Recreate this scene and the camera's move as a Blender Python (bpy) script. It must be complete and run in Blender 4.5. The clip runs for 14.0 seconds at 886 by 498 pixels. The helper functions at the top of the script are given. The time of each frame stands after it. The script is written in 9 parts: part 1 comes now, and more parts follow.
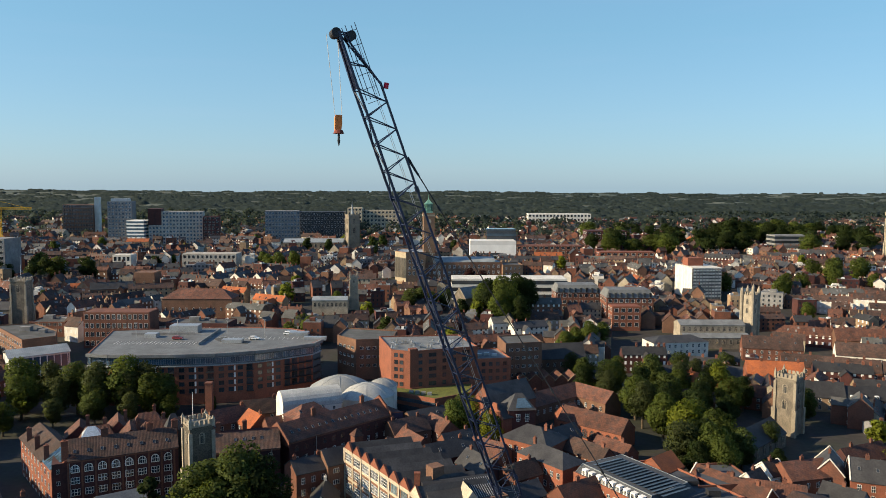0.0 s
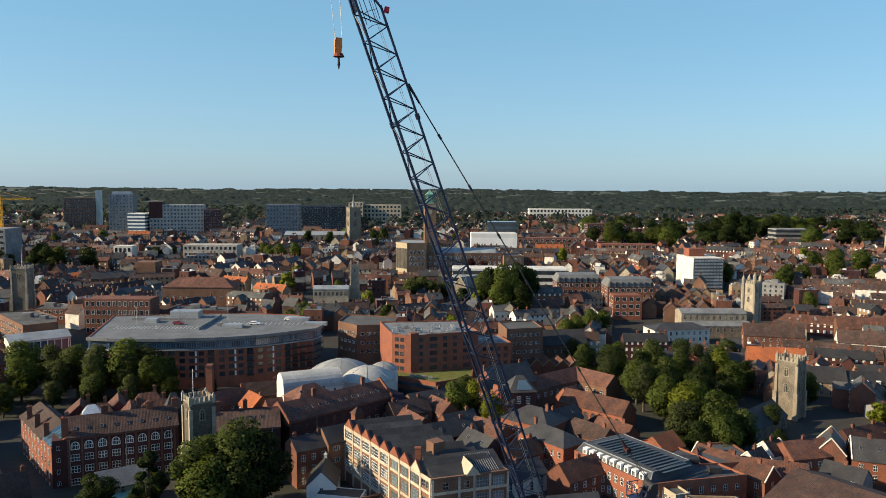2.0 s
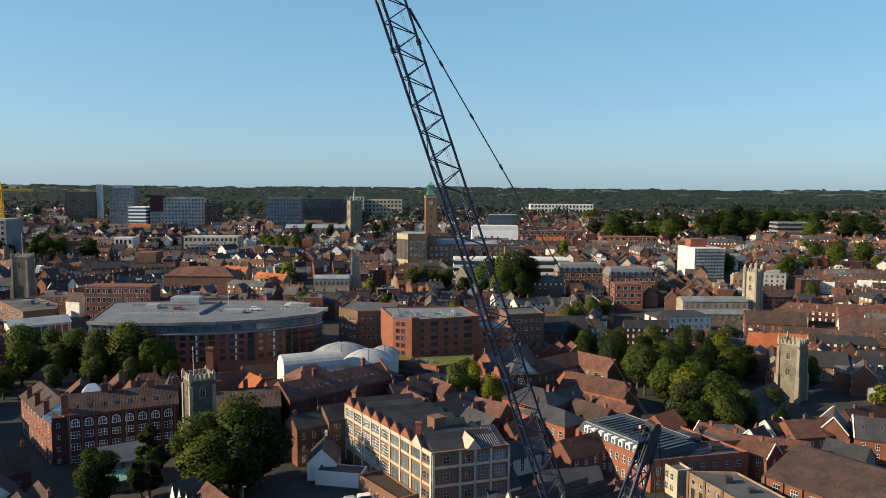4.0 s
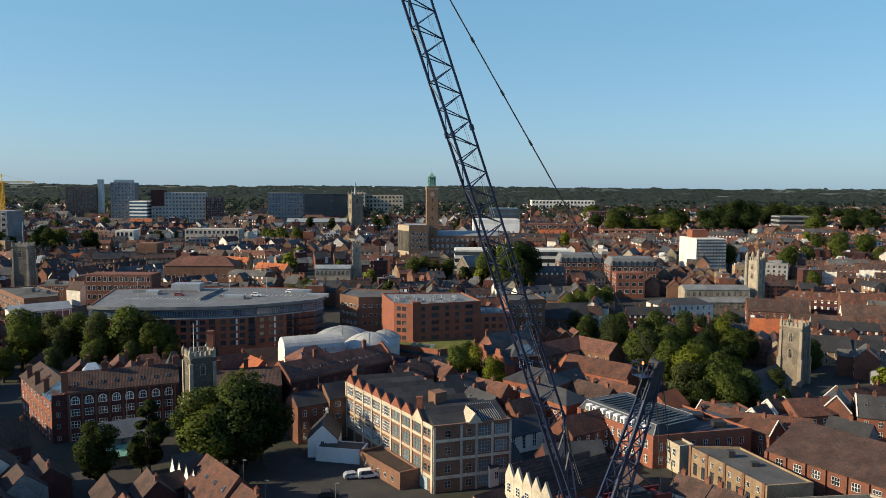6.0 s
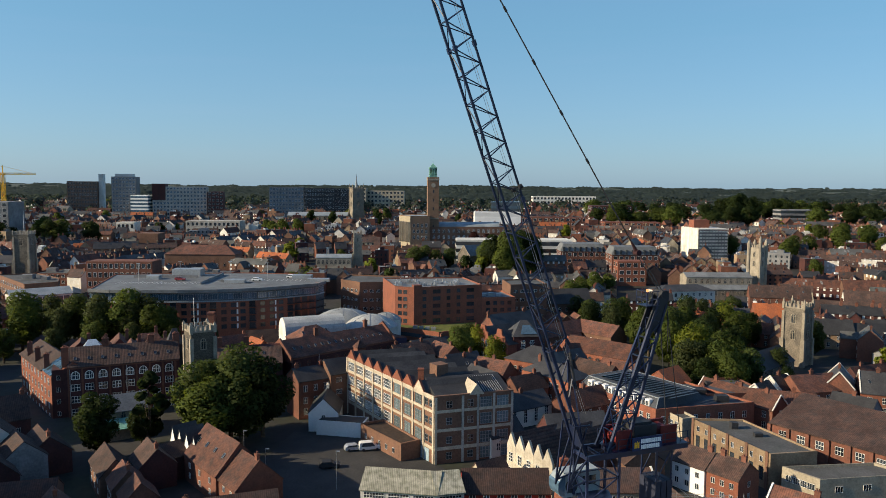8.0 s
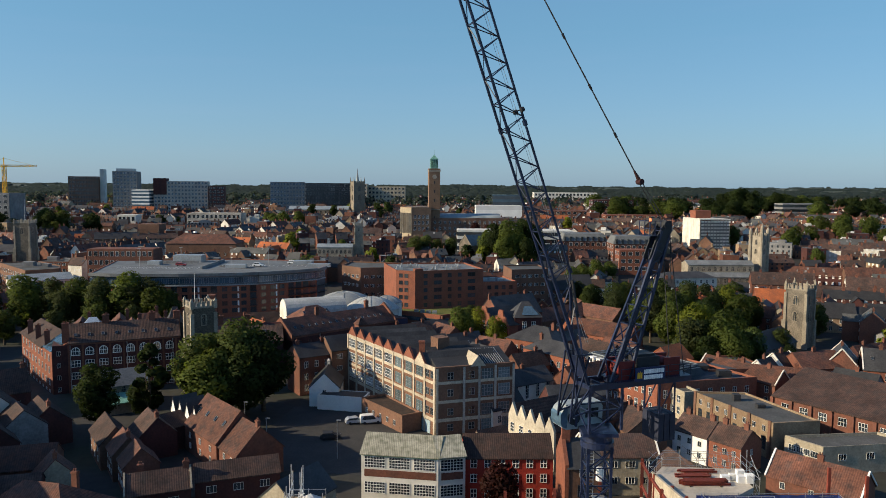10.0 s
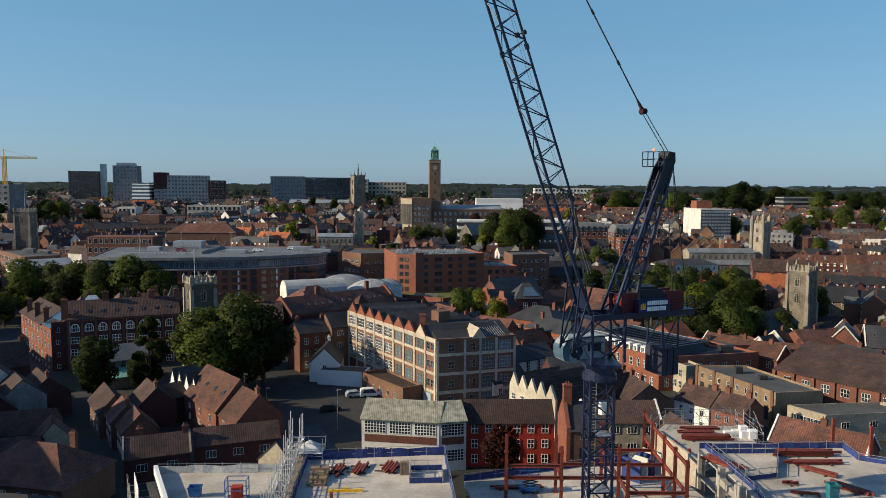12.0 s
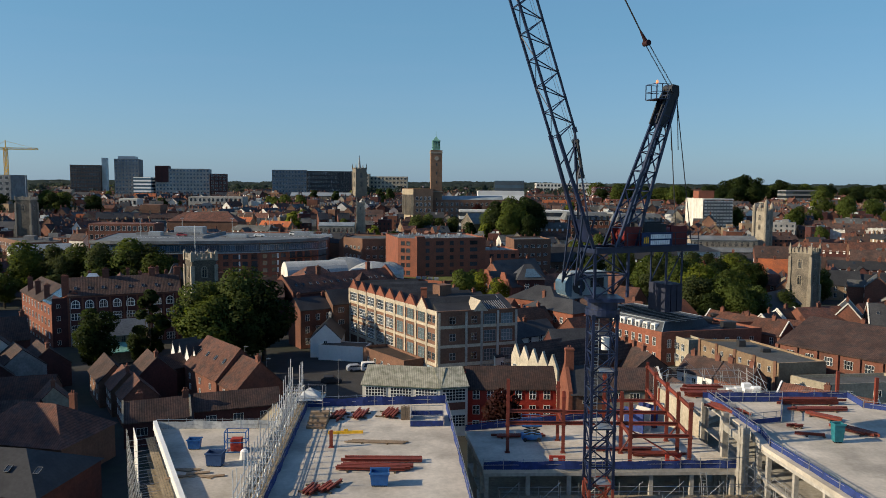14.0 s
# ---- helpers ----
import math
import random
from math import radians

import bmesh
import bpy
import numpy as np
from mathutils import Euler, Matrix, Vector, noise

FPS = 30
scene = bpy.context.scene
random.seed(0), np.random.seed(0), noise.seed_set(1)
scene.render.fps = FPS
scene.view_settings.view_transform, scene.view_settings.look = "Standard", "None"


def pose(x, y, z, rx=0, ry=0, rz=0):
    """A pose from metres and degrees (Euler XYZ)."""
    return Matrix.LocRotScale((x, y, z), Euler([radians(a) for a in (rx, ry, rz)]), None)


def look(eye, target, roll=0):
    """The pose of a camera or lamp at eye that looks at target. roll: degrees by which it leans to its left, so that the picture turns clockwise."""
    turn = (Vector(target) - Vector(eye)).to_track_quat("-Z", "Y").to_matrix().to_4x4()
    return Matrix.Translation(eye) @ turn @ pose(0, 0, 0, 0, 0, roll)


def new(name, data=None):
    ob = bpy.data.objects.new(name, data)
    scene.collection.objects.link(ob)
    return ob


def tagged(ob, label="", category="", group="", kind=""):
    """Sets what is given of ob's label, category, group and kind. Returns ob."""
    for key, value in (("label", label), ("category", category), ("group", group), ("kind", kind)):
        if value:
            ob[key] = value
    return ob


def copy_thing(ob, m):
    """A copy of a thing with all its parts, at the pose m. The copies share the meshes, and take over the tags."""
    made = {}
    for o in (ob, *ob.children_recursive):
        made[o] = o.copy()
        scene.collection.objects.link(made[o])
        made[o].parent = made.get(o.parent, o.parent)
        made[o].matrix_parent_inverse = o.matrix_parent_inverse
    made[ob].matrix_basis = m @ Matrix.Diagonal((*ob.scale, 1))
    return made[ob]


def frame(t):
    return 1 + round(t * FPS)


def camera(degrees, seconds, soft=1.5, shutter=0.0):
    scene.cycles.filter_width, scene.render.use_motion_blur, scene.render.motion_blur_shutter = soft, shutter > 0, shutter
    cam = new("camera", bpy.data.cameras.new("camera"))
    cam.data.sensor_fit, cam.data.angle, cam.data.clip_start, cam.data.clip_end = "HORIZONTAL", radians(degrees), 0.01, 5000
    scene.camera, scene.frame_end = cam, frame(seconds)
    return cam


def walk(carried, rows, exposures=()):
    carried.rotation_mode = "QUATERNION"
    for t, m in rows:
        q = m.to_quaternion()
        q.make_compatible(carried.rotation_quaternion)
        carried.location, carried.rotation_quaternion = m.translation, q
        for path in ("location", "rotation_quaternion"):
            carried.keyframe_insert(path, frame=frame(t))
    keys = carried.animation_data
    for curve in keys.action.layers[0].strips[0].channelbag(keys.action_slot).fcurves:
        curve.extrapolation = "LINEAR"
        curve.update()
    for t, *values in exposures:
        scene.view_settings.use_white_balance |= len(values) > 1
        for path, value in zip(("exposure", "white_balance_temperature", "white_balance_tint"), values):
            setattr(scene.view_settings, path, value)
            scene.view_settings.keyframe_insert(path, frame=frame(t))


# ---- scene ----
cam = camera(62, 14.0, soft=0.9)
# seconds, place, heading, tilt, roll
ROWS = [
    (0, -0.22, -0.16, 80.88, 0.582, -4.741, 0.261),
    (0.5, -0.25, -0.24, 79.58, 0.571, -4.758, 0.295),
    (1, -0.23, -0.23, 78.23, 0.548, -4.783, 0.322),
    (1.5, -0.18, -0.18, 76.86, 0.519, -4.813, 0.341),
    (2, -0.16, -0.13, 75.48, 0.499, -4.845, 0.355),
    (2.5, -0.19, -0.07, 74.10, 0.488, -4.874, 0.373),
    (3, -0.23, -0.03, 72.76, 0.475, -4.900, 0.393),
    (5.5, -0.01, 0.11, 65.77, 0.351, -4.943, 0.361),
    (6, -0.07, 0.21, 64.27, 0.332, -4.935, 0.367),
    (6.5, -0.10, 0.32, 62.70, 0.315, -4.929, 0.375),
    (7, -0.11, 0.38, 61.07, 0.296, -4.921, 0.382),
    (7.5, -0.12, 0.40, 59.46, 0.272, -4.912, 0.382),
    (8, -0.11, 0.39, 57.85, 0.250, -4.909, 0.374),
    (10.5, -0.07, 0.38, 50.22, 0.146, -4.876, 0.345),
    (11, -0.06, 0.47, 48.70, 0.135, -4.872, 0.334),
    (11.5, -0.07, 0.53, 47.25, 0.130, -4.877, 0.328),
    (12, -0.08, 0.59, 45.83, 0.123, -4.896, 0.334),
    (12.5, -0.08, 0.64, 44.44, 0.103, -4.932, 0.348),
    (13, -0.07, 0.69, 43.06, 0.074, -4.967, 0.355),
    (13.5, -0.04, 0.74, 41.70, 0.040, -4.981, 0.353),
    (14, 0.00, 0.77, 40.31, 0.000, -4.992, 0.347),
]
walk(cam, [(t, pose(x, y, z, 90 + tilt, 0, -head) @ pose(0, 0, 0, 0, 0, roll)) for t, x, y, z, head, tilt, roll in ROWS],
     exposures=[(0, 0.69, 7500, 5), (7.5, 0.46, 7080, 5), (14, 0.17, 6820, 5)])

# ---- daylight: low morning sun from the left ----
SUN_EL, SUN_AZ = radians(24), radians(-101)
to_sun = Vector((math.sin(SUN_AZ) * math.cos(SUN_EL), math.cos(SUN_AZ) * math.cos(SUN_EL), math.sin(SUN_EL)))
world = bpy.data.worlds.new("sky")
scene.world = world
world.use_nodes = True
sky = world.node_tree.nodes.new("ShaderNodeTexSky")
sky.sky_type = "NISHITA"
sky.sun_disc = False
sky.sun_elevation, sky.sun_rotation = SUN_EL, SUN_AZ % (2 * math.pi)
sky.air_density, sky.dust_density, sky.ozone_density = 1.0, 0.8, 8.0
veil = world.node_tree.nodes.new("ShaderNodeMix")     # thin summer haze evens the low sky out
veil.data_type = "RGBA"
up = world.node_tree.nodes.new("ShaderNodeTexCoord")
split = world.node_tree.nodes.new("ShaderNodeSeparateXYZ")
thick = world.node_tree.nodes.new("ShaderNodeMapRange")     # the haze lies low and thins out overhead
for k, v in zip((1, 2, 3, 4), (0.2, 0.6, 0.6, 0.0)):
    thick.inputs[k].default_value = v
world.node_tree.links.new(up.outputs["Generated"], split.inputs[0])
world.node_tree.links.new(split.outputs[2], thick.inputs[0])
world.node_tree.links.new(thick.outputs[0], veil.inputs[0])
tone = world.node_tree.nodes.new("ShaderNodeMix")     # paler towards the horizon
tone.data_type = "RGBA"
low = world.node_tree.nodes.new("ShaderNodeMapRange")
for k, v in zip((1, 2, 3, 4), (0.0, 0.2, 0.0, 1.0)):
    low.inputs[k].default_value = v
wisp_at = world.node_tree.nodes.new("ShaderNodeMapping")
wisp_at.inputs["Scale"].default_value = (2.2, 2.2, 34.0)
wisp = world.node_tree.nodes.new("ShaderNodeTexNoise")
wisp.inputs["Scale"].default_value = 1.6
wisp.inputs["Detail"].default_value = 5
thin_cloud = world.node_tree.nodes.new("ShaderNodeMapRange")     # a few thin wisps of cloud, low down
for k, v in zip((1, 2, 3, 4), (0.55, 0.8, 0.0, 0.14)):
    thin_cloud.inputs[k].default_value = v
shift = world.node_tree.nodes.new("ShaderNodeMath")
shift.operation = "SUBTRACT"
world.node_tree.links.new(split.outputs[2], low.inputs[0])
world.node_tree.links.new(up.outputs["Generated"], wisp_at.inputs[0])
world.node_tree.links.new(wisp_at.outputs[0], wisp.inputs["Vector"])
world.node_tree.links.new(wisp.outputs[0], thin_cloud.inputs[0])
world.node_tree.links.new(low.outputs[0], shift.inputs[0])
world.node_tree.links.new(thin_cloud.outputs[0], shift.inputs[1])
world.node_tree.links.new(shift.outputs[0], tone.inputs[0])
tone.inputs[6].default_value, tone.inputs[7].default_value = (1.8, 2.78, 4.08, 1), (1.17, 2.56, 3.8, 1)
world.node_tree.links.new(tone.outputs[2], veil.inputs[7])
world.node_tree.links.new(sky.outputs[0], veil.inputs[6])
world.node_tree.links.new(veil.outputs[2], world.node_tree.nodes["Background"].inputs[0])
world.node_tree.nodes["Background"].inputs[1].default_value = 0.13
sun_data = bpy.data.lights.new("sun", "SUN")
sun_data.energy, sun_data.angle, sun_data.color = 5.0, radians(0.5), (1.0, 0.84, 0.64)
sun = new("sun", sun_data)
sun.matrix_world = look(to_sun * 300, (0, 0, 0))

# ---- materials ----
def mat(name, col, rough=0.85, metal=0.0, fine=0.18, coarse=0.2, fine_scale=2.5, coarse_scale=0.12, per=0.12, bump=0.0,
        stripes=None, stripe_dark=0.25, stripe_dist=1.0, spec=0.3, tint=None):
    """A surface: base colour varied at two scales, from piece to piece, with optional ribs along x or y of the part."""
    if max(col) < 0.5:
        col = tuple(c * 0.88 for c in col)
        tint = tint and tuple(c * 0.88 for c in tint)
    m = bpy.data.materials.new(name)
    m.use_nodes = True
    nt = m.node_tree
    n, ln = nt.nodes, nt.links
    b = n["Principled BSDF"]
    b.inputs["Roughness"].default_value = rough
    b.inputs["Metallic"].default_value = metal
    b.inputs["Specular IOR Level"].default_value = spec
    co = n.new("ShaderNodeTexCoord")
    last = None

    def noise_tex(scale, detail=3):
        t = n.new("ShaderNodeTexNoise")
        t.inputs["Scale"].default_value = scale
        t.inputs["Detail"].default_value = detail
        ln.new(co.outputs["Object"], t.inputs["Vector"])
        return t

    def ranged(sock, lo, hi, a=0.3, c=0.7):
        r = n.new("ShaderNodeMapRange")
        r.inputs[1].default_value, r.inputs[2].default_value = a, c
        r.inputs[3].default_value, r.inputs[4].default_value = lo, hi
        ln.new(sock, r.inputs[0])
        return r.outputs[0]

    def times(x, y):
        t = n.new("ShaderNodeMath")
        t.operation = "MULTIPLY"
        ln.new(x, t.inputs[0])
        ln.new(y, t.inputs[1])
        return t.outputs[0]

    f1, f2 = noise_tex(fine_scale), noise_tex(coarse_scale, 5)
    k = times(ranged(f1.outputs[0], 1 - fine, 1 + fine), ranged(f2.outputs[0], 1 - coarse, 1 + coarse))
    info = n.new("ShaderNodeObjectInfo")
    k = times(k, ranged(info.outputs["Random"], 1 - per, 1 + per, 0, 1))
    height = f1.outputs[0]
    if stripes:
        w = n.new("ShaderNodeTexWave")
        w.bands_direction = stripes[0]
        w.inputs["Scale"].default_value = 0.314 / stripes[1]
        w.inputs["Distortion"].default_value = stripe_dist
        w.inputs["Detail"].default_value = 2
        w.inputs["Detail Scale"].default_value = 3
        ln.new(co.outputs["Object"], w.inputs["Vector"])
        k = times(k, ranged(w.outputs["Fac"], 1 - stripe_dark, 1 + 0.3 * stripe_dark, 0, 0.6))
        height = w.outputs["Fac"]
    hsv = n.new("ShaderNodeHueSaturation")
    ln.new(k, hsv.inputs["Value"])
    if tint:
        mix = n.new("ShaderNodeMix")
        mix.data_type = "RGBA"
        mix.inputs["A"].default_value, mix.inputs["B"].default_value = (*col, 1), (*tint, 1)
        ln.new(ranged(noise_tex(coarse_scale * 3.1, 6).outputs[0], 0, 1, 0.42, 0.66), mix.inputs["Factor"])
        ln.new(mix.outputs["Result"], hsv.inputs["Color"])
    else:
        hsv.inputs["Color"].default_value = (*col, 1)
    ln.new(hsv.outputs[0], b.inputs["Base Color"])
    if bump:
        bp = n.new("ShaderNodeBump")
        bp.inputs["Distance"].default_value = bump
        bp.inputs["Strength"].default_value = 0.6
        ln.new(height, bp.inputs["Height"])
        ln.new(bp.outputs[0], b.inputs["Normal"])
    return m


BRICK = mat("brick_red", (0.19, 0.075, 0.05), tint=(0.135, 0.062, 0.045), bump=0.01)
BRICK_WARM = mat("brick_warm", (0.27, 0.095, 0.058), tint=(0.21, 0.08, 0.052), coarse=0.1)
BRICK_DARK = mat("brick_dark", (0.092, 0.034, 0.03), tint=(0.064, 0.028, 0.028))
BRICK_BUFF = mat("brick_buff", (0.31, 0.225, 0.145), tint=(0.25, 0.165, 0.105))
BRICK_BROWN = mat("brick_brown", (0.19, 0.1, 0.066), tint=(0.15, 0.083, 0.058))
TILE_RED = mat("tile_red", (0.15, 0.064, 0.044), tint=(0.088, 0.05, 0.042), coarse=0.32, coarse_scale=0.22, fine=0.28, stripes=("X", 0.35), bump=0.03, per=0.25)
TILE_BROWN = mat("tile_brown", (0.09, 0.052, 0.042), tint=(0.055, 0.04, 0.036), coarse=0.32, coarse_scale=0.22, fine=0.28, stripes=("X", 0.35), bump=0.03, per=0.3)
TILE_ORANGE = mat("tile_orange", (0.42, 0.12, 0.045), tint=(0.3, 0.1, 0.05), stripes=("X", 0.35), bump=0.03, per=0.12)
SLATE = mat("slate", (0.055, 0.055, 0.057), tint=(0.038, 0.038, 0.041), rough=0.6, per=0.3)
FELT = mat("roof_felt", (0.10, 0.10, 0.10), tint=(0.075, 0.08, 0.075), coarse=0.3)
LEAD = mat("lead_sheet", (0.30, 0.33, 0.35), tint=(0.24, 0.28, 0.30), rough=0.55, stripes=("X", 0.7), stripe_dark=0.12, stripe_dist=0.0)
GREY_ROOF = mat("grey_roof_sheet", (0.19, 0.2, 0.205), tint=(0.145, 0.155, 0.16), rough=0.7)
ASBESTOS = mat("weathered_sheet_roof", (0.40, 0.38, 0.30), tint=(0.22, 0.22, 0.16), coarse_scale=0.4, stripes=("X", 0.3), stripe_dark=0.3)
CONCRETE = mat("concrete", (0.46, 0.43, 0.38), tint=(0.36, 0.33, 0.29), coarse_scale=0.15, bump=0.01)
SLAB = mat("screed", (0.54, 0.48, 0.40), tint=(0.37, 0.33, 0.275), coarse_scale=0.09, fine=0.1, rough=0.75)
STONE = mat("limestone", (0.37, 0.32, 0.25), tint=(0.27, 0.235, 0.185))
FLINT = mat("flint", (0.19, 0.16, 0.125), tint=(0.12, 0.105, 0.085), fine=0.4, fine_scale=4)
RENDER_W = mat("white_render", (0.66, 0.63, 0.57), tint=(0.54, 0.51, 0.45), coarse=0.08, fine=0.05)
RENDER_C = mat("cream_render", (0.46, 0.40, 0.30), tint=(0.37, 0.32, 0.24), coarse=0.1)
RENDER_G = mat("grey_render", (0.24, 0.24, 0.24), tint=(0.18, 0.18, 0.185))
RED_PAINT = mat("red_paint", (0.42, 0.045, 0.03), tint=(0.34, 0.045, 0.03), coarse=0.1)
WHITE = mat("white_paint", (0.78, 0.77, 0.74), rough=0.5, fine=0.05, coarse=0.08)
DARK = mat("dark_metal", (0.035, 0.036, 0.04), rough=0.6)
ALU = mat("grey_metal", (0.42, 0.43, 0.44), rough=0.45, metal=0.6)
GLASS = mat("window_glass", (0.035, 0.045, 0.055), rough=0.08, fine=0.3, per=0.5, spec=0.7)
GLASS_B = mat("blue_glass", (0.07, 0.12, 0.17), rough=0.12, per=0.4, spec=0.7)
COPPER = mat("green_copper", (0.22, 0.45, 0.36), tint=(0.14, 0.34, 0.28), coarse_scale=0.5, rough=0.7)
STEEL_BLUE = mat("blue_steel", (0.014, 0.023, 0.062), tint=(0.011, 0.017, 0.042), rough=0.42, coarse_scale=0.5, per=0.2, spec=0.5)
OXIDE = mat("red_oxide_steel", (0.26, 0.055, 0.035), tint=(0.18, 0.045, 0.03), rough=0.65)
BLUE_NET = mat("blue_netting", (0.03, 0.055, 0.21), tint=(0.025, 0.045, 0.15), coarse_scale=0.6, rough=0.7)
ORANGE = mat("orange_paint", (0.85, 0.22, 0.05), rough=0.5)
YELLOW = mat("yellow_paint", (0.75, 0.42, 0.03), rough=0.5)
BARK = mat("bark", (0.10, 0.075, 0.05), fine=0.4)
ASPHALT = mat("asphalt", (0.042, 0.041, 0.04), tint=(0.055, 0.053, 0.05), coarse_scale=0.08)
PAVING = mat("paving", (0.22, 0.20, 0.18))


def leaf_mat(name, col, col2):
    m = mat(name, col, rough=0.75, tint=col2, coarse_scale=0.12, fine_scale=1.2, fine=0.22, coarse=0.2, per=0.3, spec=0.1)
    nt = m.node_tree
    out = next(n for n in nt.nodes if n.type == "OUTPUT_MATERIAL")
    bsdf = next(n for n in nt.nodes if n.type == "BSDF_PRINCIPLED")
    thin, mix = nt.nodes.new("ShaderNodeBsdfTranslucent"), nt.nodes.new("ShaderNodeMixShader")
    thin.inputs[0].default_value = (col[0] * 1.5, col[1] * 1.5, col[2], 1)
    mix.inputs[0].default_value = 0.36
    nt.links.new(bsdf.outputs[0], mix.inputs[1])
    nt.links.new(thin.outputs[0], mix.inputs[2])
    nt.links.new(mix.outputs[0], out.inputs[0])
    return m


LEAF = leaf_mat("foliage", (0.095, 0.122, 0.028), (0.06, 0.085, 0.022))
LEAF_DARK = leaf_mat("dark_foliage", (0.036, 0.054, 0.016), (0.024, 0.038, 0.013))
LEAF_BRIGHT = leaf_mat("bright_foliage", (0.16, 0.18, 0.025), (0.11, 0.14, 0.025))
LEAF_MID = leaf_mat("mid_foliage", (0.075, 0.098, 0.028), (0.052, 0.074, 0.024))
LEAF_GREY = leaf_mat("willow_foliage", (0.07, 0.085, 0.034), (0.045, 0.06, 0.024))
LEAF_RED = leaf_mat("copper_foliage", (0.055, 0.018, 0.018), (0.04, 0.02, 0.016))
# bluish tint of distance haze is put into the far leaves' base colour
LEAF_HAZED = leaf_mat("hazed_far_foliage", (0.056, 0.076, 0.068), (0.04, 0.057, 0.055))


# ---- shapes ----
class Shape:
    """Corners and faces gathered for one part."""

    def __init__(self):
        self.v, self.f = [], []

    def add(self, verts, faces):
        k = len(self.v)
        self.v += [tuple(p) for p in verts]
        self.f += [tuple(k + i for i in q) for q in faces]
        return self

    def box(self, x0, x1, y0, y1, z0, z1):
        return self.add([(x0, y0, z0), (x1, y0, z0), (x1, y1, z0), (x0, y1, z0), (x0, y0, z1), (x1, y0, z1), (x1, y1, z1), (x0, y1, z1)],
                        [(3, 2, 1, 0), (4, 5, 6, 7), (0, 1, 5, 4), (1, 2, 6, 5), (2, 3, 7, 6), (3, 0, 4, 7)])

    def prism(self, ring, z0, z1):
        n = len(ring)
        return self.add([(x, y, z0) for x, y in ring] + [(x, y, z1) for x, y in ring],
                        [tuple(range(n - 1, -1, -1)), tuple(range(n, 2 * n))] + [(i, (i + 1) % n, n + (i + 1) % n, n + i) for i in range(n)])

    def extrude_x(self, ring, x0, x1):
        """A ring in y and z, drawn out along x."""
        n = len(ring)
        return self.add([(x0, y, z) for y, z in ring] + [(x1, y, z) for y, z in ring],
                        [tuple(range(n)), tuple(range(2 * n - 1, n - 1, -1))] + [((i + 1) % n, i, n + i, n + (i + 1) % n) for i in range(n)])

    def extrude_y(self, ring, y0, y1):
        n = len(ring)
        return self.add([(x, y0, z) for x, z in ring] + [(x, y1, z) for x, z in ring],
                        [tuple(range(n - 1, -1, -1)), tuple(range(n, 2 * n))] + [(i, (i + 1) % n, n + (i + 1) % n, n + i) for i in range(n)])

    def beam(self, p, q, w, h=0):
        p, q = Vector(p), Vector(q)
        d = (q - p).normalized()
        s = d.cross((0, 0, 1))
        s = (s if s.length > 1e-3 else Vector((1, 0, 0))).normalized()
        u = s.cross(d).normalized()
        s, u = s * w / 2, u * (h or w) / 2
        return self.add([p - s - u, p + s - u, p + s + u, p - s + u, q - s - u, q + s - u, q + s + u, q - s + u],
                        [(3, 2, 1, 0), (4, 5, 6, 7), (0, 1, 5, 4), (1, 2, 6, 5), (2, 3, 7, 6), (3, 0, 4, 7)])

    def rod(self, p, q, r, r2=None, n=6):
        p, q = Vector(p), Vector(q)
        r2 = r if r2 is None else r2
        d = (q - p).normalized()
        s = d.cross((0, 0, 1))
        s = (s if s.length > 1e-3 else Vector((1, 0, 0))).normalized()
        u = s.cross(d)
        a = [2 * math.pi * i / n for i in range(n)]
        return self.add([p + (s * math.cos(t) + u * math.sin(t)) * r for t in a] + [q + (s * math.cos(t) + u * math.sin(t)) * r2 for t in a],
                        [tuple(range(n - 1, -1, -1)), tuple(range(n, 2 * n))] + [(i, (i + 1) % n, n + (i + 1) % n, n + i) for i in range(n)])

    def pyramid(self, x0, x1, y0, y1, z0, z1):
        return self.add([(x0, y0, z0), (x1, y0, z0), (x1, y1, z0), (x0, y1, z0), ((x0 + x1) / 2, (y0 + y1) / 2, z1)],
                        [(3, 2, 1, 0), (0, 1, 4), (1, 2, 4), (2, 3, 4), (3, 0, 4)])

    def hip(self, x0, x1, y0, y1, z0, z1, inset):
        """A hipped roof with its ridge along x."""
        ym = (y0 + y1) / 2
        return self.add([(x0, y0, z0), (x1, y0, z0), (x1, y1, z0), (x0, y1, z0), (x0 + inset, ym, z1), (x1 - inset, ym, z1)],
                        [(3, 2, 1, 0), (0, 1, 5, 4), (1, 2, 5), (2, 3, 4, 5), (3, 0, 4)])

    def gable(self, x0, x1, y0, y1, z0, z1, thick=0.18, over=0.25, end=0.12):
        """A pitched roof, two slabs with their ridge along x."""
        ym = (y0 + y1) / 2
        s = (z1 - z0) / (ym - y0)
        a, b = y0 - over, y1 + over
        za = z0 - over * s
        ring = [(a, za), (ym, z1), (b, za), (b, za + thick), (ym, z1 + thick), (a, za + thick)]
        k = len(self.v)
        self.v += [(x0 - end, y, z) for y, z in ring] + [(x1 + end, y, z) for y, z in ring]
        q = [(0, 1, 4, 5), (1, 2, 3, 4), (11, 10, 7, 6), (10, 9, 8, 7), (1, 0, 6, 7), (2, 1, 7, 8), (5, 4, 10, 11), (4, 3, 9, 10), (0, 5, 11, 6), (3, 2, 8, 9)]
        self.f += [tuple(k + i for i in p) for p in q]
        return self

    def mesh(self, name):
        me = bpy.data.meshes.new(name)
        me.from_pydata(self.v, [], self.f)
        me.update()
        return me


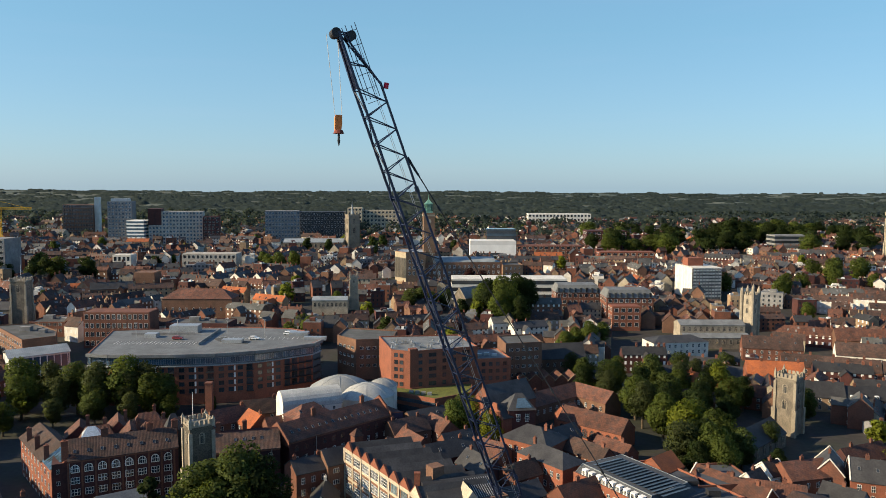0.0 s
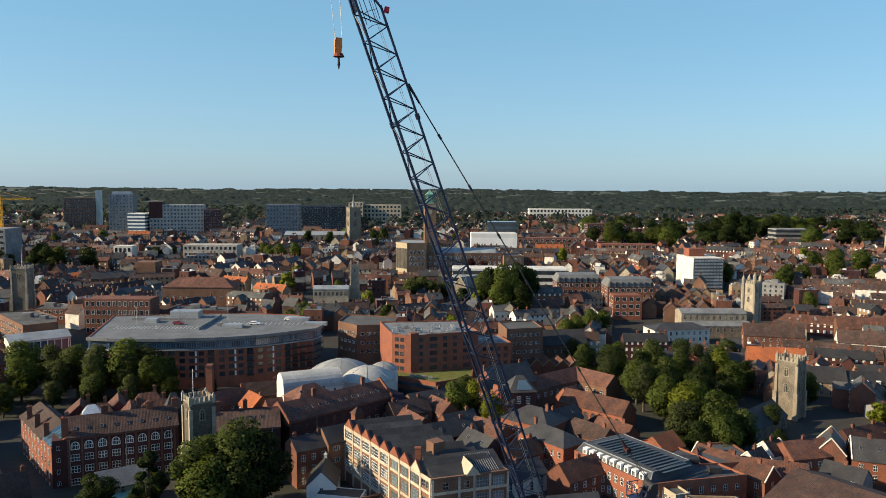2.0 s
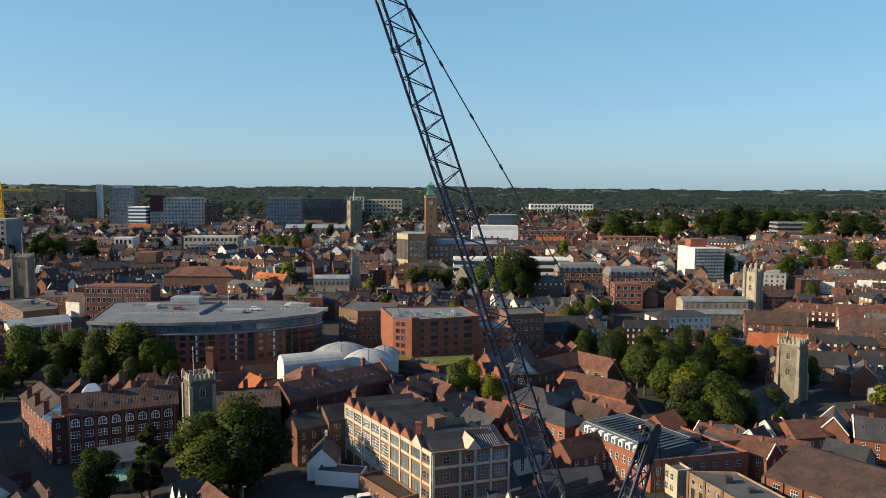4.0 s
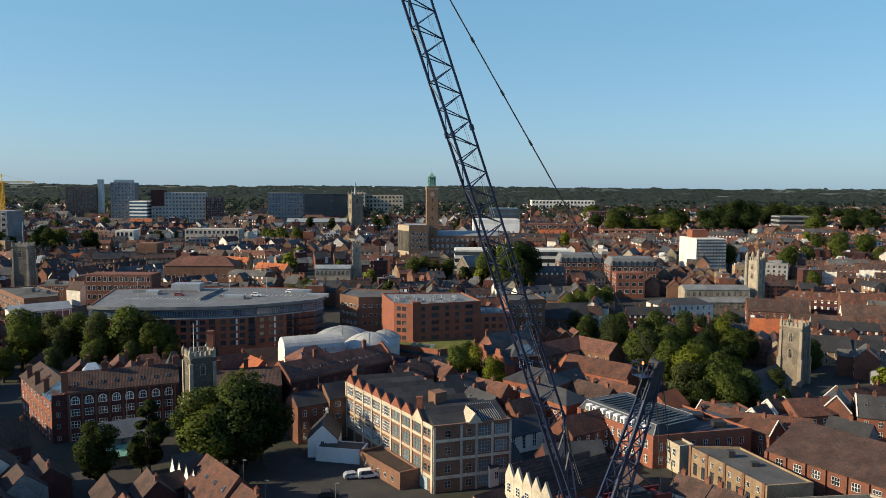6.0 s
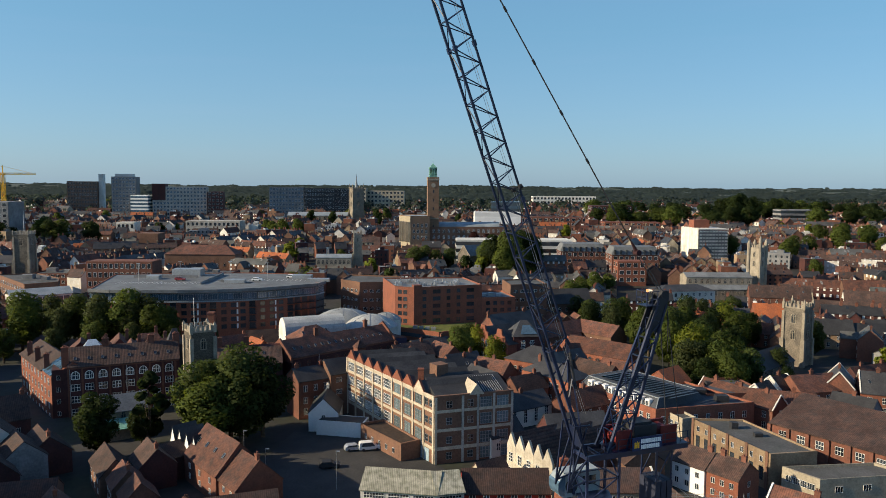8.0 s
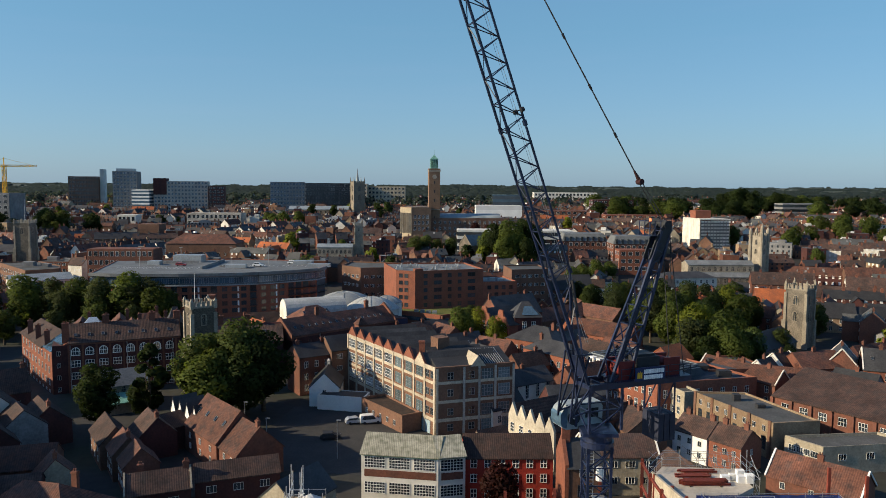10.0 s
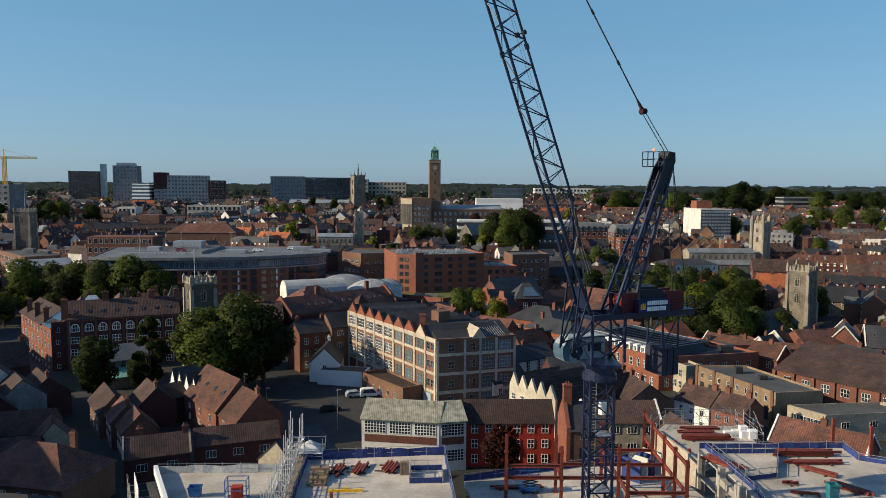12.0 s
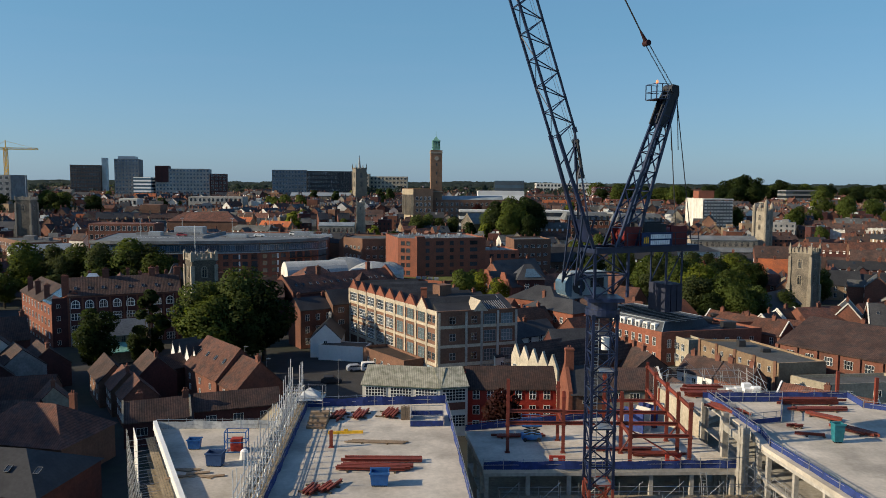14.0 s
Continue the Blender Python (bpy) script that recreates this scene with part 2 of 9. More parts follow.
def root(name, label, category, m=None, group="", kind=""):
    ob = new(name)
    ob.empty_display_size = 0.1
    ob.matrix_basis = m or Matrix()
    return tagged(ob, label, category, group, kind)


def part(name, shape, material, parent=None, label="", m=None, kind=""):
    me = shape.mesh(name) if isinstance(shape, Shape) else shape
    if material and not me.materials:
        me.materials.append(material)
    ob = new(name, me)
    ob.parent = parent
    if m is not None:
        ob.matrix_basis = m
    return tagged(ob, label, "", "", kind)


def quads_mesh(name, corners, material, normals=None):
    """A mesh of loose quads from an array (n, 4, 3)."""
    n = len(corners)
    me = bpy.data.meshes.new(name)
    me.vertices.add(4 * n)
    me.vertices.foreach_set("co", corners.astype(np.float32).ravel())
    me.loops.add(4 * n)
    me.loops.foreach_set("vertex_index", np.arange(4 * n, dtype=np.int32))
    me.polygons.add(n)
    me.polygons.foreach_set("loop_start", np.arange(0, 4 * n, 4, dtype=np.int32))
    me.update(calc_edges=True)
    me.materials.append(material)
    if normals is not None:     # leaves shade as part of their clump
        me.polygons.foreach_set("use_smooth", np.ones(n, dtype=bool))
        me.normals_split_custom_set_from_vertices(np.repeat(normals, 4, 0).tolist())
    return me


# ---- ground ----
def rise(y):
    return float(np.interp(y, [-400, 270, 330, 500, 700, 1000, 1600, 2600, 3600, 4500, 6500], [0, 0, 2, 15, 20, 24, 25, 26, 32, 44, 66]))


def ground_z(x, y):
    far = min(1.0, max(0.0, (y - 900) / 2500))
    w = 7 * math.sin(x * 0.0021 + 1.3) + 4 * math.sin(x * 0.0057 + 0.4) + 2.5 * math.sin(x * 0.013)
    return rise(y) + far * w * 0.45


g = Shape()
xs = [-3600, -2800, -2200, -1700, -1300, -1000, -800, -600, -450, -300, -200, -100, 0, 100, 200, 300, 450, 600, 800, 1000, 1300, 1700, 2200, 2800, 3600]
ys = [-600, -200, 0, 100, 200, 270, 300, 330, 380, 440, 500, 600, 700, 850, 1000, 1300, 1600, 2000, 2600, 3200, 3800, 4400, 5100, 5800, 6500]
xs = [x + k * (b - x) / 4 for x, b in zip(xs, xs[1:]) for k in range(4)] + xs[-1:]
g.v = [(x, y, ground_z(x, y)) for y in ys for x in xs]
g.f = [(j * len(xs) + i, j * len(xs) + i + 1, (j + 1) * len(xs) + i + 1, (j + 1) * len(xs) + i) for j in range(len(ys) - 1) for i in range(len(xs) - 1)]
GROUND = mat("town_ground", (0.042, 0.039, 0.037), tint=(0.034, 0.04, 0.024), coarse_scale=0.02, fine_scale=0.5)
FIELDS = mat("fields", (0.055, 0.072, 0.052), tint=(0.11, 0.115, 0.08), coarse_scale=0.0012, fine_scale=0.02, coarse=0.3)
ground = part("ground", g, GROUND)
ground.data.materials.append(FIELDS)
for p in ground.data.polygons:
    p.material_index = 1 if p.center.y > 1000 else 0
tagged(ground, "dark town ground rising to far green fields", "ground", kind="structure")


# ---- trees ----
def crown_points(rng, n, blobs):
    """Points spread on and in a cluster of lumps."""
    pts, nrm = [], []
    w = np.array([b[3] ** 2 for b in blobs])
    pick = rng.choice(len(blobs), n, p=w / w.sum())
    d = rng.normal(size=(n, 3))
    d /= np.linalg.norm(d, axis=1)[:, None]
    r = rng.uniform(0.55, 1.08, n) ** 0.6
    b = np.array(blobs)[pick]
    return b[:, :3] + d * (b[:, 3] * r)[:, None] * np.array([1, 1, 0.9]), d


def leaf_quads(rng, pts, d, size):
    n = len(pts)
    a = d + rng.normal(size=(n, 3)) * 0.7
    a /= np.linalg.norm(a, axis=1)[:, None]
    s = np.cross(a, rng.normal(size=(n, 3)))
    s /= np.linalg.norm(s, axis=1)[:, None]
    u = np.cross(a, s)
    k = (size * rng.uniform(0.6, 1.4, n))[:, None]
    s, u = s * k, u * k * 0.7
    return np.stack([pts - s, pts - u + a * k * 0.15, pts + s, pts + u + a * k * 0.15], 1)


def tree_kind(seed, material, height=12.0, width=9.0, leaves=2600, size=0.42, tall=False):
    """One tree: a tapered trunk with limbs, and a crown of leaf clumps. Built at its base."""
    rng = np.random.default_rng(seed)
    base = height * (0.12 if tall else 0.2)
    blobs = []
    for k in range(26 if not tall else 16):
        u = (k % 16) / 15 if not tall else k / 15
        z = base + (height - base) * (0.12 + 0.80 * u)
        prof = math.sin(math.pi * (0.15 + 0.75 * u)) if not tall else math.sin(math.pi * (0.1 + 0.88 * u)) ** 0.7
        r = width / 2 * prof * 0.62
        a = rng.uniform(0, 2 * math.pi)
        off = r * rng.uniform(0.35, 1.0)
        blobs.append((off * math.cos(a), off * math.sin(a), z, width * rng.uniform(0.12, 0.23) * (0.75 if tall else 1)))
    pts, d = crown_points(rng, leaves, blobs)
    thing = root("tree", "", "tree")
    mid = pts - np.array([0, 0, base + (height - base) * 0.45])
    mid /= np.linalg.norm(mid, axis=1)[:, None] + 1e-6
    nrm = d * 0.55 + mid * 0.6 + rng.normal(size=d.shape) * 0.22
    nrm /= np.linalg.norm(nrm, axis=1)[:, None]
    part("crown", quads_mesh("crown", leaf_quads(rng, pts, d, size), material, nrm), None, thing)
    t = Shape().rod((0, 0, -0.6), (0.1, 0, base + 0.5), width * 0.035, width * 0.028, 8).rod((0.1, 0, base + 0.5), (0, 0.1, height * 0.75), width * 0.028, width * 0.008, 7)
    for b in blobs[::3]:
        t.rod((0.05, 0, base * 0.9), b[:3], width * 0.014, width * 0.004, 5)
    part("trunk", t, BARK, thing)
    return thing


PARK = []


def kinds(*rows):
    out = []
    for r in rows:
        t = tree_kind(*r)
        t.matrix_basis = pose(-900 + 30 * len(PARK), -260, 0)
        PARK.append(t)
        out.append(t)
    return out


BROAD = kinds((1, LEAF, 13, 11, 7500, 0.24), (2, LEAF_MID, 15, 12, 8000, 0.25), (3, LEAF_DARK, 14, 11, 7500, 0.25), (4, LEAF_BRIGHT, 11, 9, 6000, 0.22))
SMALL = kinds((5, LEAF, 9, 8, 1000, 0.52), (6, LEAF_DARK, 10, 8, 1000, 0.55), (7, LEAF_BRIGHT, 8, 7, 900, 0.5))
WILLOW = kinds((8, LEAF_GREY, 14, 10, 7000, 0.22))
TALL = kinds((9, LEAF_DARK, 14, 6, 2400, 0.36, True))
COPPER_TREE = kinds((10, LEAF_RED, 8, 7.5, 2600, 0.28))


def plant(kind, x, y, height, label="green broad-leaved tree in full summer leaf", spread=1.0, group="", z=None):
    """A copy of a tree at a place, scaled to its height."""
    src_h = {BROAD[0]: 13, BROAD[1]: 15, BROAD[2]: 14, BROAD[3]: 11, SMALL[0]: 9, SMALL[1]: 10, SMALL[2]: 8, WILLOW[0]: 14, TALL[0]: 14, COPPER_TREE[0]: 8}[kind]
    k = height / src_h
    t = copy_thing(kind, pose(x, y, ground_z(x, y) if z is None else z, 0, 0, random.uniform(0, 360)))
    t.scale = (k * spread, k * spread, k)
    return tagged(t, label, "tree", group)


# ---- tower crane: mast, slewing top, cab, machinery deck, A-frame, luffing jib ----
MX, MY = 13.5, 62.4
JD = Vector((0.933, 0.36, 0))          # along the machinery deck, away from the jib
JP = Vector((-0.36, 0.933, 0))         # across the jib
crane = root("tower_crane", "blue lattice luffing tower crane standing over the building site", "crane", pose(MX, MY, 0))


def lat(s, corners, z0, z1, step, chord, brace):
    """A square lattice: four chords, rings and diagonals."""
    n = max(1, round((z1 - z0) / step))
    for c in corners:
        s.beam((*c, z0), (*c, z1), chord)
    for k in range(n):
        a, b = z0 + (z1 - z0) * k / n, z0 + (z1 - z0) * (k + 1) / n
        for i in range(4):
            p, q = corners[i], corners[(i + 1) % 4]
            if (k + i) % 2:
                p, q = q, p
            s.beam((*p, a), (*q, b), brace)
            s.beam((*corners[i], b), (*corners[(i + 1) % 4], b), brace)
    return s


def sq(h, turn=0.0):
    c, n = math.cos(turn), math.sin(turn)
    return [(c * x - n * y, n * x + c * y) for x, y in ((-h, -h), (h, -h), (h, h), (-h, h))]


TURN = math.radians(3)
for z0, z1 in ((0.2, 5.1), (5.1, 10.0), (10.0, 14.9), (14.9, 19.8), (19.8, 24.7), (24.7, 29.4)):
    section = part("mast_section", lat(Shape(), sq(1.0, TURN), z0, z1, 1.63, 0.22, 0.1), STEEL_BLUE if z0 > 14 else OXIDE, crane)
    collar = Shape()
    for x, y in sq(1.0, TURN):
        collar.box(x - 0.15, x + 0.15, y - 0.15, y + 0.15, z1 - 0.25, z1 + 0.2)
    part("collar", collar, STEEL_BLUE, section)
ladder = Shape()
for x in (-0.55, -0.15):
    ladder.beam((x, 0.5, 1), (x, 0.5, 29), 0.06)
for k in range(93):
    ladder.beam((-0.55, 0.5, 1 + 0.3 * k), (-0.15, 0.5, 1 + 0.3 * k), 0.035)
part("ladder", ladder, ALU, crane)
for z in (5.0, 9.9, 14.8, 19.7, 24.6):
    part("rest_platform", Shape().box(-0.2, 1.0, -0.9, 0.9, z, z + 0.05), ALU, crane)
for z in (26.5,):
    part("cable_bag", Shape().prism([(0.25 + 0.35 * math.cos(a), -0.3 + 0.3 * math.sin(a)) for a in np.linspace(0, 6.283, 11)[:-1]], z, z + 1.1), WHITE, crane, "white canvas bag")

# slewing ring and the lattice top that turns on it
ring = Shape().prism([(1.45 * math.cos(a), 1.45 * math.sin(a)) for a in np.linspace(0, 6.283, 25)[:-1]], 29.5, 30.0)
ring.prism([(1.25 * math.cos(a), 1.25 * math.sin(a)) for a in np.linspace(0, 6.283, 25)[:-1]], 30.0, 30.7)
ring.box(-1.5, 1.5, -1.5, 1.5, 30.7, 31.0)
part("slewing_ring", ring, STEEL_BLUE, crane)
JA = math.atan2(JD.y, JD.x)
top = root_m = Matrix.Rotation(JA, 4, "Z")


def turned(s):
    s.v = [tuple(top @ Vector(p)) for p in s.v]
    return s


t = lat(Shape(), [(-1.5, -1.05), (1.7, -1.05), (1.7, 1.05), (-1.5, 1.05)], 31.0, 34.8, 1.9, 0.2, 0.1)
t.beam((-1.5, -1.05, 33), (-3.2, -1.05, 32.6), 0.12).beam((-1.5, 1.05, 33), (-3.2, 1.05, 32.6), 0.12)
part("slewing_tower", turned(t), STEEL_BLUE, crane)
s = Shape()
for y in (-1.25, 1.25):
    s.box(-1.6, 8.7, y - 0.12, y + 0.12, 34.75, 35.25)
for x in np.arange(-1.5, 8.8, 1.4):
    s.box(x - 0.08, x + 0.08, -1.25, 1.25, 34.8, 35.1)
s.box(1.0, 8.6, -1.6, 1.6, 35.25, 35.31)
part("machinery_deck", turned(s), STEEL_BLUE, crane)
s = Shape()
for side in (-1.6, 1.6):
    for x in np.arange(1.2, 8.6, 1.2):
        s.beam((x, side, 35.3), (x, side, 36.4), 0.05)
    for z in (35.85, 36.4):
        s.beam((1.2, side, z), (8.5, side, z), 0.05)
part("deck_railing", turned(s), STEEL_BLUE, crane)
WINCH = mat("red_winch_paint", (0.17, 0.022, 0.02), rough=0.5)
for x0, x1 in ((1.4, 3.0), (6.0, 7.7)):
    s = Shape().rod(((x0 + x1) / 2, -0.8, 36.1), ((x0 + x1) / 2, 0.8, 36.1), 0.62, n=14).box(x0, x1, -1.0, -0.85, 35.3, 36.9).box(x0, x1, 0.85, 1.0, 35.3, 36.9)
    part("winch", turned(s), WINCH, crane, "red painted hoist winch")
part("engine_housing", turned(Shape().box(3.3, 5.6, -0.9, 1.2, 35.3, 37.1).box(3.6, 5.3, -0.6, 0.9, 37.1, 37.3)), DARK, crane)

# counterweight hung below the back of the deck
s = Shape()
for k in range(3):
    s.box(5.5 + 0.62 * k, 6.04 + 0.62 * k, -1.15, 1.15, 29.5, 31.9)
part("counterweight", turned(s), mat("dark_ballast", (0.03, 0.035, 0.06), rough=0.7), crane)
s = Shape()
for x in (5.6, 7.2):
    for y in (-1.05, 1.05):
        s.beam((x, y, 31.9), (x, y, 34.8), 0.12)
s.beam((5.6, -1.05, 31.9), (7.2, -1.05, 34.8), 0.08).beam((5.6, 1.05, 31.9), (7.2, 1.05, 34.8), 0.08)
part("counterweight_hanger", turned(s), STEEL_BLUE, crane)

# operator's cab beside the slewing tower
CAB = mat("cab_paint", (0.36, 0.41, 0.43), rough=0.4, fine=0.05)
cab_m = Matrix.Rotation(JA, 4, "Z") @ Matrix.Translation((-0.9, 1.95, 30.75))
prof = [(-2.05, 0.7), (-1.9, 0.25), (-1.5, 0.0), (2.0, 0.0), (2.15, 0.2), (2.15, 1.85), (1.95, 2.1), (-1.3, 2.15), (-1.75, 1.9), (-2.05, 1.4)]
cab = part("cab", Shape().extrude_y(prof, -0.8, 0.8), CAB, crane, "pale grey operator's cab with sloping glazed front", cab_m)
part("cab_window", Shape().extrude_y([(-2.08, 0.7), (-1.93, 0.3), (-1.45, 0.15), (-1.4, 1.95), (-1.75, 1.85), (-2.08, 1.38)], -0.83, 0.83), GLASS_B, cab)
part("cab_fan", Shape().rod((-0.75, -0.86, 1.0), (-0.75, -0.82, 1.0), 0.62, n=20), DARK, cab, "round dark side window")
part("cab_fan_hub", Shape().rod((-0.75, -0.9, 1.0), (-0.75, -0.86, 1.0), 0.1, n=10), WHITE, cab)
part("cab_rear_window", Shape().box(0.4, 1.7, -0.83, -0.8, 0.9, 1.7), GLASS, cab)
part("cab_roof", Shape().box(-1.5, 2.0, -0.7, 0.7, 2.1, 2.2), CAB, cab)

# sign on the deck's railing
sign = part("sign_board", turned(Shape().box(2.5, 5.55, -1.78, -1.70, 35.3, 36.45)), mat("sign_blue", (0.012, 0.03, 0.10), rough=0.4), crane, "dark blue sign with white bars and yellow shape")
s = Shape()
for x0, x1, z in ((3.35, 5.4, 35.92), (3.35, 5.25, 35.42)):
    x = x0
    while x < x1:
        w = random.Random(int(x * 100)).uniform(0.13, 0.22)
        s.box(x, min(x + w, x1), -1.81, -1.785, z, z + 0.36)
        x += w + 0.035
part("sign_lettering", turned(s), mat("sign_white", (0.9, 0.9, 0.9)), sign, "white bars in place of lettering")
s = Shape()
for k in range(3):
    s.extrude_y([(2.68 + 0.18 * k, 35.55), (2.8 + 0.18 * k, 35.55), (2.8 + 0.18 * k, 36.1 + 0.06 * (k == 1)), (2.68 + 0.18 * k, 36.0)], -1.81, -1.785)
part("sign_mark", turned(s), YELLOW, sign, "yellow shape on the sign")

# A-frame behind the jib
AP = (7.6, 49.1)
s = Shape()
legs = [((0.6, -0.95, 35.2), (5.75, -0.42, 48.0)), ((0.6, 0.95, 35.2), (5.75, 0.42, 48.0)), ((2.4, -0.95, 35.2), (6.55, -0.42, 47.6)), ((2.4, 0.95, 35.2), (6.55, 0.42, 47.6))]
P4 = [(Vector(a), Vector(b)) for a, b in legs]
for a, b in P4:
    s.beam(a, b, 0.22)
for k in range(8):
    u, v = k / 8, (k + 1) / 8
    for i, j in ((0, 1), (2, 3), (0, 2), (1, 3)):
        a, b = P4[i][0].lerp(P4[i][1], u), P4[j][0].lerp(P4[j][1], v)
        s.beam(a, b, 0.09)
        s.beam(P4[i][0].lerp(P4[i][1], v), P4[j][0].lerp(P4[j][1], v), 0.08)
part("a_frame", turned(s), STEEL_BLUE, crane)
s = Shape()
for y in (-0.5, 0.36):
    s.extrude_y([(4.5, 45.6), (5.5, 45.2), (6.8, 48.0), (6.75, 48.8), (6.1, 48.9), (5.2, 47.4)], y, y + 0.14)
s.rod((6.25, -0.6, 48.5), (6.25, 0.6, 48.6), 0.36, n=14)
part("a_frame_head", turned(s), DARK, crane)
s = Shape()
for y in (-0.75, 0.75):
    for x in (4.3, 4.85, 5.4):
        s.beam((x, y, 47.6), (x, y, 48.85), 0.06)
    for z in (47.6, 48.2, 48.85):
        s.beam((4.3, y, z), (5.6, y, z), 0.05)
for z in (47.6, 48.2, 48.85):
    s.beam((4.3, -0.75, z), (4.3, 0.75, z), 0.05)
s.box(4.3, 5.6, -0.75, 0.75, 47.55, 47.6)
part("head_platform", turned(s), STEEL_BLUE, crane)
lamp_m = mat("lamp_glow", (0.9, 0.25, 0.12))
e = lamp_m.node_tree.nodes["Principled BSDF"]
e.inputs["Emission Color"].default_value, e.inputs["Emission Strength"].default_value = (1, 0.2, 0.06, 1), 1.6
part("warning_lamp", turned(Shape().rod((4.3, -0.75, 48.85), (4.3, -0.75, 48.9), 0.08, n=8).rod((4.3, -0.75, 48.9), (4.3, -0.75, 49.1), 0.11, 0.07, n=8)), lamp_m, crane, "lit red warning lamp")
s = Shape()
for y in (-0.45, 0.45):
    s.beam((6.5, y, 48.2), (8.2, y * 2.2, 35.3), 0.06)
    s.beam((6.6, y, 48.2), (6.9, y, 43.4), 0.05)
part("back_stay", turned(s), DARK, crane)

# luffing jib
FOOT, TIP = Vector((-1.6, 0, 35.2)), Vector((-22.45, 0, 92.0))
JU = (TIP - FOOT).normalized()
JN = Vector((-JU.z, 0, JU.x)) * -1      # from the lower chords towards the upper chord
JLEN = (TIP - FOOT).length


def jib_pt(u, n, y):
    return FOOT + JU * u + JN * n + Vector((0, y, 0))


PANEL = 2.12
N0, N1 = 9.5, JLEN - 4.2
count = round((N1 - N0) / PANEL)
SEG = [N0 + (N1 - N0) * k / count for k in range(count + 1)]
HB, HD = 0.62, 1.95
pieces = [SEG[0:7], SEG[6:13], SEG[12:19], SEG[18:]]
for piece in pieces:
    s = Shape()
    a, b = piece[0], piece[-1]
    for y in (-HB, HB):
        s.beam(jib_pt(a, 0, y), jib_pt(b, 0, y), 0.17)
    s.beam(jib_pt(a, HD, 0), jib_pt(b, HD, 0), 0.15)
    for k, u in enumerate(piece[:-1]):
        v = piece[k + 1]
        for y in (-HB, HB):
            s.beam(jib_pt(u, 0, y), jib_pt((u + v) / 2 - 0.5, HD, 0), 0.075)
            s.beam(jib_pt(v, 0, y), jib_pt((u + v) / 2 - 0.5, HD, 0), 0.075)
        s.beam(jib_pt(u, 0, -HB), jib_pt(u, 0, HB), 0.07)
        s.beam(jib_pt(u, 0, -HB if k % 2 else HB), jib_pt(v, 0, HB if k % 2 else -HB), 0.06)
    section = part("jib_section", turned(s), STEEL_BLUE, crane)
    for n, y in ((0, -HB), (0, HB), (HD, 0)):
        part("jib_joint", turned(Shape().beam(jib_pt(a - 0.2, n, y), jib_pt(a + 0.25, n, y), 0.27)), STEEL_BLUE, section)
# foot of the jib: plated legs
s = Shape()
for y in (-HB, HB):
    s.beam(jib_pt(0, 0, y * 1.5), jib_pt(N0, 0, y), 0.26, 0.24)
s.beam(jib_pt(N0, HD, 0), jib_pt(N0 - 3.2, 0.95, 0), 0.16)
for y in (-HB, HB):
    s.beam(jib_pt(N0, HD, 0), jib_pt(1.2, 0.1, y * 1.4), 0.13)
    s.beam(jib_pt(N0 - 3.0, HD * 0.62, y * 0.5), jib_pt(N0 - 4.5, 0, y * 1.2), 0.1)
    s.beam(jib_pt(N0 - 1.0, HD * 0.9, 0), jib_pt(N0 - 2.4, 0, y * 1.1), 0.1)
s.add([jib_pt(0.4, 0.16, -HB * 1.4), jib_pt(2.4, 0.16, -HB * 1.3), jib_pt(2.4, 0.16, HB * 1.3), jib_pt(0.4, 0.16, HB * 1.4),
       jib_pt(0.4, 0.05, -HB * 1.4), jib_pt(2.4, 0.05, -HB * 1.3), jib_pt(2.4, 0.05, HB * 1.3), jib_pt(0.4, 0.05, HB * 1.4)],
      [(0, 1, 2, 3), (7, 6, 5, 4), (0, 4, 5, 1), (1, 5, 6, 2), (2, 6, 7, 3), (3, 7, 4, 0)])
part("jib_foot", turned(s), STEEL_BLUE, crane)
# luffing stop on the back chord
s = Shape()
for y in (-0.3, 0.3):
    s.rod(jib_pt(8.8, HD * 0.9, y), jib_pt(5.6, HD * 0.62, y), 0.1, 0.16, n=8)
s.beam(jib_pt(8.6, HD * 0.88, -0.45), jib_pt(8.6, HD * 0.88, 0.45), 0.18).beam(jib_pt(5.8, HD * 0.64, -0.5), jib_pt(5.8, HD * 0.64, 0.5), 0.2).beam(jib_pt(7.2, HD * 0.76, -0.4), jib_pt(7.2, HD * 0.76, 0.4), 0.18)
part("luffing_stop", turned(s), DARK, crane)
# front bracket hanging below the foot
s = Shape()
for y in (-1.0, 1.0):
    s.beam((-1.6, y, 37.6), (-3.35, y, 32.2), 0.12).beam((-1.3, y, 37.8), (-2.8, y, 37.8), 0.1).beam((-2.75, y, 37.8), (-3.35, y, 32.2), 0.12)
    s.beam((-1.4, y, 35.0), (-3.3, y, 32.4), 0.1)
part("front_bracket", turned(s), STEEL_BLUE, crane)
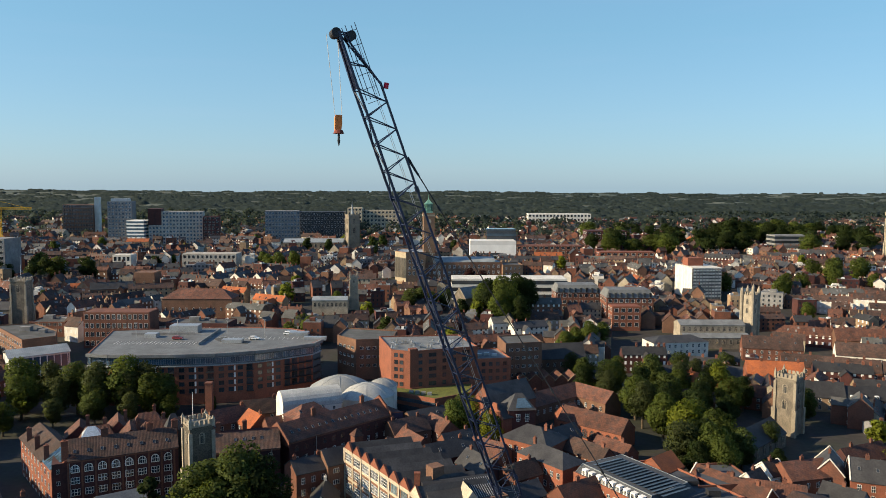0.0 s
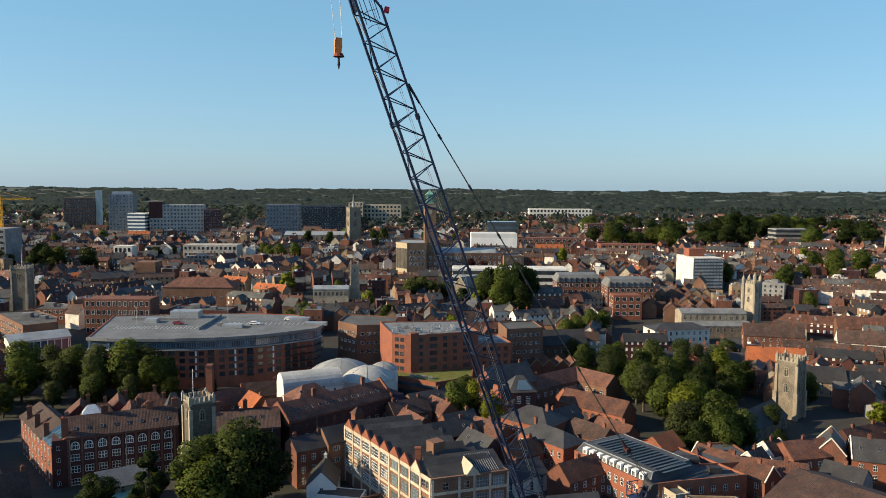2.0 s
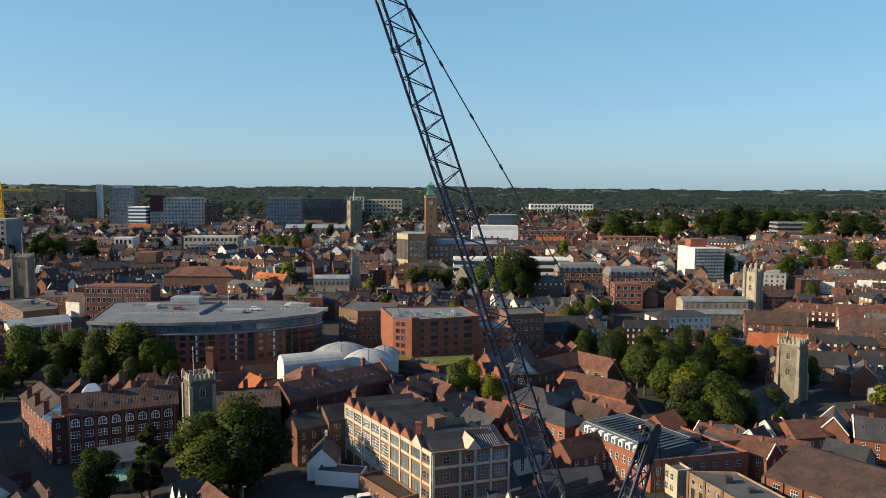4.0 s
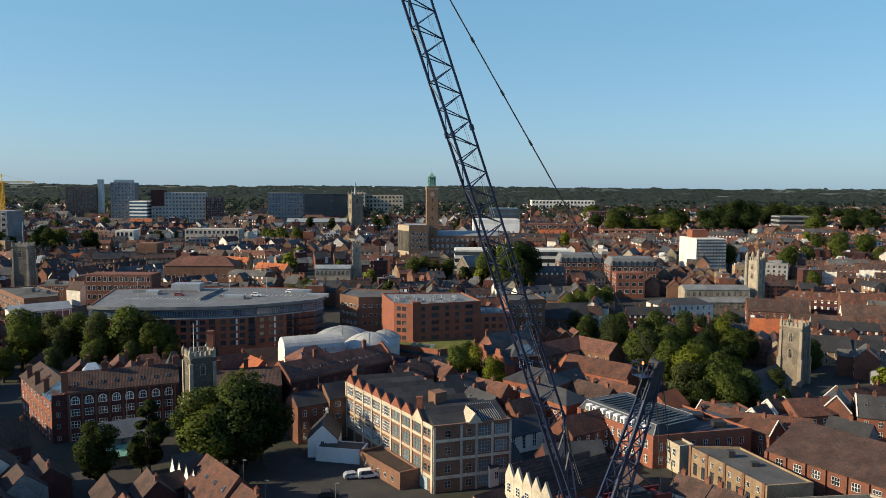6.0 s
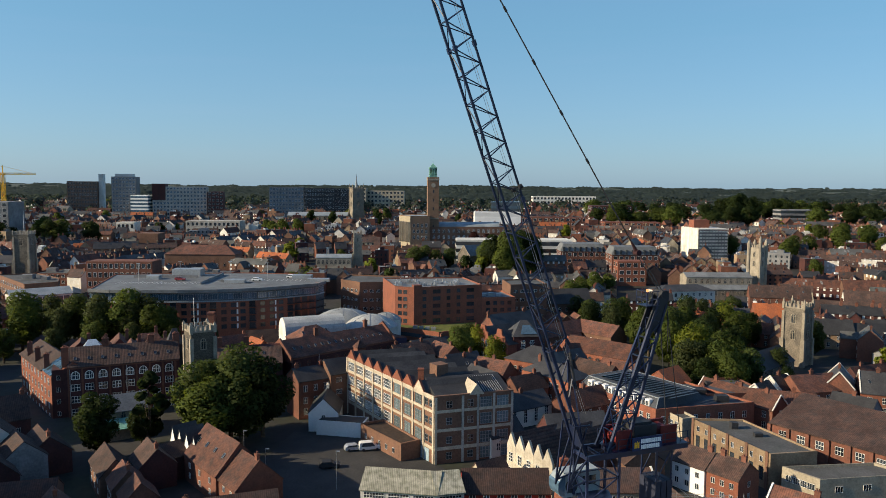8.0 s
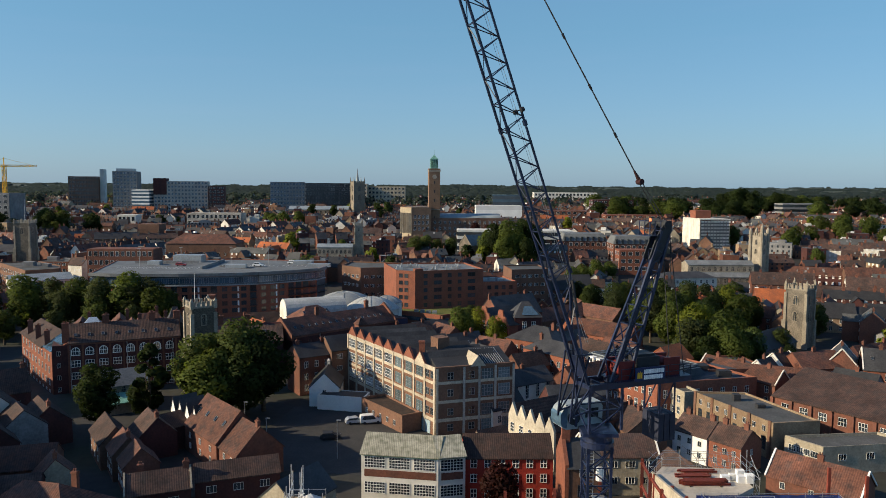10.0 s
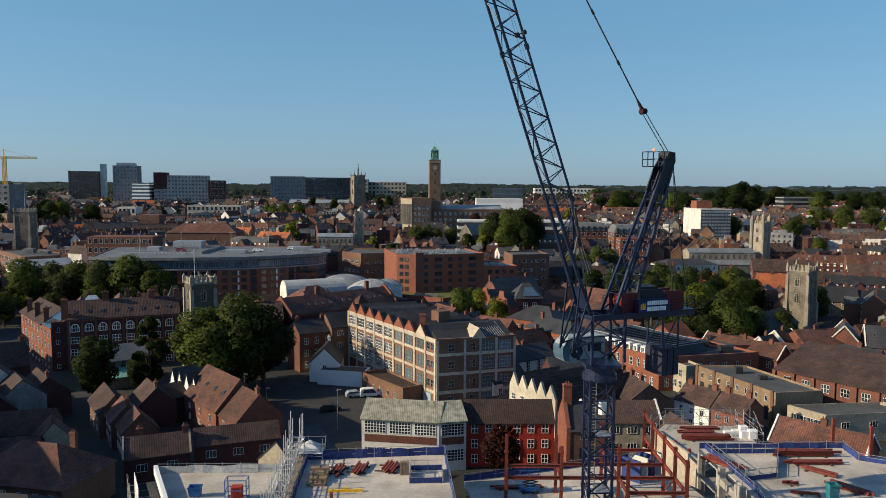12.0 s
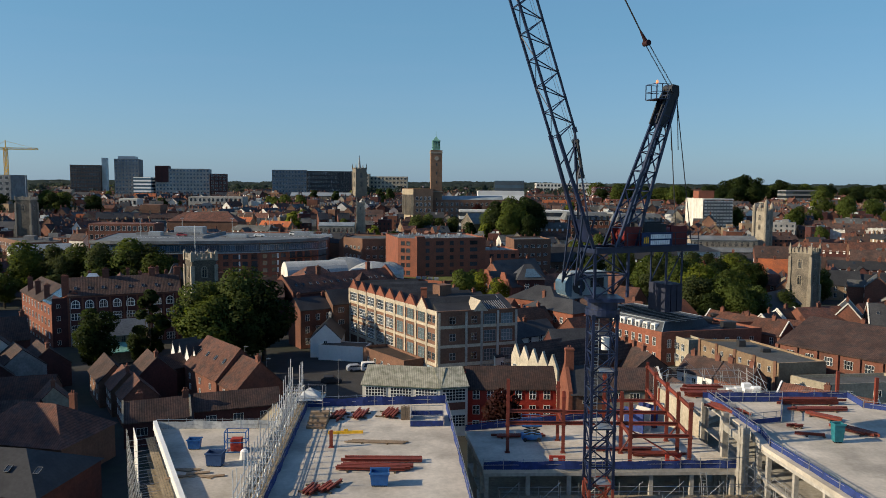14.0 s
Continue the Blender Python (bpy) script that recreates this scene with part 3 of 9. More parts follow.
# head of the jib with its sheaves, ladder and lamp
s = Shape()
u1 = SEG[-1]
for y in (-HB, HB):
    s.beam(jib_pt(u1, 0, y), jib_pt(JLEN, 0.1, y * 0.6), 0.18)
    s.beam(jib_pt(u1 - 0.2, HD, 0), jib_pt(JLEN - 0.2, 0.35, y * 0.6), 0.12)
    s.beam(jib_pt(u1 + 2.0, 0, y * 0.8), jib_pt(u1 + 1.2, 1.55, 0), 0.08)
    s.beam(jib_pt(JLEN, 0.1, y * 0.6), jib_pt(JLEN - 0.4, 1.0, y * 0.5), 0.1)
s.add([jib_pt(u1, 0.02, -HB), jib_pt(JLEN - 0.6, 0.1, -HB * 0.6), jib_pt(JLEN - 0.6, 0.1, HB * 0.6), jib_pt(u1, 0.02, HB)], [(0, 1, 2, 3), (3, 2, 1, 0)])
head = part("jib_head", turned(s), STEEL_BLUE, crane)
s = Shape()
for u, n in ((JLEN, -0.1), (JLEN - 0.5, 0.9)):
    c = jib_pt(u, n, 0)
    s.rod(c + Vector((0, -0.45, 0)), c + Vector((0, 0.45, 0)), 0.36, n=14)
part("sheave", turned(s), DARK, head)
s = Shape()
for n in (0.75, 1.5):
    for y in (-0.5, 0.5):
        s.beam(jib_pt(JLEN + 0.3, n - 0.1, y), jib_pt(u1 - 1.0, n - 0.1, y), 0.045)
for k in range(6):
    u = JLEN - 0.2 - k * 1.05
    s.beam(jib_pt(u, 0.65, -0.5), jib_pt(u, 1.4, -0.5), 0.04).beam(jib_pt(u, 0.65, -0.5), jib_pt(u, 0.65, 0.5), 0.04)
part("head_walkway", turned(s), STEEL_BLUE, head)
part("jib_lamp", turned(Shape().rod(jib_pt(u1 - 0.6, HD + 0.25, 0), jib_pt(u1 - 0.25, HD + 0.45, 0), 0.2, n=8)), mat("red_lens", (0.7, 0.02, 0.05), rough=0.3), head, "red warning lamp")
c = jib_pt(23.4, 1.3, 0)
part("floodlight", turned(Shape().rod(c, c + Vector((0.7, 0, 0.2)), 0.06, n=6).rod(c + Vector((-0.1, -0.2, -0.1)), c + Vector((0.15, -0.2, 0)), 0.2, n=10).rod(c + Vector((0.5, -0.2, 0.15)), c + Vector((0.75, -0.2, 0.25)), 0.2, n=10)), DARK, crane)

# pendant bars from the jib to the A-frame, with the luffing ropes
ATT = jib_pt(JLEN * 0.832, HD + 0.1, 0)
BLK = Vector((3.67, 0, 52.2))
s, knots = Shape(), Shape()
for y in (-0.045, 0.045):
    s.rod(ATT + Vector((0, y, 0)), BLK + Vector((0, y, 0)), 0.035, n=5)
n = 8
for k in range(n + 1):
    a, b = ATT.lerp(BLK, max(0, k / n - 0.006)), ATT.lerp(BLK, min(1, k / n + 0.006))
    knots.rod(a, b, 0.1, n=6)
knots.rod(ATT, ATT.lerp(BLK, 0.045), 0.12, 0.08, n=6)
pend = part("pendant", turned(s), DARK, crane)
part("pendant_link", turned(knots), DARK, pend)
s = Shape().rod(BLK + Vector((0, -0.3, 0)), BLK + Vector((0, 0.3, 0)), 0.25, n=12).rod(BLK, BLK.lerp(ATT, 0.03), 0.2, 0.08, n=8)
part("luffing_block", turned(s), mat("dark_red_block", (0.05, 0.018, 0.02)), crane)
s = Shape()
for y in (-0.28, -0.2, 0.2, 0.28):
    s.rod(BLK + Vector((0, y, 0)), (6.25, y, 48.8), 0.022, n=4)
part("luffing_rope", turned(s), DARK, crane)
# hoist ropes and hook block
HK = jib_pt(JLEN, -0.35, 0)
s = Shape()
for dx in (-0.42, 0.42):
    s.rod((HK.x + dx, 0, HK.z), (HK.x + 0.6 * dx + 0.45, 0, 86.0), 0.02, n=4)
for y in (-0.2, 0.2):
    s.rod(jib_pt(JLEN - 0.5, 1.3, y), jib_pt(3, 1.5, y), 0.016, n=4)
part("hoist_rope", turned(s), ALU, crane)
HX = HK.x + 0.45
hb = Shape().extrude_y([(HX - 0.3, 85.0), (HX + 0.16, 85.0), (HX + 0.24, 85.5), (HX + 0.22, 86.15), (HX - 0.22, 86.15), (HX - 0.3, 85.95)], -0.12, 0.12)
block = part("hook_block", turned(hb), ORANGE, crane, "orange steel hook block")
s = Shape().rod((HX, 0, 84.8), (HX, 0, 85.05), 0.42, 0.3, n=12)
part("hook_ballast", turned(s), mat("rusty_red", (0.20, 0.05, 0.035)), block)
s = Shape().rod((HX, 0, 84.3), (HX, 0, 84.8), 0.09, n=8).rod((HX, 0, 84.3), (HX, 0, 83.9), 0.12, 0.03, n=8)
part("hook", turned(s), DARK, block)


# ---- windows and houses ----
def window_mesh(w, h, cols=2, rows=2, frame_mat=None, bar=0.07, depth=0.09, glass=None):
    """A window: outer frame and bars standing proud of recessed glass; built facing -y about its middle."""
    s = Shape()
    s.box(-w / 2, w / 2, -0.02, 0.03, -h / 2, h / 2)
    nb = len(s.f)
    for k in range(cols + 1):
        x = -w / 2 + w * k / cols
        b = bar if k in (0, cols) else bar * 0.6
        s.box(max(-w / 2, x - b / 2), min(w / 2, x + b / 2), -depth, -0.02, -h / 2, h / 2)
    for k in range(rows + 1):
        z = -h / 2 + h * k / rows
        b = bar if k in (0, rows) else bar * 0.6
        s.box(-w / 2, w / 2, -depth + 0.004, -0.021, max(-h / 2, z - b / 2), min(h / 2, z + b / 2))
    me = s.mesh("window")
    me.materials.append(glass or GLASS)
    me.materials.append(frame_mat or WHITE)
    for p in me.polygons:
        p.material_index = 0 if p.index < nb else 1
    return me


def arch_mesh(w, h, frame_mat, bar=0.1):
    """A window with a round head and glazing bars."""
    n = 8
    ring = [(-w / 2, -h / 2), (w / 2, -h / 2)] + [(w / 2 * math.cos(a), h / 2 - w / 2 + w / 2 * math.sin(a)) for a in np.linspace(0, math.pi, n)]
    s = Shape().extrude_y(ring, -0.02, 0.03)
    nb = len(s.f)
    inner = [(x * (1 - 2 * bar / w), z * (1 - 2 * bar / h)) for x, z in ring]
    k, m = len(ring), len(s.v)
    s.v += [(x, -0.12, z) for x, z in ring] + [(x, -0.12, z) for x, z in inner]
    s.f += [(m + i, m + (i + 1) % k, m + k + (i + 1) % k, m + k + i) for i in range(k)]
    s.box(-bar / 3, bar / 3, -0.1, -0.02, -h / 2, h / 2).box(-w / 2, w / 2, -0.1, -0.021, h / 2 - w / 2 - bar / 2, h / 2 - w / 2)
    for f in (-0.27, 0.27):
        s.box(f * w - bar / 5, f * w + bar / 5, -0.09, -0.02, -h / 2, h / 2 - w * 0.12)
    me = s.mesh("window")
    me.materials.append(GLASS)
    me.materials.append(frame_mat)
    for p in me.polygons:
        p.material_index = 0 if p.index < nb else 1
    return me


W_SASH = window_mesh(1.0, 1.6, 2, 2)
W_SMALL = window_mesh(0.8, 1.1, 2, 1)
W_WIDE = window_mesh(1.6, 1.2, 3, 1)
W_DARK = window_mesh(1.0, 1.3, 1, 1, DARK)
W_SKY = window_mesh(0.7, 1.0, 1, 1, mat("rooflight_frame", (0.2, 0.2, 0.2), rough=0.6), 0.08)


def facade(parent, a, b, zs, spots, mesh, name="window", label=""):
    """Windows along a wall from a to b (2D, seen from outside with a on the left): spots are metres from a, zs their middles."""
    a, b = Vector(a), Vector(b)
    d = (b - a).normalized()
    turn = math.degrees(math.atan2(d.y, d.x))
    out = []
    for z in zs:
        for sp in spots:
            p = a + d * sp
            out.append(part(name, mesh, None, parent, label, pose(p.x, p.y, z, 0, 0, turn)))
    return out


def evenly(length, n, margin=1.0):
    return [margin + (length - 2 * margin) * (k + 0.5) / n for k in range(n)]


def gable_wall(w, d, eave, ridge, base=-1.2):
    s = Shape()
    return s.extrude_x([(-d / 2, base), (d / 2, base), (d / 2, eave), (0, ridge), (-d / 2, eave)], -w / 2, w / 2)


def stack(x, y, z0, z1, w=0.9, d=0.6, pots=2):
    s = Shape().box(x - w / 2, x + w / 2, y - d / 2, y + d / 2, z0, z1).box(x - w / 2 - 0.08, x + w / 2 + 0.08, y - d / 2 - 0.08, y + d / 2 + 0.08, z1 - 0.3, z1 - 0.1)
    for k in range(pots):
        s.rod((x + (k - (pots - 1) / 2) * 0.35, y, z1), (x + (k - (pots - 1) / 2) * 0.35, y, z1 + 0.4), 0.12, 0.1, 6)
    return s


def house(x, y, rot, w, d, eave, ridge, wall, roof, label, chimneys=((0.0, 0.0),), rows=(), spots=0, win=None, back=0, ends=0, hip=False,
          name="house", group="", z=None, chimney_mat=None, verge=None, dorm=0, skylights=0, category="house"):
    """A pitched house with its ridge along local x and its front towards local -y. chimneys: (x, y) on the roof."""
    th = root(name, label, category, pose(x, y, ground_z(x, y) if z is None else z, 0, 0, rot), group)
    if hip:
        part("wall", Shape().box(-w / 2, w / 2, -d / 2, d / 2, -1.5, eave), wall, th)
        part("roof", Shape().hip(-w / 2 - 0.35, w / 2 + 0.35, -d / 2 - 0.35, d / 2 + 0.35, eave, ridge, d / 2), roof, th)
    else:
        part("wall", gable_wall(w, d, eave, ridge), wall, th)
        part("roof", Shape().gable(-w / 2, w / 2, -d / 2, d / 2, eave, ridge), roof, th)
        if verge:
            s = Shape()
            for e in (-w / 2 - 0.1, w / 2 + 0.1):
                for q in (-d / 2 - 0.2, d / 2 + 0.2):
                    s.beam((e, q, eave + 0.05), (e, 0, ridge + 0.25), 0.28, 0.3)
            part("verge", s, verge, th)
    for cx, cy in chimneys:
        zr = ridge - abs(cy) * (ridge - eave) / (d / 2)
        part("chimney", stack(cx, cy, zr - 0.8, max(zr, ridge) + 1.1), chimney_mat or BRICK, th)
    m = win or W_SASH
    if spots:
        facade(th, (-w / 2, -d / 2), (w / 2, -d / 2), rows, evenly(w, spots, 0.4), m)
    if back:
        facade(th, (w / 2, d / 2), (-w / 2, d / 2), rows, evenly(w, back, 0.4), m)
    if ends:
        facade(th, (-w / 2, d / 2), (-w / 2, -d / 2), rows, evenly(d, ends, 0.6), m)
        facade(th, (w / 2, -d / 2), (w / 2, d / 2), rows, evenly(d, ends, 0.6), m)
    pitch = math.degrees(math.atan2(ridge - eave, d / 2))
    for k in range(skylights):
        part("skylight", W_SKY, None, th, "", pose(-w / 2 + w * (k + 0.5) / skylights, -d / 4, (eave + ridge) / 2 + 0.27, pitch - 90, 0, 0))
    for k in range(dorm):
        dx = -w / 2 + w * (k + 0.5) / dorm
        s = Shape().box(dx - 0.65, dx + 0.65, -d / 2 + 0.3, -d / 8, eave, eave + 1.5)
        part("dormer", s, WHITE, th)
        part("window", W_SMALL, None, th, "", pose(dx, -d / 2 + 0.29, eave + 0.85))
    return th


# ---- the town's many plain houses ----
KEEP_CLEAR = [(124, 140, 236, 252)]     # (x0, x1, y0, y1): kept for the buildings built one by one


def town_kind(k, far):
    rng = random.Random(k)
    w, d, eave = rng.choice([rng.uniform(6, 11), rng.uniform(11, 24)]), rng.uniform(5.5, 7.6), rng.uniform(4.6, 7.6)
    ridge = eave + d * rng.uniform(0.36, 0.52)
    wall = rng.choice([BRICK, BRICK, BRICK_DARK, BRICK_DARK, BRICK_BROWN, BRICK_BROWN, BRICK_BROWN, RENDER_W, RENDER_W, RENDER_C, BRICK_BUFF, RENDER_G])
    roof = rng.choice([TILE_BROWN, TILE_BROWN, TILE_BROWN, TILE_BROWN, TILE_RED, TILE_RED, SLATE, SLATE] if k % 5 else [SLATE, FELT])
    if k == 17:
        roof = TILE_ORANGE
    flat = k % 6 == 4
    th = root("house", "", "house")
    if flat:
        eave += 2.5
        part("wall", Shape().box(-w / 2, w / 2, -d / 2, d / 2, -3, eave + 0.5).box(-w / 5, w / 9, -1, 2, eave + 0.5, eave + 2.2), wall, th)
        roof = (FELT, GREY_ROOF, RENDER_W)[k % 3]
        part("roof", Shape().box(-w / 2 + 0.3, w / 2 - 0.3, -d / 2 + 0.3, d / 2 - 0.3, eave + 0.42, eave + 0.56), roof, th)
        for i in range(3):
            bx, by = rng.uniform(-0.35, 0.35) * w, rng.uniform(-0.3, 0.3) * d
            part("roof_unit", Shape().box(bx - 0.9, bx + 0.9, by - 0.6, by + 0.6, eave + 0.5, eave + 1.5), (ALU, WHITE, RENDER_G)[i], th)
    else:
        part("wall", gable_wall(w, d, eave, ridge, -3), wall, th)
        r = Shape().gable(-w / 2, w / 2, -d / 2, d / 2, eave, ridge)
        if k % 3 != 1:      # a lower wing behind or in front, across the main roof
            side, wx, ww, wl = rng.choice([-1, 1]), rng.uniform(-0.25, 0.25) * w, rng.uniform(3.2, 4.6), rng.uniform(3, 6)
            y0, y1 = (d / 2 - 0.5, d / 2 + wl) if side > 0 else (-d / 2 - wl, -d / 2 + 0.5)
            we, wr = eave * rng.uniform(0.7, 0.95), eave * rng.uniform(0.95, 1.05) + 1.2
            part("wing", Shape().extrude_y([(wx - ww / 2, -3), (wx + ww / 2, -3), (wx + ww / 2, we), (wx, wr), (wx - ww / 2, we)], y0, y1), wall, th)
            e = ww / 2 + 0.25
            r.extrude_y([(wx - e, we - 0.1), (wx, wr + 0.02), (wx + e, we - 0.1), (wx + e, we + 0.08), (wx, wr + 0.2), (wx - e, we + 0.08)], y0 - 0.15, y1 + 0.15)
        part("roof", r, roof, th)
        for cx in [rng.choice([-1, 1]) * (w / 2 - 0.6)] + [-w / 2 + 5 * i + 3 for i in range(int((w - 4) / 5))]:
            part("chimney", stack(cx, 0, ridge - 0.8, ridge + 1.3), BRICK if wall is not BRICK_BUFF else BRICK_BUFF, th)
    s = Shape()
    n = max(2, int(w / 2.4))
    for side in (-1, 1):
        for z in ((1.6, 4.3) if eave < 7 else (1.6, 4.2, 6.8)):
            for i in range(n):
                cx = -w / 2 + w * (i + 0.5) / n
                yy = side * d / 2
                s.box(cx - 0.45, cx + 0.45, min(yy, yy + side * 0.06), max(yy, yy + side * 0.06), z - 0.65, z + 0.65)
    part("glazing", s, GLASS if k % 3 else WHITE, th, "", None, "stuff")
    sky_s = Shape()
    if not flat:
        sl = (ridge - eave) / (d / 2)
        for i in range(int(w / 4)):
            cx, yy = rng.uniform(-0.42, 0.42) * w, rng.uniform(0.2, 0.7) * d / 2
            q = rng.choice([-1, -1, 1])
            z0, z1 = ridge - (yy + 0.45) * sl + 0.24, ridge - (yy - 0.45) * sl + 0.24
            sky_s.add([(cx - 0.4, q * (yy + 0.45), z0), (cx + 0.4, q * (yy + 0.45), z0), (cx + 0.4, q * (yy - 0.45), z1), (cx - 0.4, q * (yy - 0.45), z1)], [(0, 1, 2, 3) if q < 0 else (3, 2, 1, 0)])
        if sky_s.v:
            part("skylight", sky_s, GLASS if k % 4 else RENDER_G, th, "", None, "stuff")
    th["reach"] = 0.5 * math.hypot(w, d)
    return th, roof, wall


NAMES = {TILE_BROWN.name: "brown tiled roof", TILE_RED.name: "red tiled roof", TILE_ORANGE.name: "bright orange tiled roof", SLATE.name: "grey slate roof", FELT.name: "dark flat roof",
         GREY_ROOF.name: "grey roof", BRICK.name: "red brick", BRICK_BROWN.name: "brown brick", BRICK_DARK.name: "dark brick", RENDER_W.name: "white rendered", RENDER_C.name: "cream rendered",
         BRICK_BUFF.name: "buff brick", RENDER_G.name: "grey rendered"}
TOWN = [town_kind(k, False) for k in range(60)]


def clear_of(x, y, r):
    return all(not (a - r < x < b + r and c - r < y < e + r) for a, b, c, e in KEEP_CLEAR)


def far_variants():
    """Materials of the joined far houses, varied from piece to piece."""
    out = {}
    for m in (TILE_BROWN, TILE_RED, TILE_ORANGE, SLATE, FELT, GREY_ROOF, BRICK, BRICK_DARK, BRICK_BROWN, RENDER_W, RENDER_C, BRICK_BUFF, RENDER_G, GLASS, WHITE, ALU):
        c = m.copy()
        nt = c.node_tree
        geo_n = nt.nodes.new("ShaderNodeNewGeometry")
        info = next(x for x in nt.nodes if x.type == "OBJECT_INFO")
        for l in list(info.outputs["Random"].links):
            nt.links.new(geo_n.outputs["Random Per Island"], l.to_socket)
        out[m.name] = c
    return out


def fill_town():
    rng = random.Random(7)
    spots = []
    y = 196.0
    while y < 1250:
        step = 10 + (y - 200) * 0.014
        half = 0.66 * y + 25
        x = -half
        while x < half:
            cell = int(x // 55), int(y // 48)
            crng = random.Random(cell[0] * 131 + cell[1] * 17)
            turn = crng.choice([-24, -12, 0, 8, 20, 62, 78, 88, 98]) + rng.uniform(-6, 6)
            pick_k = rng.randrange(len(TOWN))
            px, py = x + rng.uniform(-2, 2), y + rng.uniform(-3, 3)
            if clear_of(px, py, 4) and rng.random() > 0.12 + 0.3 * (y > 650) + 0.25 * (y > 900):
                k = rng.uniform(0.85, 1.15)
                spots.append((py, px, turn + rng.choice([0, 180]), pick_k, k, k * rng.uniform(0.85, 1.1)))
            x += (7.5 if abs(((turn + 90) % 180) - 90) > 45 else 0.8 * TOWN[pick_k][0]["reach"] * 2 + 2.5) * (1 + (y - 200) * 0.0009)
        y += step
    spots.sort()
    far = far_variants()
    gathered = Shape()
    mats = list(far)
    slot = []
    for n, (py, px, turn, ki, k, kz) in enumerate(spots):
        th, roof, wall = TOWN[ki]
        m = pose(px, py, ground_z(px, py), 0, 0, turn)
        if n < 190:
            c = copy_thing(th, m)
            c.scale = (k, k, kz)
            tagged(c, f"{NAMES[wall.name]} house with {'pale flat roof' if roof is RENDER_W else NAMES[roof.name]}", "house", "houses of the town")
        else:
            mm = m @ Matrix.Diagonal((k, k, kz, 1))
            for ch_ob in th.children:
                me = ch_ob.data
                base = len(gathered.v)
                gathered.v += [tuple(mm @ v.co) for v in me.vertices]
                gathered.f += [tuple(base + i for i in p.vertices) for p in me.polygons]
                slot += [mats.index(me.materials[0].name)] * len(me.polygons)
    ob = part("distant_houses", gathered, far[mats[0]])
    for nm in mats[1:]:
        ob.data.materials.append(far[nm])
    ob.data.polygons.foreach_set("material_index", slot)
    tagged(ob, "many small brick and rendered houses with tiled roofs", "houses", kind="stuff")
    return len(spots)


# ---- buildings built one by one ----
def keep(*boxes):
    KEEP_CLEAR.extend(boxes)


keep((-140, 160, -60, 232))


def local(ring):
    cx, cy = sum(p[0] for p in ring) / len(ring), sum(p[1] for p in ring) / len(ring)
    return cx, cy, [(x - cx, y - cy) for x, y in ring]


def inset(ring, k):
    """The ring drawn in by k metres (roughly, towards its middle)."""
    out = []
    for x, y in ring:
        r = math.hypot(x, y)
        out.append((x * (1 - k / r), y * (1 - k / r)))
    return out


def flat_building(name, label, ring, h, wall, roof, z=None, parapet=0.5, base=-3.0, group="", category="building"):
    """A flat-roofed building on a ring of world points (counter-clockwise), with a parapet round its roof."""
    cx, cy, r = local(ring)
    th = root(name, label, category, pose(cx, cy, ground_z(cx, cy) if z is None else z), group)
    n = len(r)
    inn = inset(r, 0.45)
    s = Shape()
    s.v = [(x, y, base) for x, y in r] + [(x, y, h + parapet) for x, y in r] + [(x, y, h + parapet) for x, y in inn] + [(x, y, h - 0.2) for x, y in inn]
    for i in range(n):
        j = (i + 1) % n
        s.f += [(i, j, n + j, n + i), (n + i, n + j, 2 * n + j, 2 * n + i), (2 * n + i, 2 * n + j, 3 * n + j, 3 * n + i)]
    part("wall", s, wall, th)
    rf = Shape()
    rf.v = [(x, y, h) for x, y in inn]
    rf.f = [tuple(range(n))]
    part("roof", Shape().prism(inn, h - 0.15, h), roof, th)
    return th, r


def roof_bits(th, spots, h, material=None, name="roof_unit"):
    """Plant boxes on a flat roof: (x, y, width, depth, height)."""
    for x, y, w, d, k in spots:
        part(name, Shape().box(x - w / 2, x + w / 2, y - d / 2, y + d / 2, h - 0.1, h + k).box(x - w / 2 + 0.1, x + w / 2 - 0.1, y - d / 2 - 0.04, y - d / 2, h + k * 0.3, h + k * 0.8), material or ALU, th)


def edge_windows(th, r, i, zs, n, mesh, margin=1.0, name="window"):
    a, b = r[i], r[(i + 1) % len(r)]
    return facade(th, a, b, zs, evenly(math.hypot(b[0] - a[0], b[1] - a[1]), n, margin), mesh, name)


def along(a, b, s, off=0.0):
    """The point s metres from a towards b, off metres to the outside."""
    d = Vector((b[0] - a[0], b[1] - a[1])).normalized()
    return a[0] + d.x * s + d.y * off, a[1] + d.y * s - d.x * off


def band(a, b, z0, z1, proud=0.12):
    """A strip standing proud of the wall from a to b."""
    p, q = along(a, b, 0, proud), along(b, a, 0, -proud)
    return Shape().prism([p, q, (b[0], b[1]), (a[0], a[1])], z0, z1)


# the old shoe factory with its row of gables
FA, FC, FR = (-23.5, 184.4), (-1.0, 149.4), (15.8, 154.8)
FB = (-6.7, 189.8)
CREAM = mat("cream_concrete", (0.50, 0.43, 0.33), tint=(0.39, 0.335, 0.26), coarse=0.15)
factory, fr = flat_building("factory", "old four-storey brick factory with cream frame and row of pointed gables", [FA, FC, FR, FB], 14.0, BRICK_BROWN, FELT, z=0)
fa, fc, frr, fb = fr
W_FACT = window_mesh(3.3, 2.2, 6, 3, WHITE, 0.1)
W_FACT2 = window_mesh(2.6, 2.4, 4, 3, ALU, 0.1, glass=mat("pale_panes", (0.13, 0.18, 0.2), rough=0.25, per=0.4))
W_FACT3 = window_mesh(1.3, 1.5, 2, 2, ALU, 0.1)
LF = math.hypot(fc[0] - fa[0], fc[1] - fa[1])
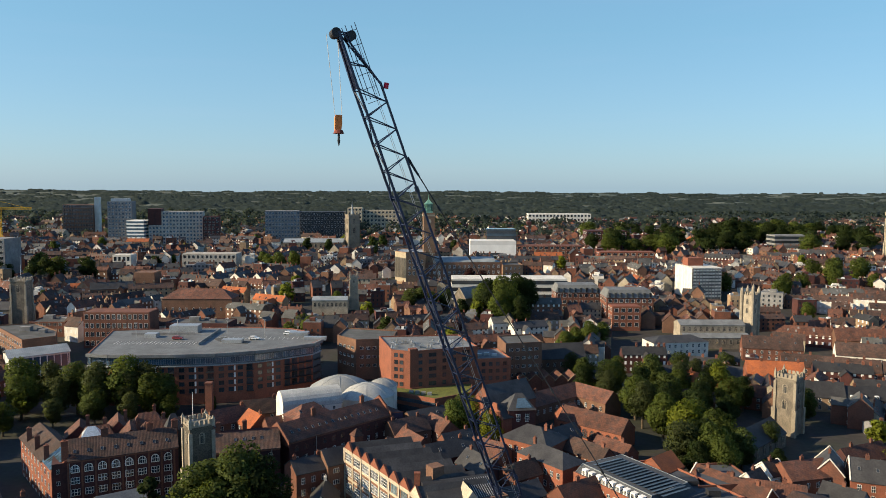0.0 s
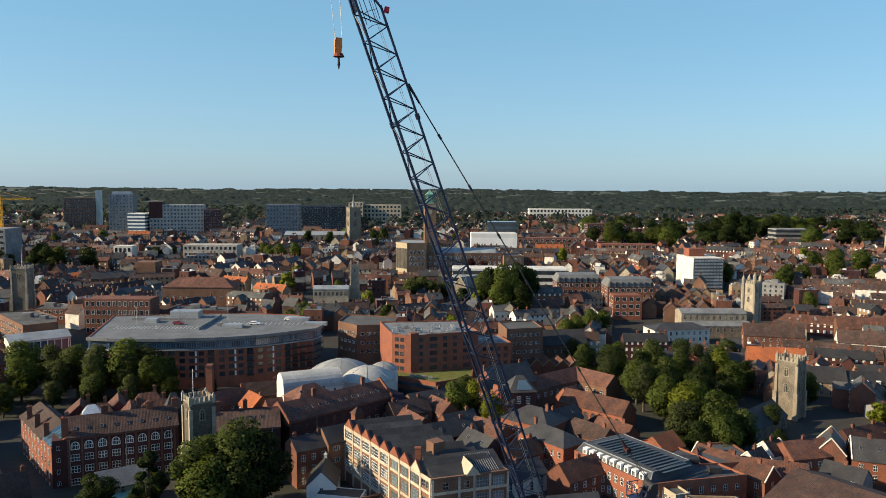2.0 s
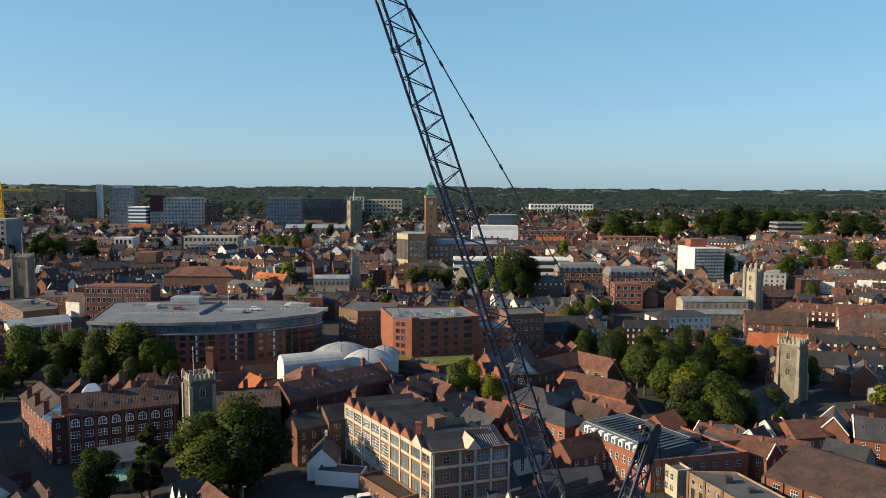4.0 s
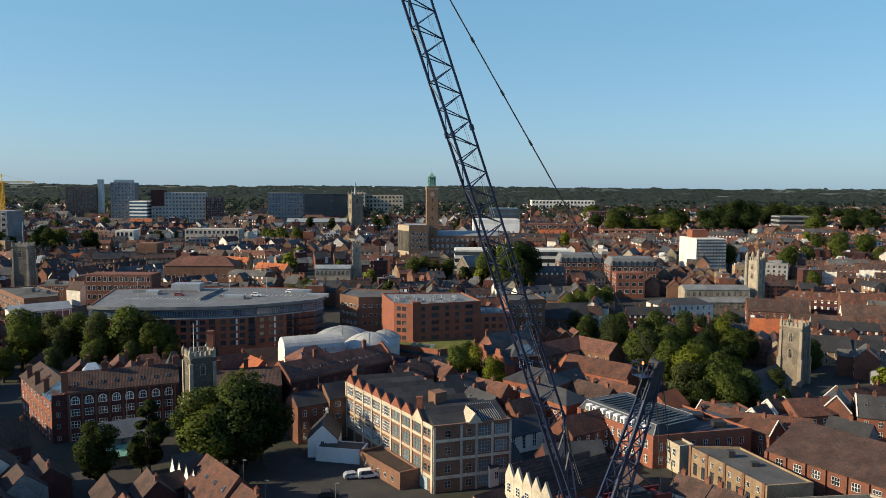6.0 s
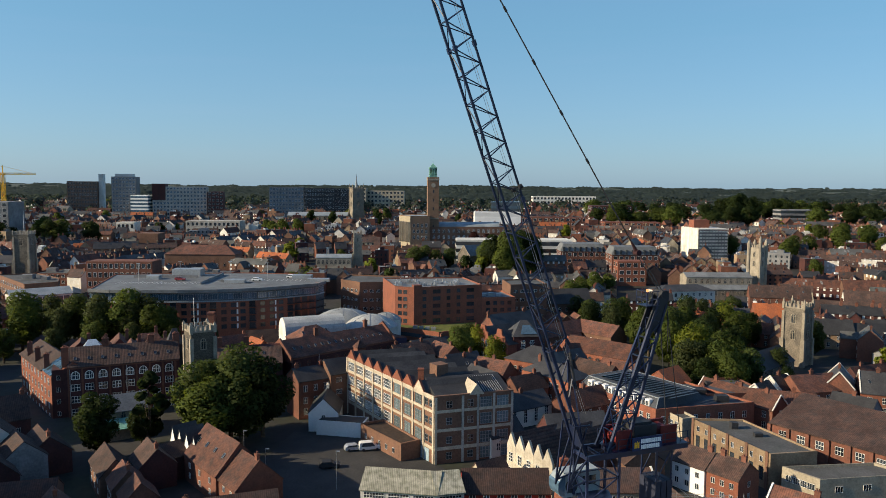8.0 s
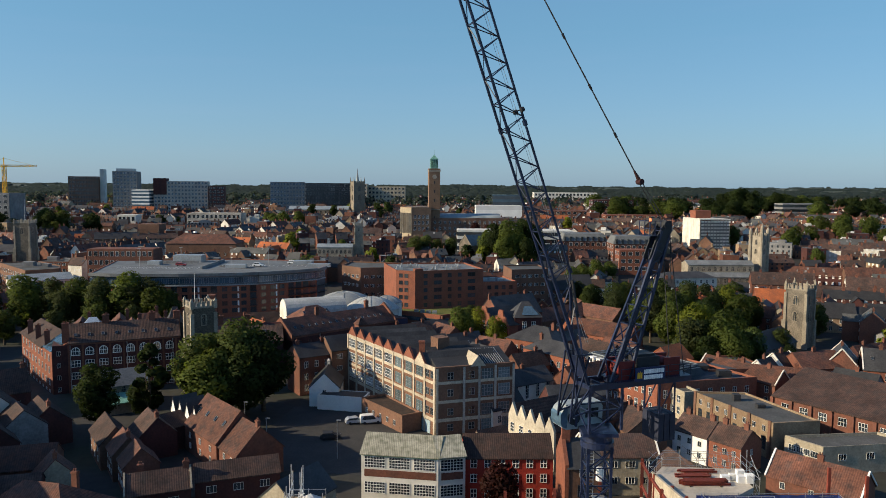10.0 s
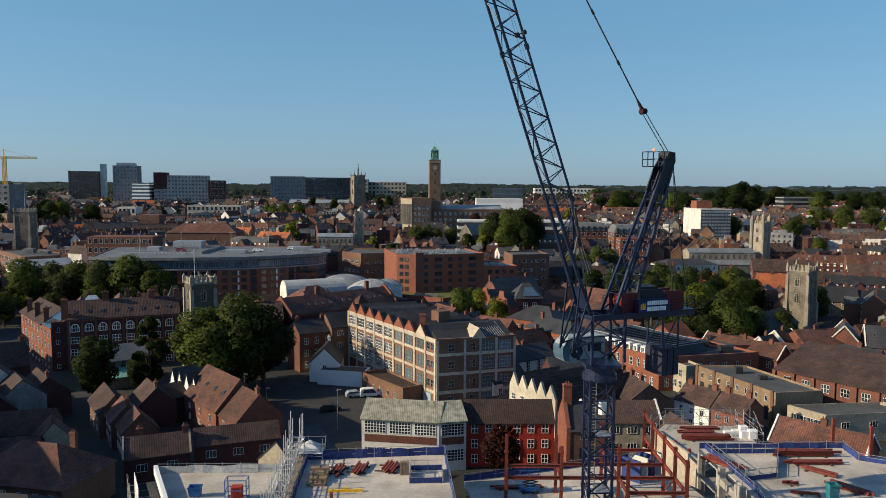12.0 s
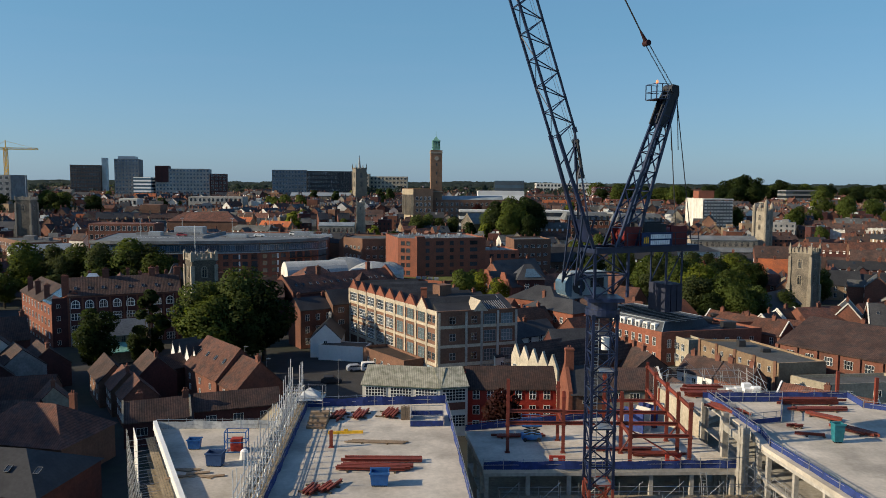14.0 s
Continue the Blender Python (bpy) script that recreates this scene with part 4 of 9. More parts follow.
for z0, z1 in ((2.9, 3.6), (6.8, 7.4), (10.8, 11.4), (13.6, 14.5)):
    part("concrete_band", band(fa, fc, z0, z1), CREAM, factory)
    part("concrete_band", band(fc, frr, z0, z1), CREAM if z0 < 13 else BRICK_BROWN, factory)
bays = [0.4 + 4.65 * k for k in range(8)]
for s in bays + [37.4, LF - 0.35]:
    p, q = along(fa, fc, s - 0.3), along(fa, fc, s + 0.3)
    part("pier", band(p, q, 0, 14.4, 0.22), CREAM, factory)
for k in range(7):
    mid = bays[k] + 2.32
    for z in (4.95, 8.95, 12.5):
        facade(factory, fa, fc, [z], [mid], W_FACT if k < 5 else W_FACT2)
for z in (4.95, 8.95, 12.7):
    facade(factory, fa, fc, [z], [35.2], W_FACT2)
    facade(factory, fa, fc, [z], [38.5, 40.3], W_FACT3)
LR = math.hypot(frr[0] - fc[0], frr[1] - fc[1])
for s in (0.3, 6.2, 9.6, 13.2, LR - 0.3):
    p, q = along(fc, frr, s - 0.25), along(fc, frr, s + 0.25)
    part("pier", band(p, q, 0, 14.2, 0.2), CREAM if s < 1 else CONCRETE, factory)
for z in (1.6, 4.95, 8.95, 12.5):
    facade(factory, fc, frr, [z], [3.2, 7.9], W_FACT3)
    facade(factory, fc, frr, [z], [11.4, 15.2], W_FACT2)
part("loading_door", band(along(fa, fc, 36.2), along(fa, fc, 39.6), 0, 2.7, 0.1), mat("pale_blue_door", (0.30, 0.40, 0.46)), factory, "pale blue loading door")
# gabled roofs running back from the street front
un = Vector((fb[0] - fa[0], fb[1] - fa[1])).normalized()
for k in range(8):
    s0 = bays[k] if k < 7 else 33.2
    wd = 4.65 if k < 7 else 4.4
    a, b, m = along(fa, fc, s0), along(fa, fc, s0 + wd), along(fa, fc, s0 + wd / 2)
    zt = 16.7
    dep = 16.4
    f = lambda p, z, d=0.0: (p[0] + un.x * d, p[1] + un.y * d, z)
    part("gable", Shape().add([f(a, 14.3, -0.12), f(b, 14.3, -0.12), f(m, zt, -0.12), f(a, 14.3, 0.4), f(b, 14.3, 0.4), f(m, zt, 0.4)],
                              [(0, 1, 2), (5, 4, 3), (0, 3, 4, 1), (1, 4, 5, 2), (2, 5, 3, 0)]), BRICK_WARM if k < 7 else CREAM, factory)
    part("gable_roof", Shape().add([f(a, 14.1, 0.4), f(b, 14.1, 0.4), f(m, zt - 0.25, 0.4), f(a, 14.1, dep), f(b, 14.1, dep), f(m, zt - 0.25, dep)],
                                   [(0, 1, 2), (5, 4, 3), (0, 3, 4, 1), (1, 4, 5, 2), (2, 5, 3, 0)]), SLATE, factory)
    cop = Shape()
    cop.beam(f(a, 14.35, 0.1), f(m, zt + 0.08, 0.1), 0.5, 0.16).beam(f(b, 14.35, 0.1), f(m, zt + 0.08, 0.1), 0.5, 0.16)
    part("gable_coping", cop, BRICK_WARM, factory)
    if 0 < k:
        sky_s = Shape()
        for j in range(9):
            d0 = 2 + 1.5 * j
            sky_s.add([f(along(fa, fc, s0 + wd * 0.62), 15.45, d0), f(along(fa, fc, s0 + wd * 0.92), 14.75, d0), f(along(fa, fc, s0 + wd * 0.92), 14.75, d0 + 0.9), f(along(fa, fc, s0 + wd * 0.62), 15.45, d0 + 0.9)], [(0, 1, 2, 3)])
        part("roof_glazing", sky_s, GLASS_B, factory)
# slate roof over the end block with its glazed slope
a, b, c, d = along(fc, frr, 0.5, -0.5), along(fc, frr, LR - 0.3, -0.5), along(fc, frr, LR - 0.3, -8.5), along(fc, frr, 0.5, -8.5)
part("end_roof", Shape().add([(*a, 14.1), (*b, 14.1), (*c, 16.3), (*d, 16.3), (*along(fc, frr, LR - 0.3, -9), 14.1), (*along(fc, frr, 0.5, -9), 14.1)],
                             [(0, 1, 2, 3), (3, 2, 4, 5), (0, 3, 5), (1, 4, 2)]), SLATE, factory)
s = Shape()
for j in range(12):
    x = 10.0 + 0.52 * j
    p, q = along(fc, frr, x, -1.2), along(fc, frr, x, -7.6)
    s.beam((*p, 14.35), (*q, 16.15), 0.09)
part("glazing_bar", s, ALU, factory)
m1, m2, m3 = along(fc, frr, 7.6, 0.14), along(fc, frr, 11.0, 0.14), along(fc, frr, 9.3, 0.14)
m4, m5, m6 = along(fc, frr, 7.6, -6), along(fc, frr, 11.0, -6), along(fc, frr, 9.3, -6)
part("gable", Shape().add([(*m1, 14.2), (*m2, 14.2), (*m3, 16.4), (*m4, 14.2), (*m5, 14.2), (*m6, 16.4)], [(0, 1, 2), (5, 4, 3), (0, 3, 4, 1), (1, 4, 5, 2), (2, 5, 3, 0)]), CREAM, factory)
part("lift_housing", Shape().prism([along(fa, fc, 30.0, -6), along(fa, fc, 33, -6), along(fa, fc, 33, -9), along(fa, fc, 30, -9)], 14, 18.4), BRICK_BROWN, factory)
part("chimney", stack(*along(fa, fc, 32.5, -2.2), 14, 18.2, 1.3, 1.0, 0), BRICK_WARM, factory)
# low shed along the front
p = [along(FA, FC, 20, 0.3), along(FA, FC, 20, 6.2), along(FA, FC, 36.5, 5.0), along(FA, FC, 36.5, 0.3)]
shed, sr = flat_building("shed", "low weathered brick shed with rusty flat roof beside the factory", p, 3.4, BRICK_BROWN, mat("rusty_sheet", (0.06, 0.04, 0.03), tint=(0.04, 0.032, 0.028), coarse_scale=0.5), z=0)
facade(shed, sr[1], sr[2], [1.6], evenly(16, 5), W_SMALL)

# brick mansion block with arched windows
mans = root("mansion_block", "long dark red brick block with arched white windows and tiled roof", "building", pose(-92.6, 179.0, -1.9, 0, 0, 24))
ML = 27.0
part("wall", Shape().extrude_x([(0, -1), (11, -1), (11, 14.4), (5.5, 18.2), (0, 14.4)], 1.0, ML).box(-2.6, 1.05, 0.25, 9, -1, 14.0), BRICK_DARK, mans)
part("roof", Shape().gable(1.0, ML, 0, 11, 14.4, 18.2), TILE_BROWN, mans)
part("cornice", Shape().box(1.0, ML, -0.25, 0.05, 13.9, 14.3), BRICK, mans)
W_ARCH = arch_mesh(2.0, 2.1, WHITE, 0.16)
W_MAN = window_mesh(2.0, 1.7, 3, 2, WHITE, 0.14)
mb = [2.6 + 3.12 * k for k in range(8)]
facade(mans, (0, 0), (ML, 0), [12.3], mb, W_ARCH)
facade(mans, (0, 0), (ML, 0), [9.2, 6.2, 3.0], mb, W_MAN)
facade(mans, (-2.6, 0.25), (1, 0.25), [12.0, 9.0, 6.0, 3.0], [1.4], W_SMALL)
for k in range(9):
    part("pier", Shape().box(0.82 + 3.12 * k, 1.27 + 3.12 * k, -0.2, 0.02, 0, 13.9), BRICK, mans)
for k in range(8):
    part("skylight", W_SKY, None, mans, "", pose(2.6 + 3.12 * k, 2.0, 16.05, -55, 0, 0))
for x in (0.4, 9.5, 20.5, ML - 0.3):
    part("chimney", stack(x, 5.5 if x > 1 else 1.2, 14.5, 20.2 if x > 1 else 19.4, 1.6, 0.9, 3), BRICK_WARM if x < 1 else BRICK, mans)
for x in (1.4, 14.3, 25.2):
    part("downpipe", Shape().beam((x, -0.1, 0), (x, -0.1, 14), 0.14), ALU, mans)


def lean(shape, k=0.3):
    """Shears a shape sideways as it goes back, as the side street runs."""
    shape.v = [(x - k * max(0, y), y, z) for x, y, z in shape.v]
    return shape


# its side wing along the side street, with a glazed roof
# lighter, warmer brick than the front: the sun on this side is in the colour
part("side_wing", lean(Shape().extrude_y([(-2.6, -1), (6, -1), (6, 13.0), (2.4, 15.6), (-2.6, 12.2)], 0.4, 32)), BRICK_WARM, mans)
part("side_roof", lean(Shape().extrude_y([(-3.0, 12.0), (2.4, 15.7), (6.3, 12.8), (6.3, 13.1), (2.4, 16.0), (-3.0, 12.3)], 9, 32.3)), TILE_BROWN, mans)
for k in range(7):
    y = 1.2 + 1.5 * k
    part("roof_glazing", lean(Shape().add([(-2.7, y, 12.45), (1.9, y, 15.6), (1.9, y + 1.25, 15.6), (-2.7, y + 1.25, 12.45), (-2.7, y, 12.38), (1.9, y, 15.53), (1.9, y + 1.25, 15.53), (-2.7, y + 1.25, 12.38)], [(0, 1, 2, 3), (7, 6, 5, 4), (0, 3, 7, 4), (1, 5, 6, 2)])), GLASS_B, mans)
facade(mans, (-2.6 - 0.3 * 32, 32), (-2.6 - 0.12, 0.4), [10.6, 7.6, 4.6, 1.8], evenly(33, 9), window_mesh(1.1, 1.7, 2, 2, WHITE, 0.1))
for y in (8.5, 17.5, 26):
    part("chimney", stack(-1.6 - 0.3 * y, y, 12.4, 16.6, 1.2, 0.9, 2), BRICK, mans)
rng_m = random.Random(3)
for x, y, w, d, rot in ((7.5, 24, 10, 9, 0), (16, 19, 9, 8, 1), (23, 22, 10, 9, 0), (13, 28, 10, 8, 1), (21, 30, 9, 8, 0), (3, 29, 8, 8, 1)):
    e, t = 11.8, 15.4 + rng_m.random()
    if rot:
        part("rear_roof", Shape().extrude_y([(x - d / 2 - 0.3, e - 0.1), (x, t), (x + d / 2 + 0.3, e - 0.1), (x + d / 2 + 0.3, e + 0.15), (x, t + 0.25), (x - d / 2 - 0.3, e + 0.15)], y - w / 2, y + w / 2), TILE_RED, mans)
        part("rear_wall", Shape().extrude_y([(x - d / 2, -1), (x + d / 2, -1), (x + d / 2, e), (x, t), (x - d / 2, e)], y - w / 2 + 0.1, y + w / 2 - 0.1), BRICK_DARK, mans)
    else:
        part("rear_wall", Shape().box(x - w / 2, x + w / 2, y - d / 2, y + d / 2, -1, e), BRICK_DARK, mans)
        part("rear_roof", Shape().hip(x - w / 2 - 0.3, x + w / 2 + 0.3, y - d / 2 - 0.3, y + d / 2 + 0.3, e, t, 2.5), TILE_RED, mans)
    part("chimney", stack(x + 2, y + 1, e, t + 1.6, 0.9, 0.7, 2), BRICK, mans)
part("stair_tower", Shape().box(ML - 2.2, ML + 1.6, 8, 13, -1, 16.5).hip(ML - 2.5, ML + 1.9, 7.7, 13.3, 16.5, 20.5, 1.6), SLATE, mans)
part("roof_lantern", Shape().box(4, 8.5, 13, 17, 12, 16).hip(3.8, 8.7, 12.8, 17.2, 16, 18.2, 1.5), mat("pale_glass_roof", (0.45, 0.52, 0.58), rough=0.2), mans, "pale glazed roof lantern")

# brick range going on to the right: a short part, then a long one turned along the back street
LINK = math.hypot(20.5, 5.5)
wing = root("brick_range", "dark brick range with tiled roof and arched windows", "building", pose(-64.5, 196.8, 0, 0, 0, 15))
part("wall", Shape().extrude_x([(-6, -1), (6, -1), (6, 10.0), (0, 14.0), (-6, 10.0)], 0, LINK), BRICK_DARK, wing)
part("roof", Shape().gable(0, LINK, -6, 6, 10.0, 13.8), TILE_BROWN, wing)
facade(wing, (0, -6), (LINK, -6), [8.0], evenly(LINK, 6), arch_mesh(1.4, 1.9, RENDER_C, 0.09))
facade(wing, (0, -6), (LINK, -6), [5.0, 2.2], evenly(LINK, 6), W_SASH)
for k in range(4):
    part("skylight", W_SKY, None, wing, "", pose(9.5 + 2.3 * k, -2.9, 12.2, -56, 0, 0))
part("string_course", Shape().box(0, LINK, -6.15, -5.95, 9.4, 9.8), BRICK, wing)
for x in (5, 12):
    part("chimney", stack(x, 0, 12.6, 16.4, 1.2, 0.8, 2), BRICK, wing)
for x in (8.4, 19.0):
    part("downpipe", Shape().beam((x, -6.1, 0), (x, -6.1, 10), 0.14), ALU, wing)

RL = 37.0
rng_b = root("brick_range", "long dark red brick range with rooflights and an archway", "building", pose(-44.4, 202.4, 0, 0, 0, 44))
part("wall", Shape().extrude_x([(-5.5, -1), (5.5, -1), (5.5, 10.6), (0, 14.6), (-5.5, 10.6)], 0.3, RL), BRICK_DARK, rng_b)
part("roof", Shape().gable(0.4, RL - 0.3, -5.5, 5.5, 10.6, 14.5), TILE_RED, rng_b)
for x0, x1, zt in ((-0.15, 0.35, 15.3), (RL - 0.3, RL + 0.2, 15.6)):
    part("parapet_wall", Shape().extrude_x([(-5.9, 9.4), (5.9, 9.4), (5.9, zt - 4.2), (0, zt), (-5.9, zt - 4.2)], x0, x1), BRICK, rng_b)
facade(rng_b, (0, -5.5), (RL, -5.5), [8.4], evenly(RL, 11), arch_mesh(1.3, 1.8, BRICK, 0.09))
facade(rng_b, (0, -5.5), (RL, -5.5), [5.2, 2.2], evenly(RL, 11), W_SASH)
for k in range(14):
    part("skylight", W_SKY, None, rng_b, "", pose(2.6 + 2.35 * k, -3.2, 12.55, -54, 0, 0))
part("string_course", Shape().box(0.3, RL, -5.65, -5.45, 10.0, 10.4), BRICK, rng_b)
# flat dark panel on the wall stands for the shade inside the passage
part("archway", Shape().extrude_y([(3.0, 0), (7.4, 0), (7.4, 4.0), (6.6, 5.4), (5.2, 6.0), (3.8, 5.4), (3.0, 4.0)], -5.58, -5.4), DARK, rng_b, "dark panel for a shaded arched passage")
for x in (12, 30):
    part("chimney", stack(x, 0, 13.4, 16.8, 1.2, 0.8, 2), BRICK, rng_b)
part("downpipe", Shape().beam((9.2, -5.6, 0), (9.2, -5.6, 10.4), 0.14), ALU, rng_b)
# its far end is cut square to the street and carries a navy board
NAVY = mat("navy_board", (0.02, 0.024, 0.06), rough=0.5)
part("end_block", Shape().prism([(RL, -5.5), (RL + 3.2, -7.6), (RL + 4.4, 4.0), (RL, 5.5)], -1, 11.2), BRICK_DARK, rng_b)
ea, eb_ = (RL, -5.5), (RL + 3.2, -7.6)
board = part("wall_sign", band(ea, eb_, 5.0, 11.0, 0.1), NAVY, rng_b, "navy wall board with pale crescent")
s = Shape()
for k in range(9):
    a0, a1 = radians(110 + 20 * k), radians(130 + 20 * k)
    t0, t1 = 0.12 + 0.4 * math.sin(math.pi * k / 9), 0.12 + 0.4 * math.sin(math.pi * (k + 1) / 9)
    c = lambda a, r: (*along(ea, eb_, 2.2 + r * math.cos(a), 0.13), 8.6 + r * math.sin(a))
    s.add([c(a0, 0.9), c(a1, 0.9), c(a1, 0.9 - t1), c(a0, 0.9 - t0)], [(0, 1, 2, 3), (3, 2, 1, 0)])
part("crescent", s, WHITE, board)
house(-38.6, 218.4, 44, 12, 8.5, 12.6, 16.0, BRICK_DARK, TILE_RED, "tiled hipped roof behind the long brick range", hip=True, chimneys=(), rows=(8,), spots=3, skylights=3, z=0)
cup = root("roof_turret", "small brick roof turret with tiled cap", "turret", pose(-20.8, 189.6, 10.4, 0, 0, 33))
part("body", Shape().box(-1.2, 1.2, -1.2, 1.2, 0, 5.5), BRICK, cup)
part("cap", Shape().pyramid(-1.5, 1.5, -1.5, 1.5, 5.5, 7.4), TILE_RED, cup)


def church_tower(name, label, x, y, rot, side, h, wall, z, pin=2.6, openings=2, trim=None):
    """A battlemented stone tower with corner pinnacles, buttresses and belfry openings."""
    trim = trim or STONE
    th = root(name, label, "church", pose(x, y, z, 0, 0, rot))
    k = side / 2
    part("tower", Shape().box(-k, k, -k, k, -2, h), wall, th)
    for sx in (-1, 1):
        for sy in (-1, 1):
            s = Shape().box(*sorted((sx * (k - 0.5), sx * (k + 0.35))), *sorted((sy * (k - 0.5), sy * (k + 0.35))), -2, h * 0.93)
            part("buttress", s.box(*sorted((sx * (k - 0.6), sx * (k + 0.7))), *sorted((sy * (k - 0.6), sy * (k + 0.7))), -2, h * 0.45), trim, th)
    s = Shape()
    n = 5
    for sgn in (-1, 1):
        for i in range(n):
            c = -k + side * (i + 0.5) / n
            s.box(c - side / n * 0.3, c + side / n * 0.3, *sorted((sgn * k, sgn * (k - 0.35))), h, h + 1.3)
            s.box(*sorted((sgn * k, sgn * (k - 0.35))), c - side / n * 0.3, c + side / n * 0.3, h, h + 1.29)
    s.box(-k - 0.12, k + 0.12, -k - 0.12, k + 0.12, h - 0.3, h + 0.1)
    part("battlement", s, trim, th)
    for sx in (-1, 1):
        for sy in (-1, 1):
            p = Shape().box(sx * k - 0.35, sx * k + 0.35, sy * k - 0.35, sy * k + 0.35, h - 0.5, h + 1.2)
            p.pyramid(sx * k - 0.42, sx * k + 0.42, sy * k - 0.42, sy * k + 0.42, h + 1.2, h + 1.2 + pin)
            part("pinnacle", p, trim, th)
    bel = arch_mesh(side * 0.26, side * 0.5, trim, 0.2)
    for r in range(4):
        for z0 in ((h - side * 0.55, h - side * 1.35) if openings == 2 else (h - side * 0.55,)):
            a = math.radians(90 * r)
            part("belfry_window", bel, None, th, "", pose(k * math.sin(a), -k * math.cos(a), z0, 0, 0, 90 * r))
    return th


church_tower("church_tower", "flint church tower with pale stone corners beside the brick block", -59.6, 181.0, 35, 5.8, 22.0, mat("dark_flint", (0.12, 0.1, 0.075), tint=(0.085, 0.075, 0.06), fine=0.4, fine_scale=4), 0, 1.0, 1)
part("flagpole", Shape().rod((-60.5, 180, 22), (-60.5, 180, 30), 0.06, n=5), WHITE)
bpy.data.objects["flagpole"].name = "flagpole"
tagged(bpy.data.objects["flagpole"], "thin white flagpole on the church tower", "flagpole")

# small chapel with a green copper roof
ch = root("chapel", "small pale stone chapel with sheet roof and green copper lean-to", "chapel", pose(-75.5, 170.0, 0, 0, 0, 33))
part("wall", Shape().extrude_x([(-4, -1), (4, -1), (4, 5.5), (0, 8.6), (-4, 5.5)], -5, 6), STONE, ch)
part("roof", Shape().gable(-4.6, 6, -4, 4, 5.6, 8.5), GREY_ROOF, ch)
part("porch_wall", Shape().box(-5, 6, -7.5, -4, -1, 2.4), STONE, ch)
part("porch_roof", Shape().extrude_x([(-7.9, 2.4), (-3.9, 3.9), (-3.9, 4.1), (-7.9, 2.6)], -5.3, 6.3), COPPER, ch, "green copper roof")
facade(ch, (-5, -4), (6, -4), [4.6], [2.5, 5.5, 8.5], arch_mesh(1.2, 1.8, STONE, 0.12))

# apartment block with a curved front and a parking roof
arc = [(-129, 270), (-120.3, 268.3), (-110, 267.8), (-96, 268.8), (-82, 271), (-68.6, 275.5), (-59.2, 281.6), (-49, 289.4), (-47, 296.2), (-57, 315.5), (-64, 320.4), (-87, 323.3), (-113.5, 319.4), (-139, 314.6)]
apt, ar = flat_building("apartment_block", "curved red brick apartment block with grey parking roof", arc, 17.0, BRICK_WARM, GREY_ROOF, z=1.9, parapet=0.3)
W_APT = window_mesh(1.9, 1.6, 2, 1, DARK, 0.09)
W_APT2 = window_mesh(1.9, 2.1, 2, 1, ALU, 0.08, glass=GLASS_B)
GLAZING = mat("grey_glazing", (0.09, 0.115, 0.13), rough=0.2, per=0.3)
for i in range(8):
    a, b = ar[i], ar[i + 1]
    ln = math.hypot(b[0] - a[0], b[1] - a[1])
    end = i >= 6
    part("glazed_floor", band(a, b, 2.0 if i == 7 else 13.0, 16.0, 0.1), GLAZING, apt)
    part("roof_edge", band(a, b, 16.2, 17.35, 1.1), GREY_ROOF, apt, "grey sheet roof edge")
    part("floor_band", band(a, b, 12.6, 13.0, 0.7), LEAD, apt)
    n = max(2, int(ln / 2.9))
    facade(apt, along(a, b, 0, 0.12), along(b, a, 0, -0.12), [14.5], evenly(ln, n * 2, 0.3), W_APT2)
    for c, s0 in enumerate(evenly(ln, n, 0.2)):
        if end or c % 4 == 3:
            for z in (2.2, 4.9, 7.6, 10.3):
                p, q = along(a, b, s0 - 1.3), along(a, b, s0 + 1.3)
                part("glazed_door", band(along(a, b, s0 - 1.1), along(a, b, s0 + 1.1), z, z + 2.1, 0.05), GLASS, apt)
                bal = part("balcony", band(p, q, z - 0.12, z + 0.08, 1.3), DARK, apt)
                rl = Shape()
                pp, qq = along(p, q, 0, 1.28), along(q, p, 0, -1.28)
                for zz in (z + 0.4, z + 0.75, z + 1.1):
                    rl.beam((*pp, zz), (*qq, zz), 0.06)
                for f in (0, 0.25, 0.5, 0.75, 1):
                    x, y = pp[0] + (qq[0] - pp[0]) * f, pp[1] + (qq[1] - pp[1]) * f
                    rl.beam((x, y, z), (x, y, z + 1.1), 0.05)
                part("balcony_rail", rl, DARK, bal)
        else:
            facade(apt, a, b, [3.2, 5.9, 8.6, 11.2], [s0], W_APT)
            if c % 4 == 1:
                for z in (3.2, 5.9, 8.6, 11.2):
                    part("white_panel", band(along(a, b, s0 + 1.15), along(a, b, s0 + 1.75), z - 0.9, z + 0.9, 0.08), WHITE, apt)
roof_bits(apt, [(-20, 22, 12, 6, 3.0), (6, 0, 8, 3, 1.4), (30, 14, 8, 4, 1.6), (-30, 10, 5, 4, 1.6), (38, 6, 9, 3, 1.2), (26, 19, 4, 2, 1.2)], 17.0, ALU, "stair_head")
part("ramp_wall", Shape().prism([(-6, -6), (-5.6, -6), (-5.6, 24), (-6, 24)], 17, 18.1), RENDER_G, apt)
part("ramp_wall", Shape().prism([(-40, 14), (-14, 15), (-14, 15.4), (-40, 14.4)], 17, 18.0), RENDER_G, apt)
ramp = Shape()
for k in range(8):
    a0, a1 = radians(200 + 9 * k), radians(209 + 9 * k)
    q = lambda t, r: (12 + r * math.cos(t), 14 + r * math.sin(t))
    ramp.prism([q(a0, 17), q(a1, 17), q(a1, 12), q(a0, 12)], 17.0, 17.06)
part("ramp", ramp, FELT, apt, "dark curved ramp on the roof")
s = Shape()
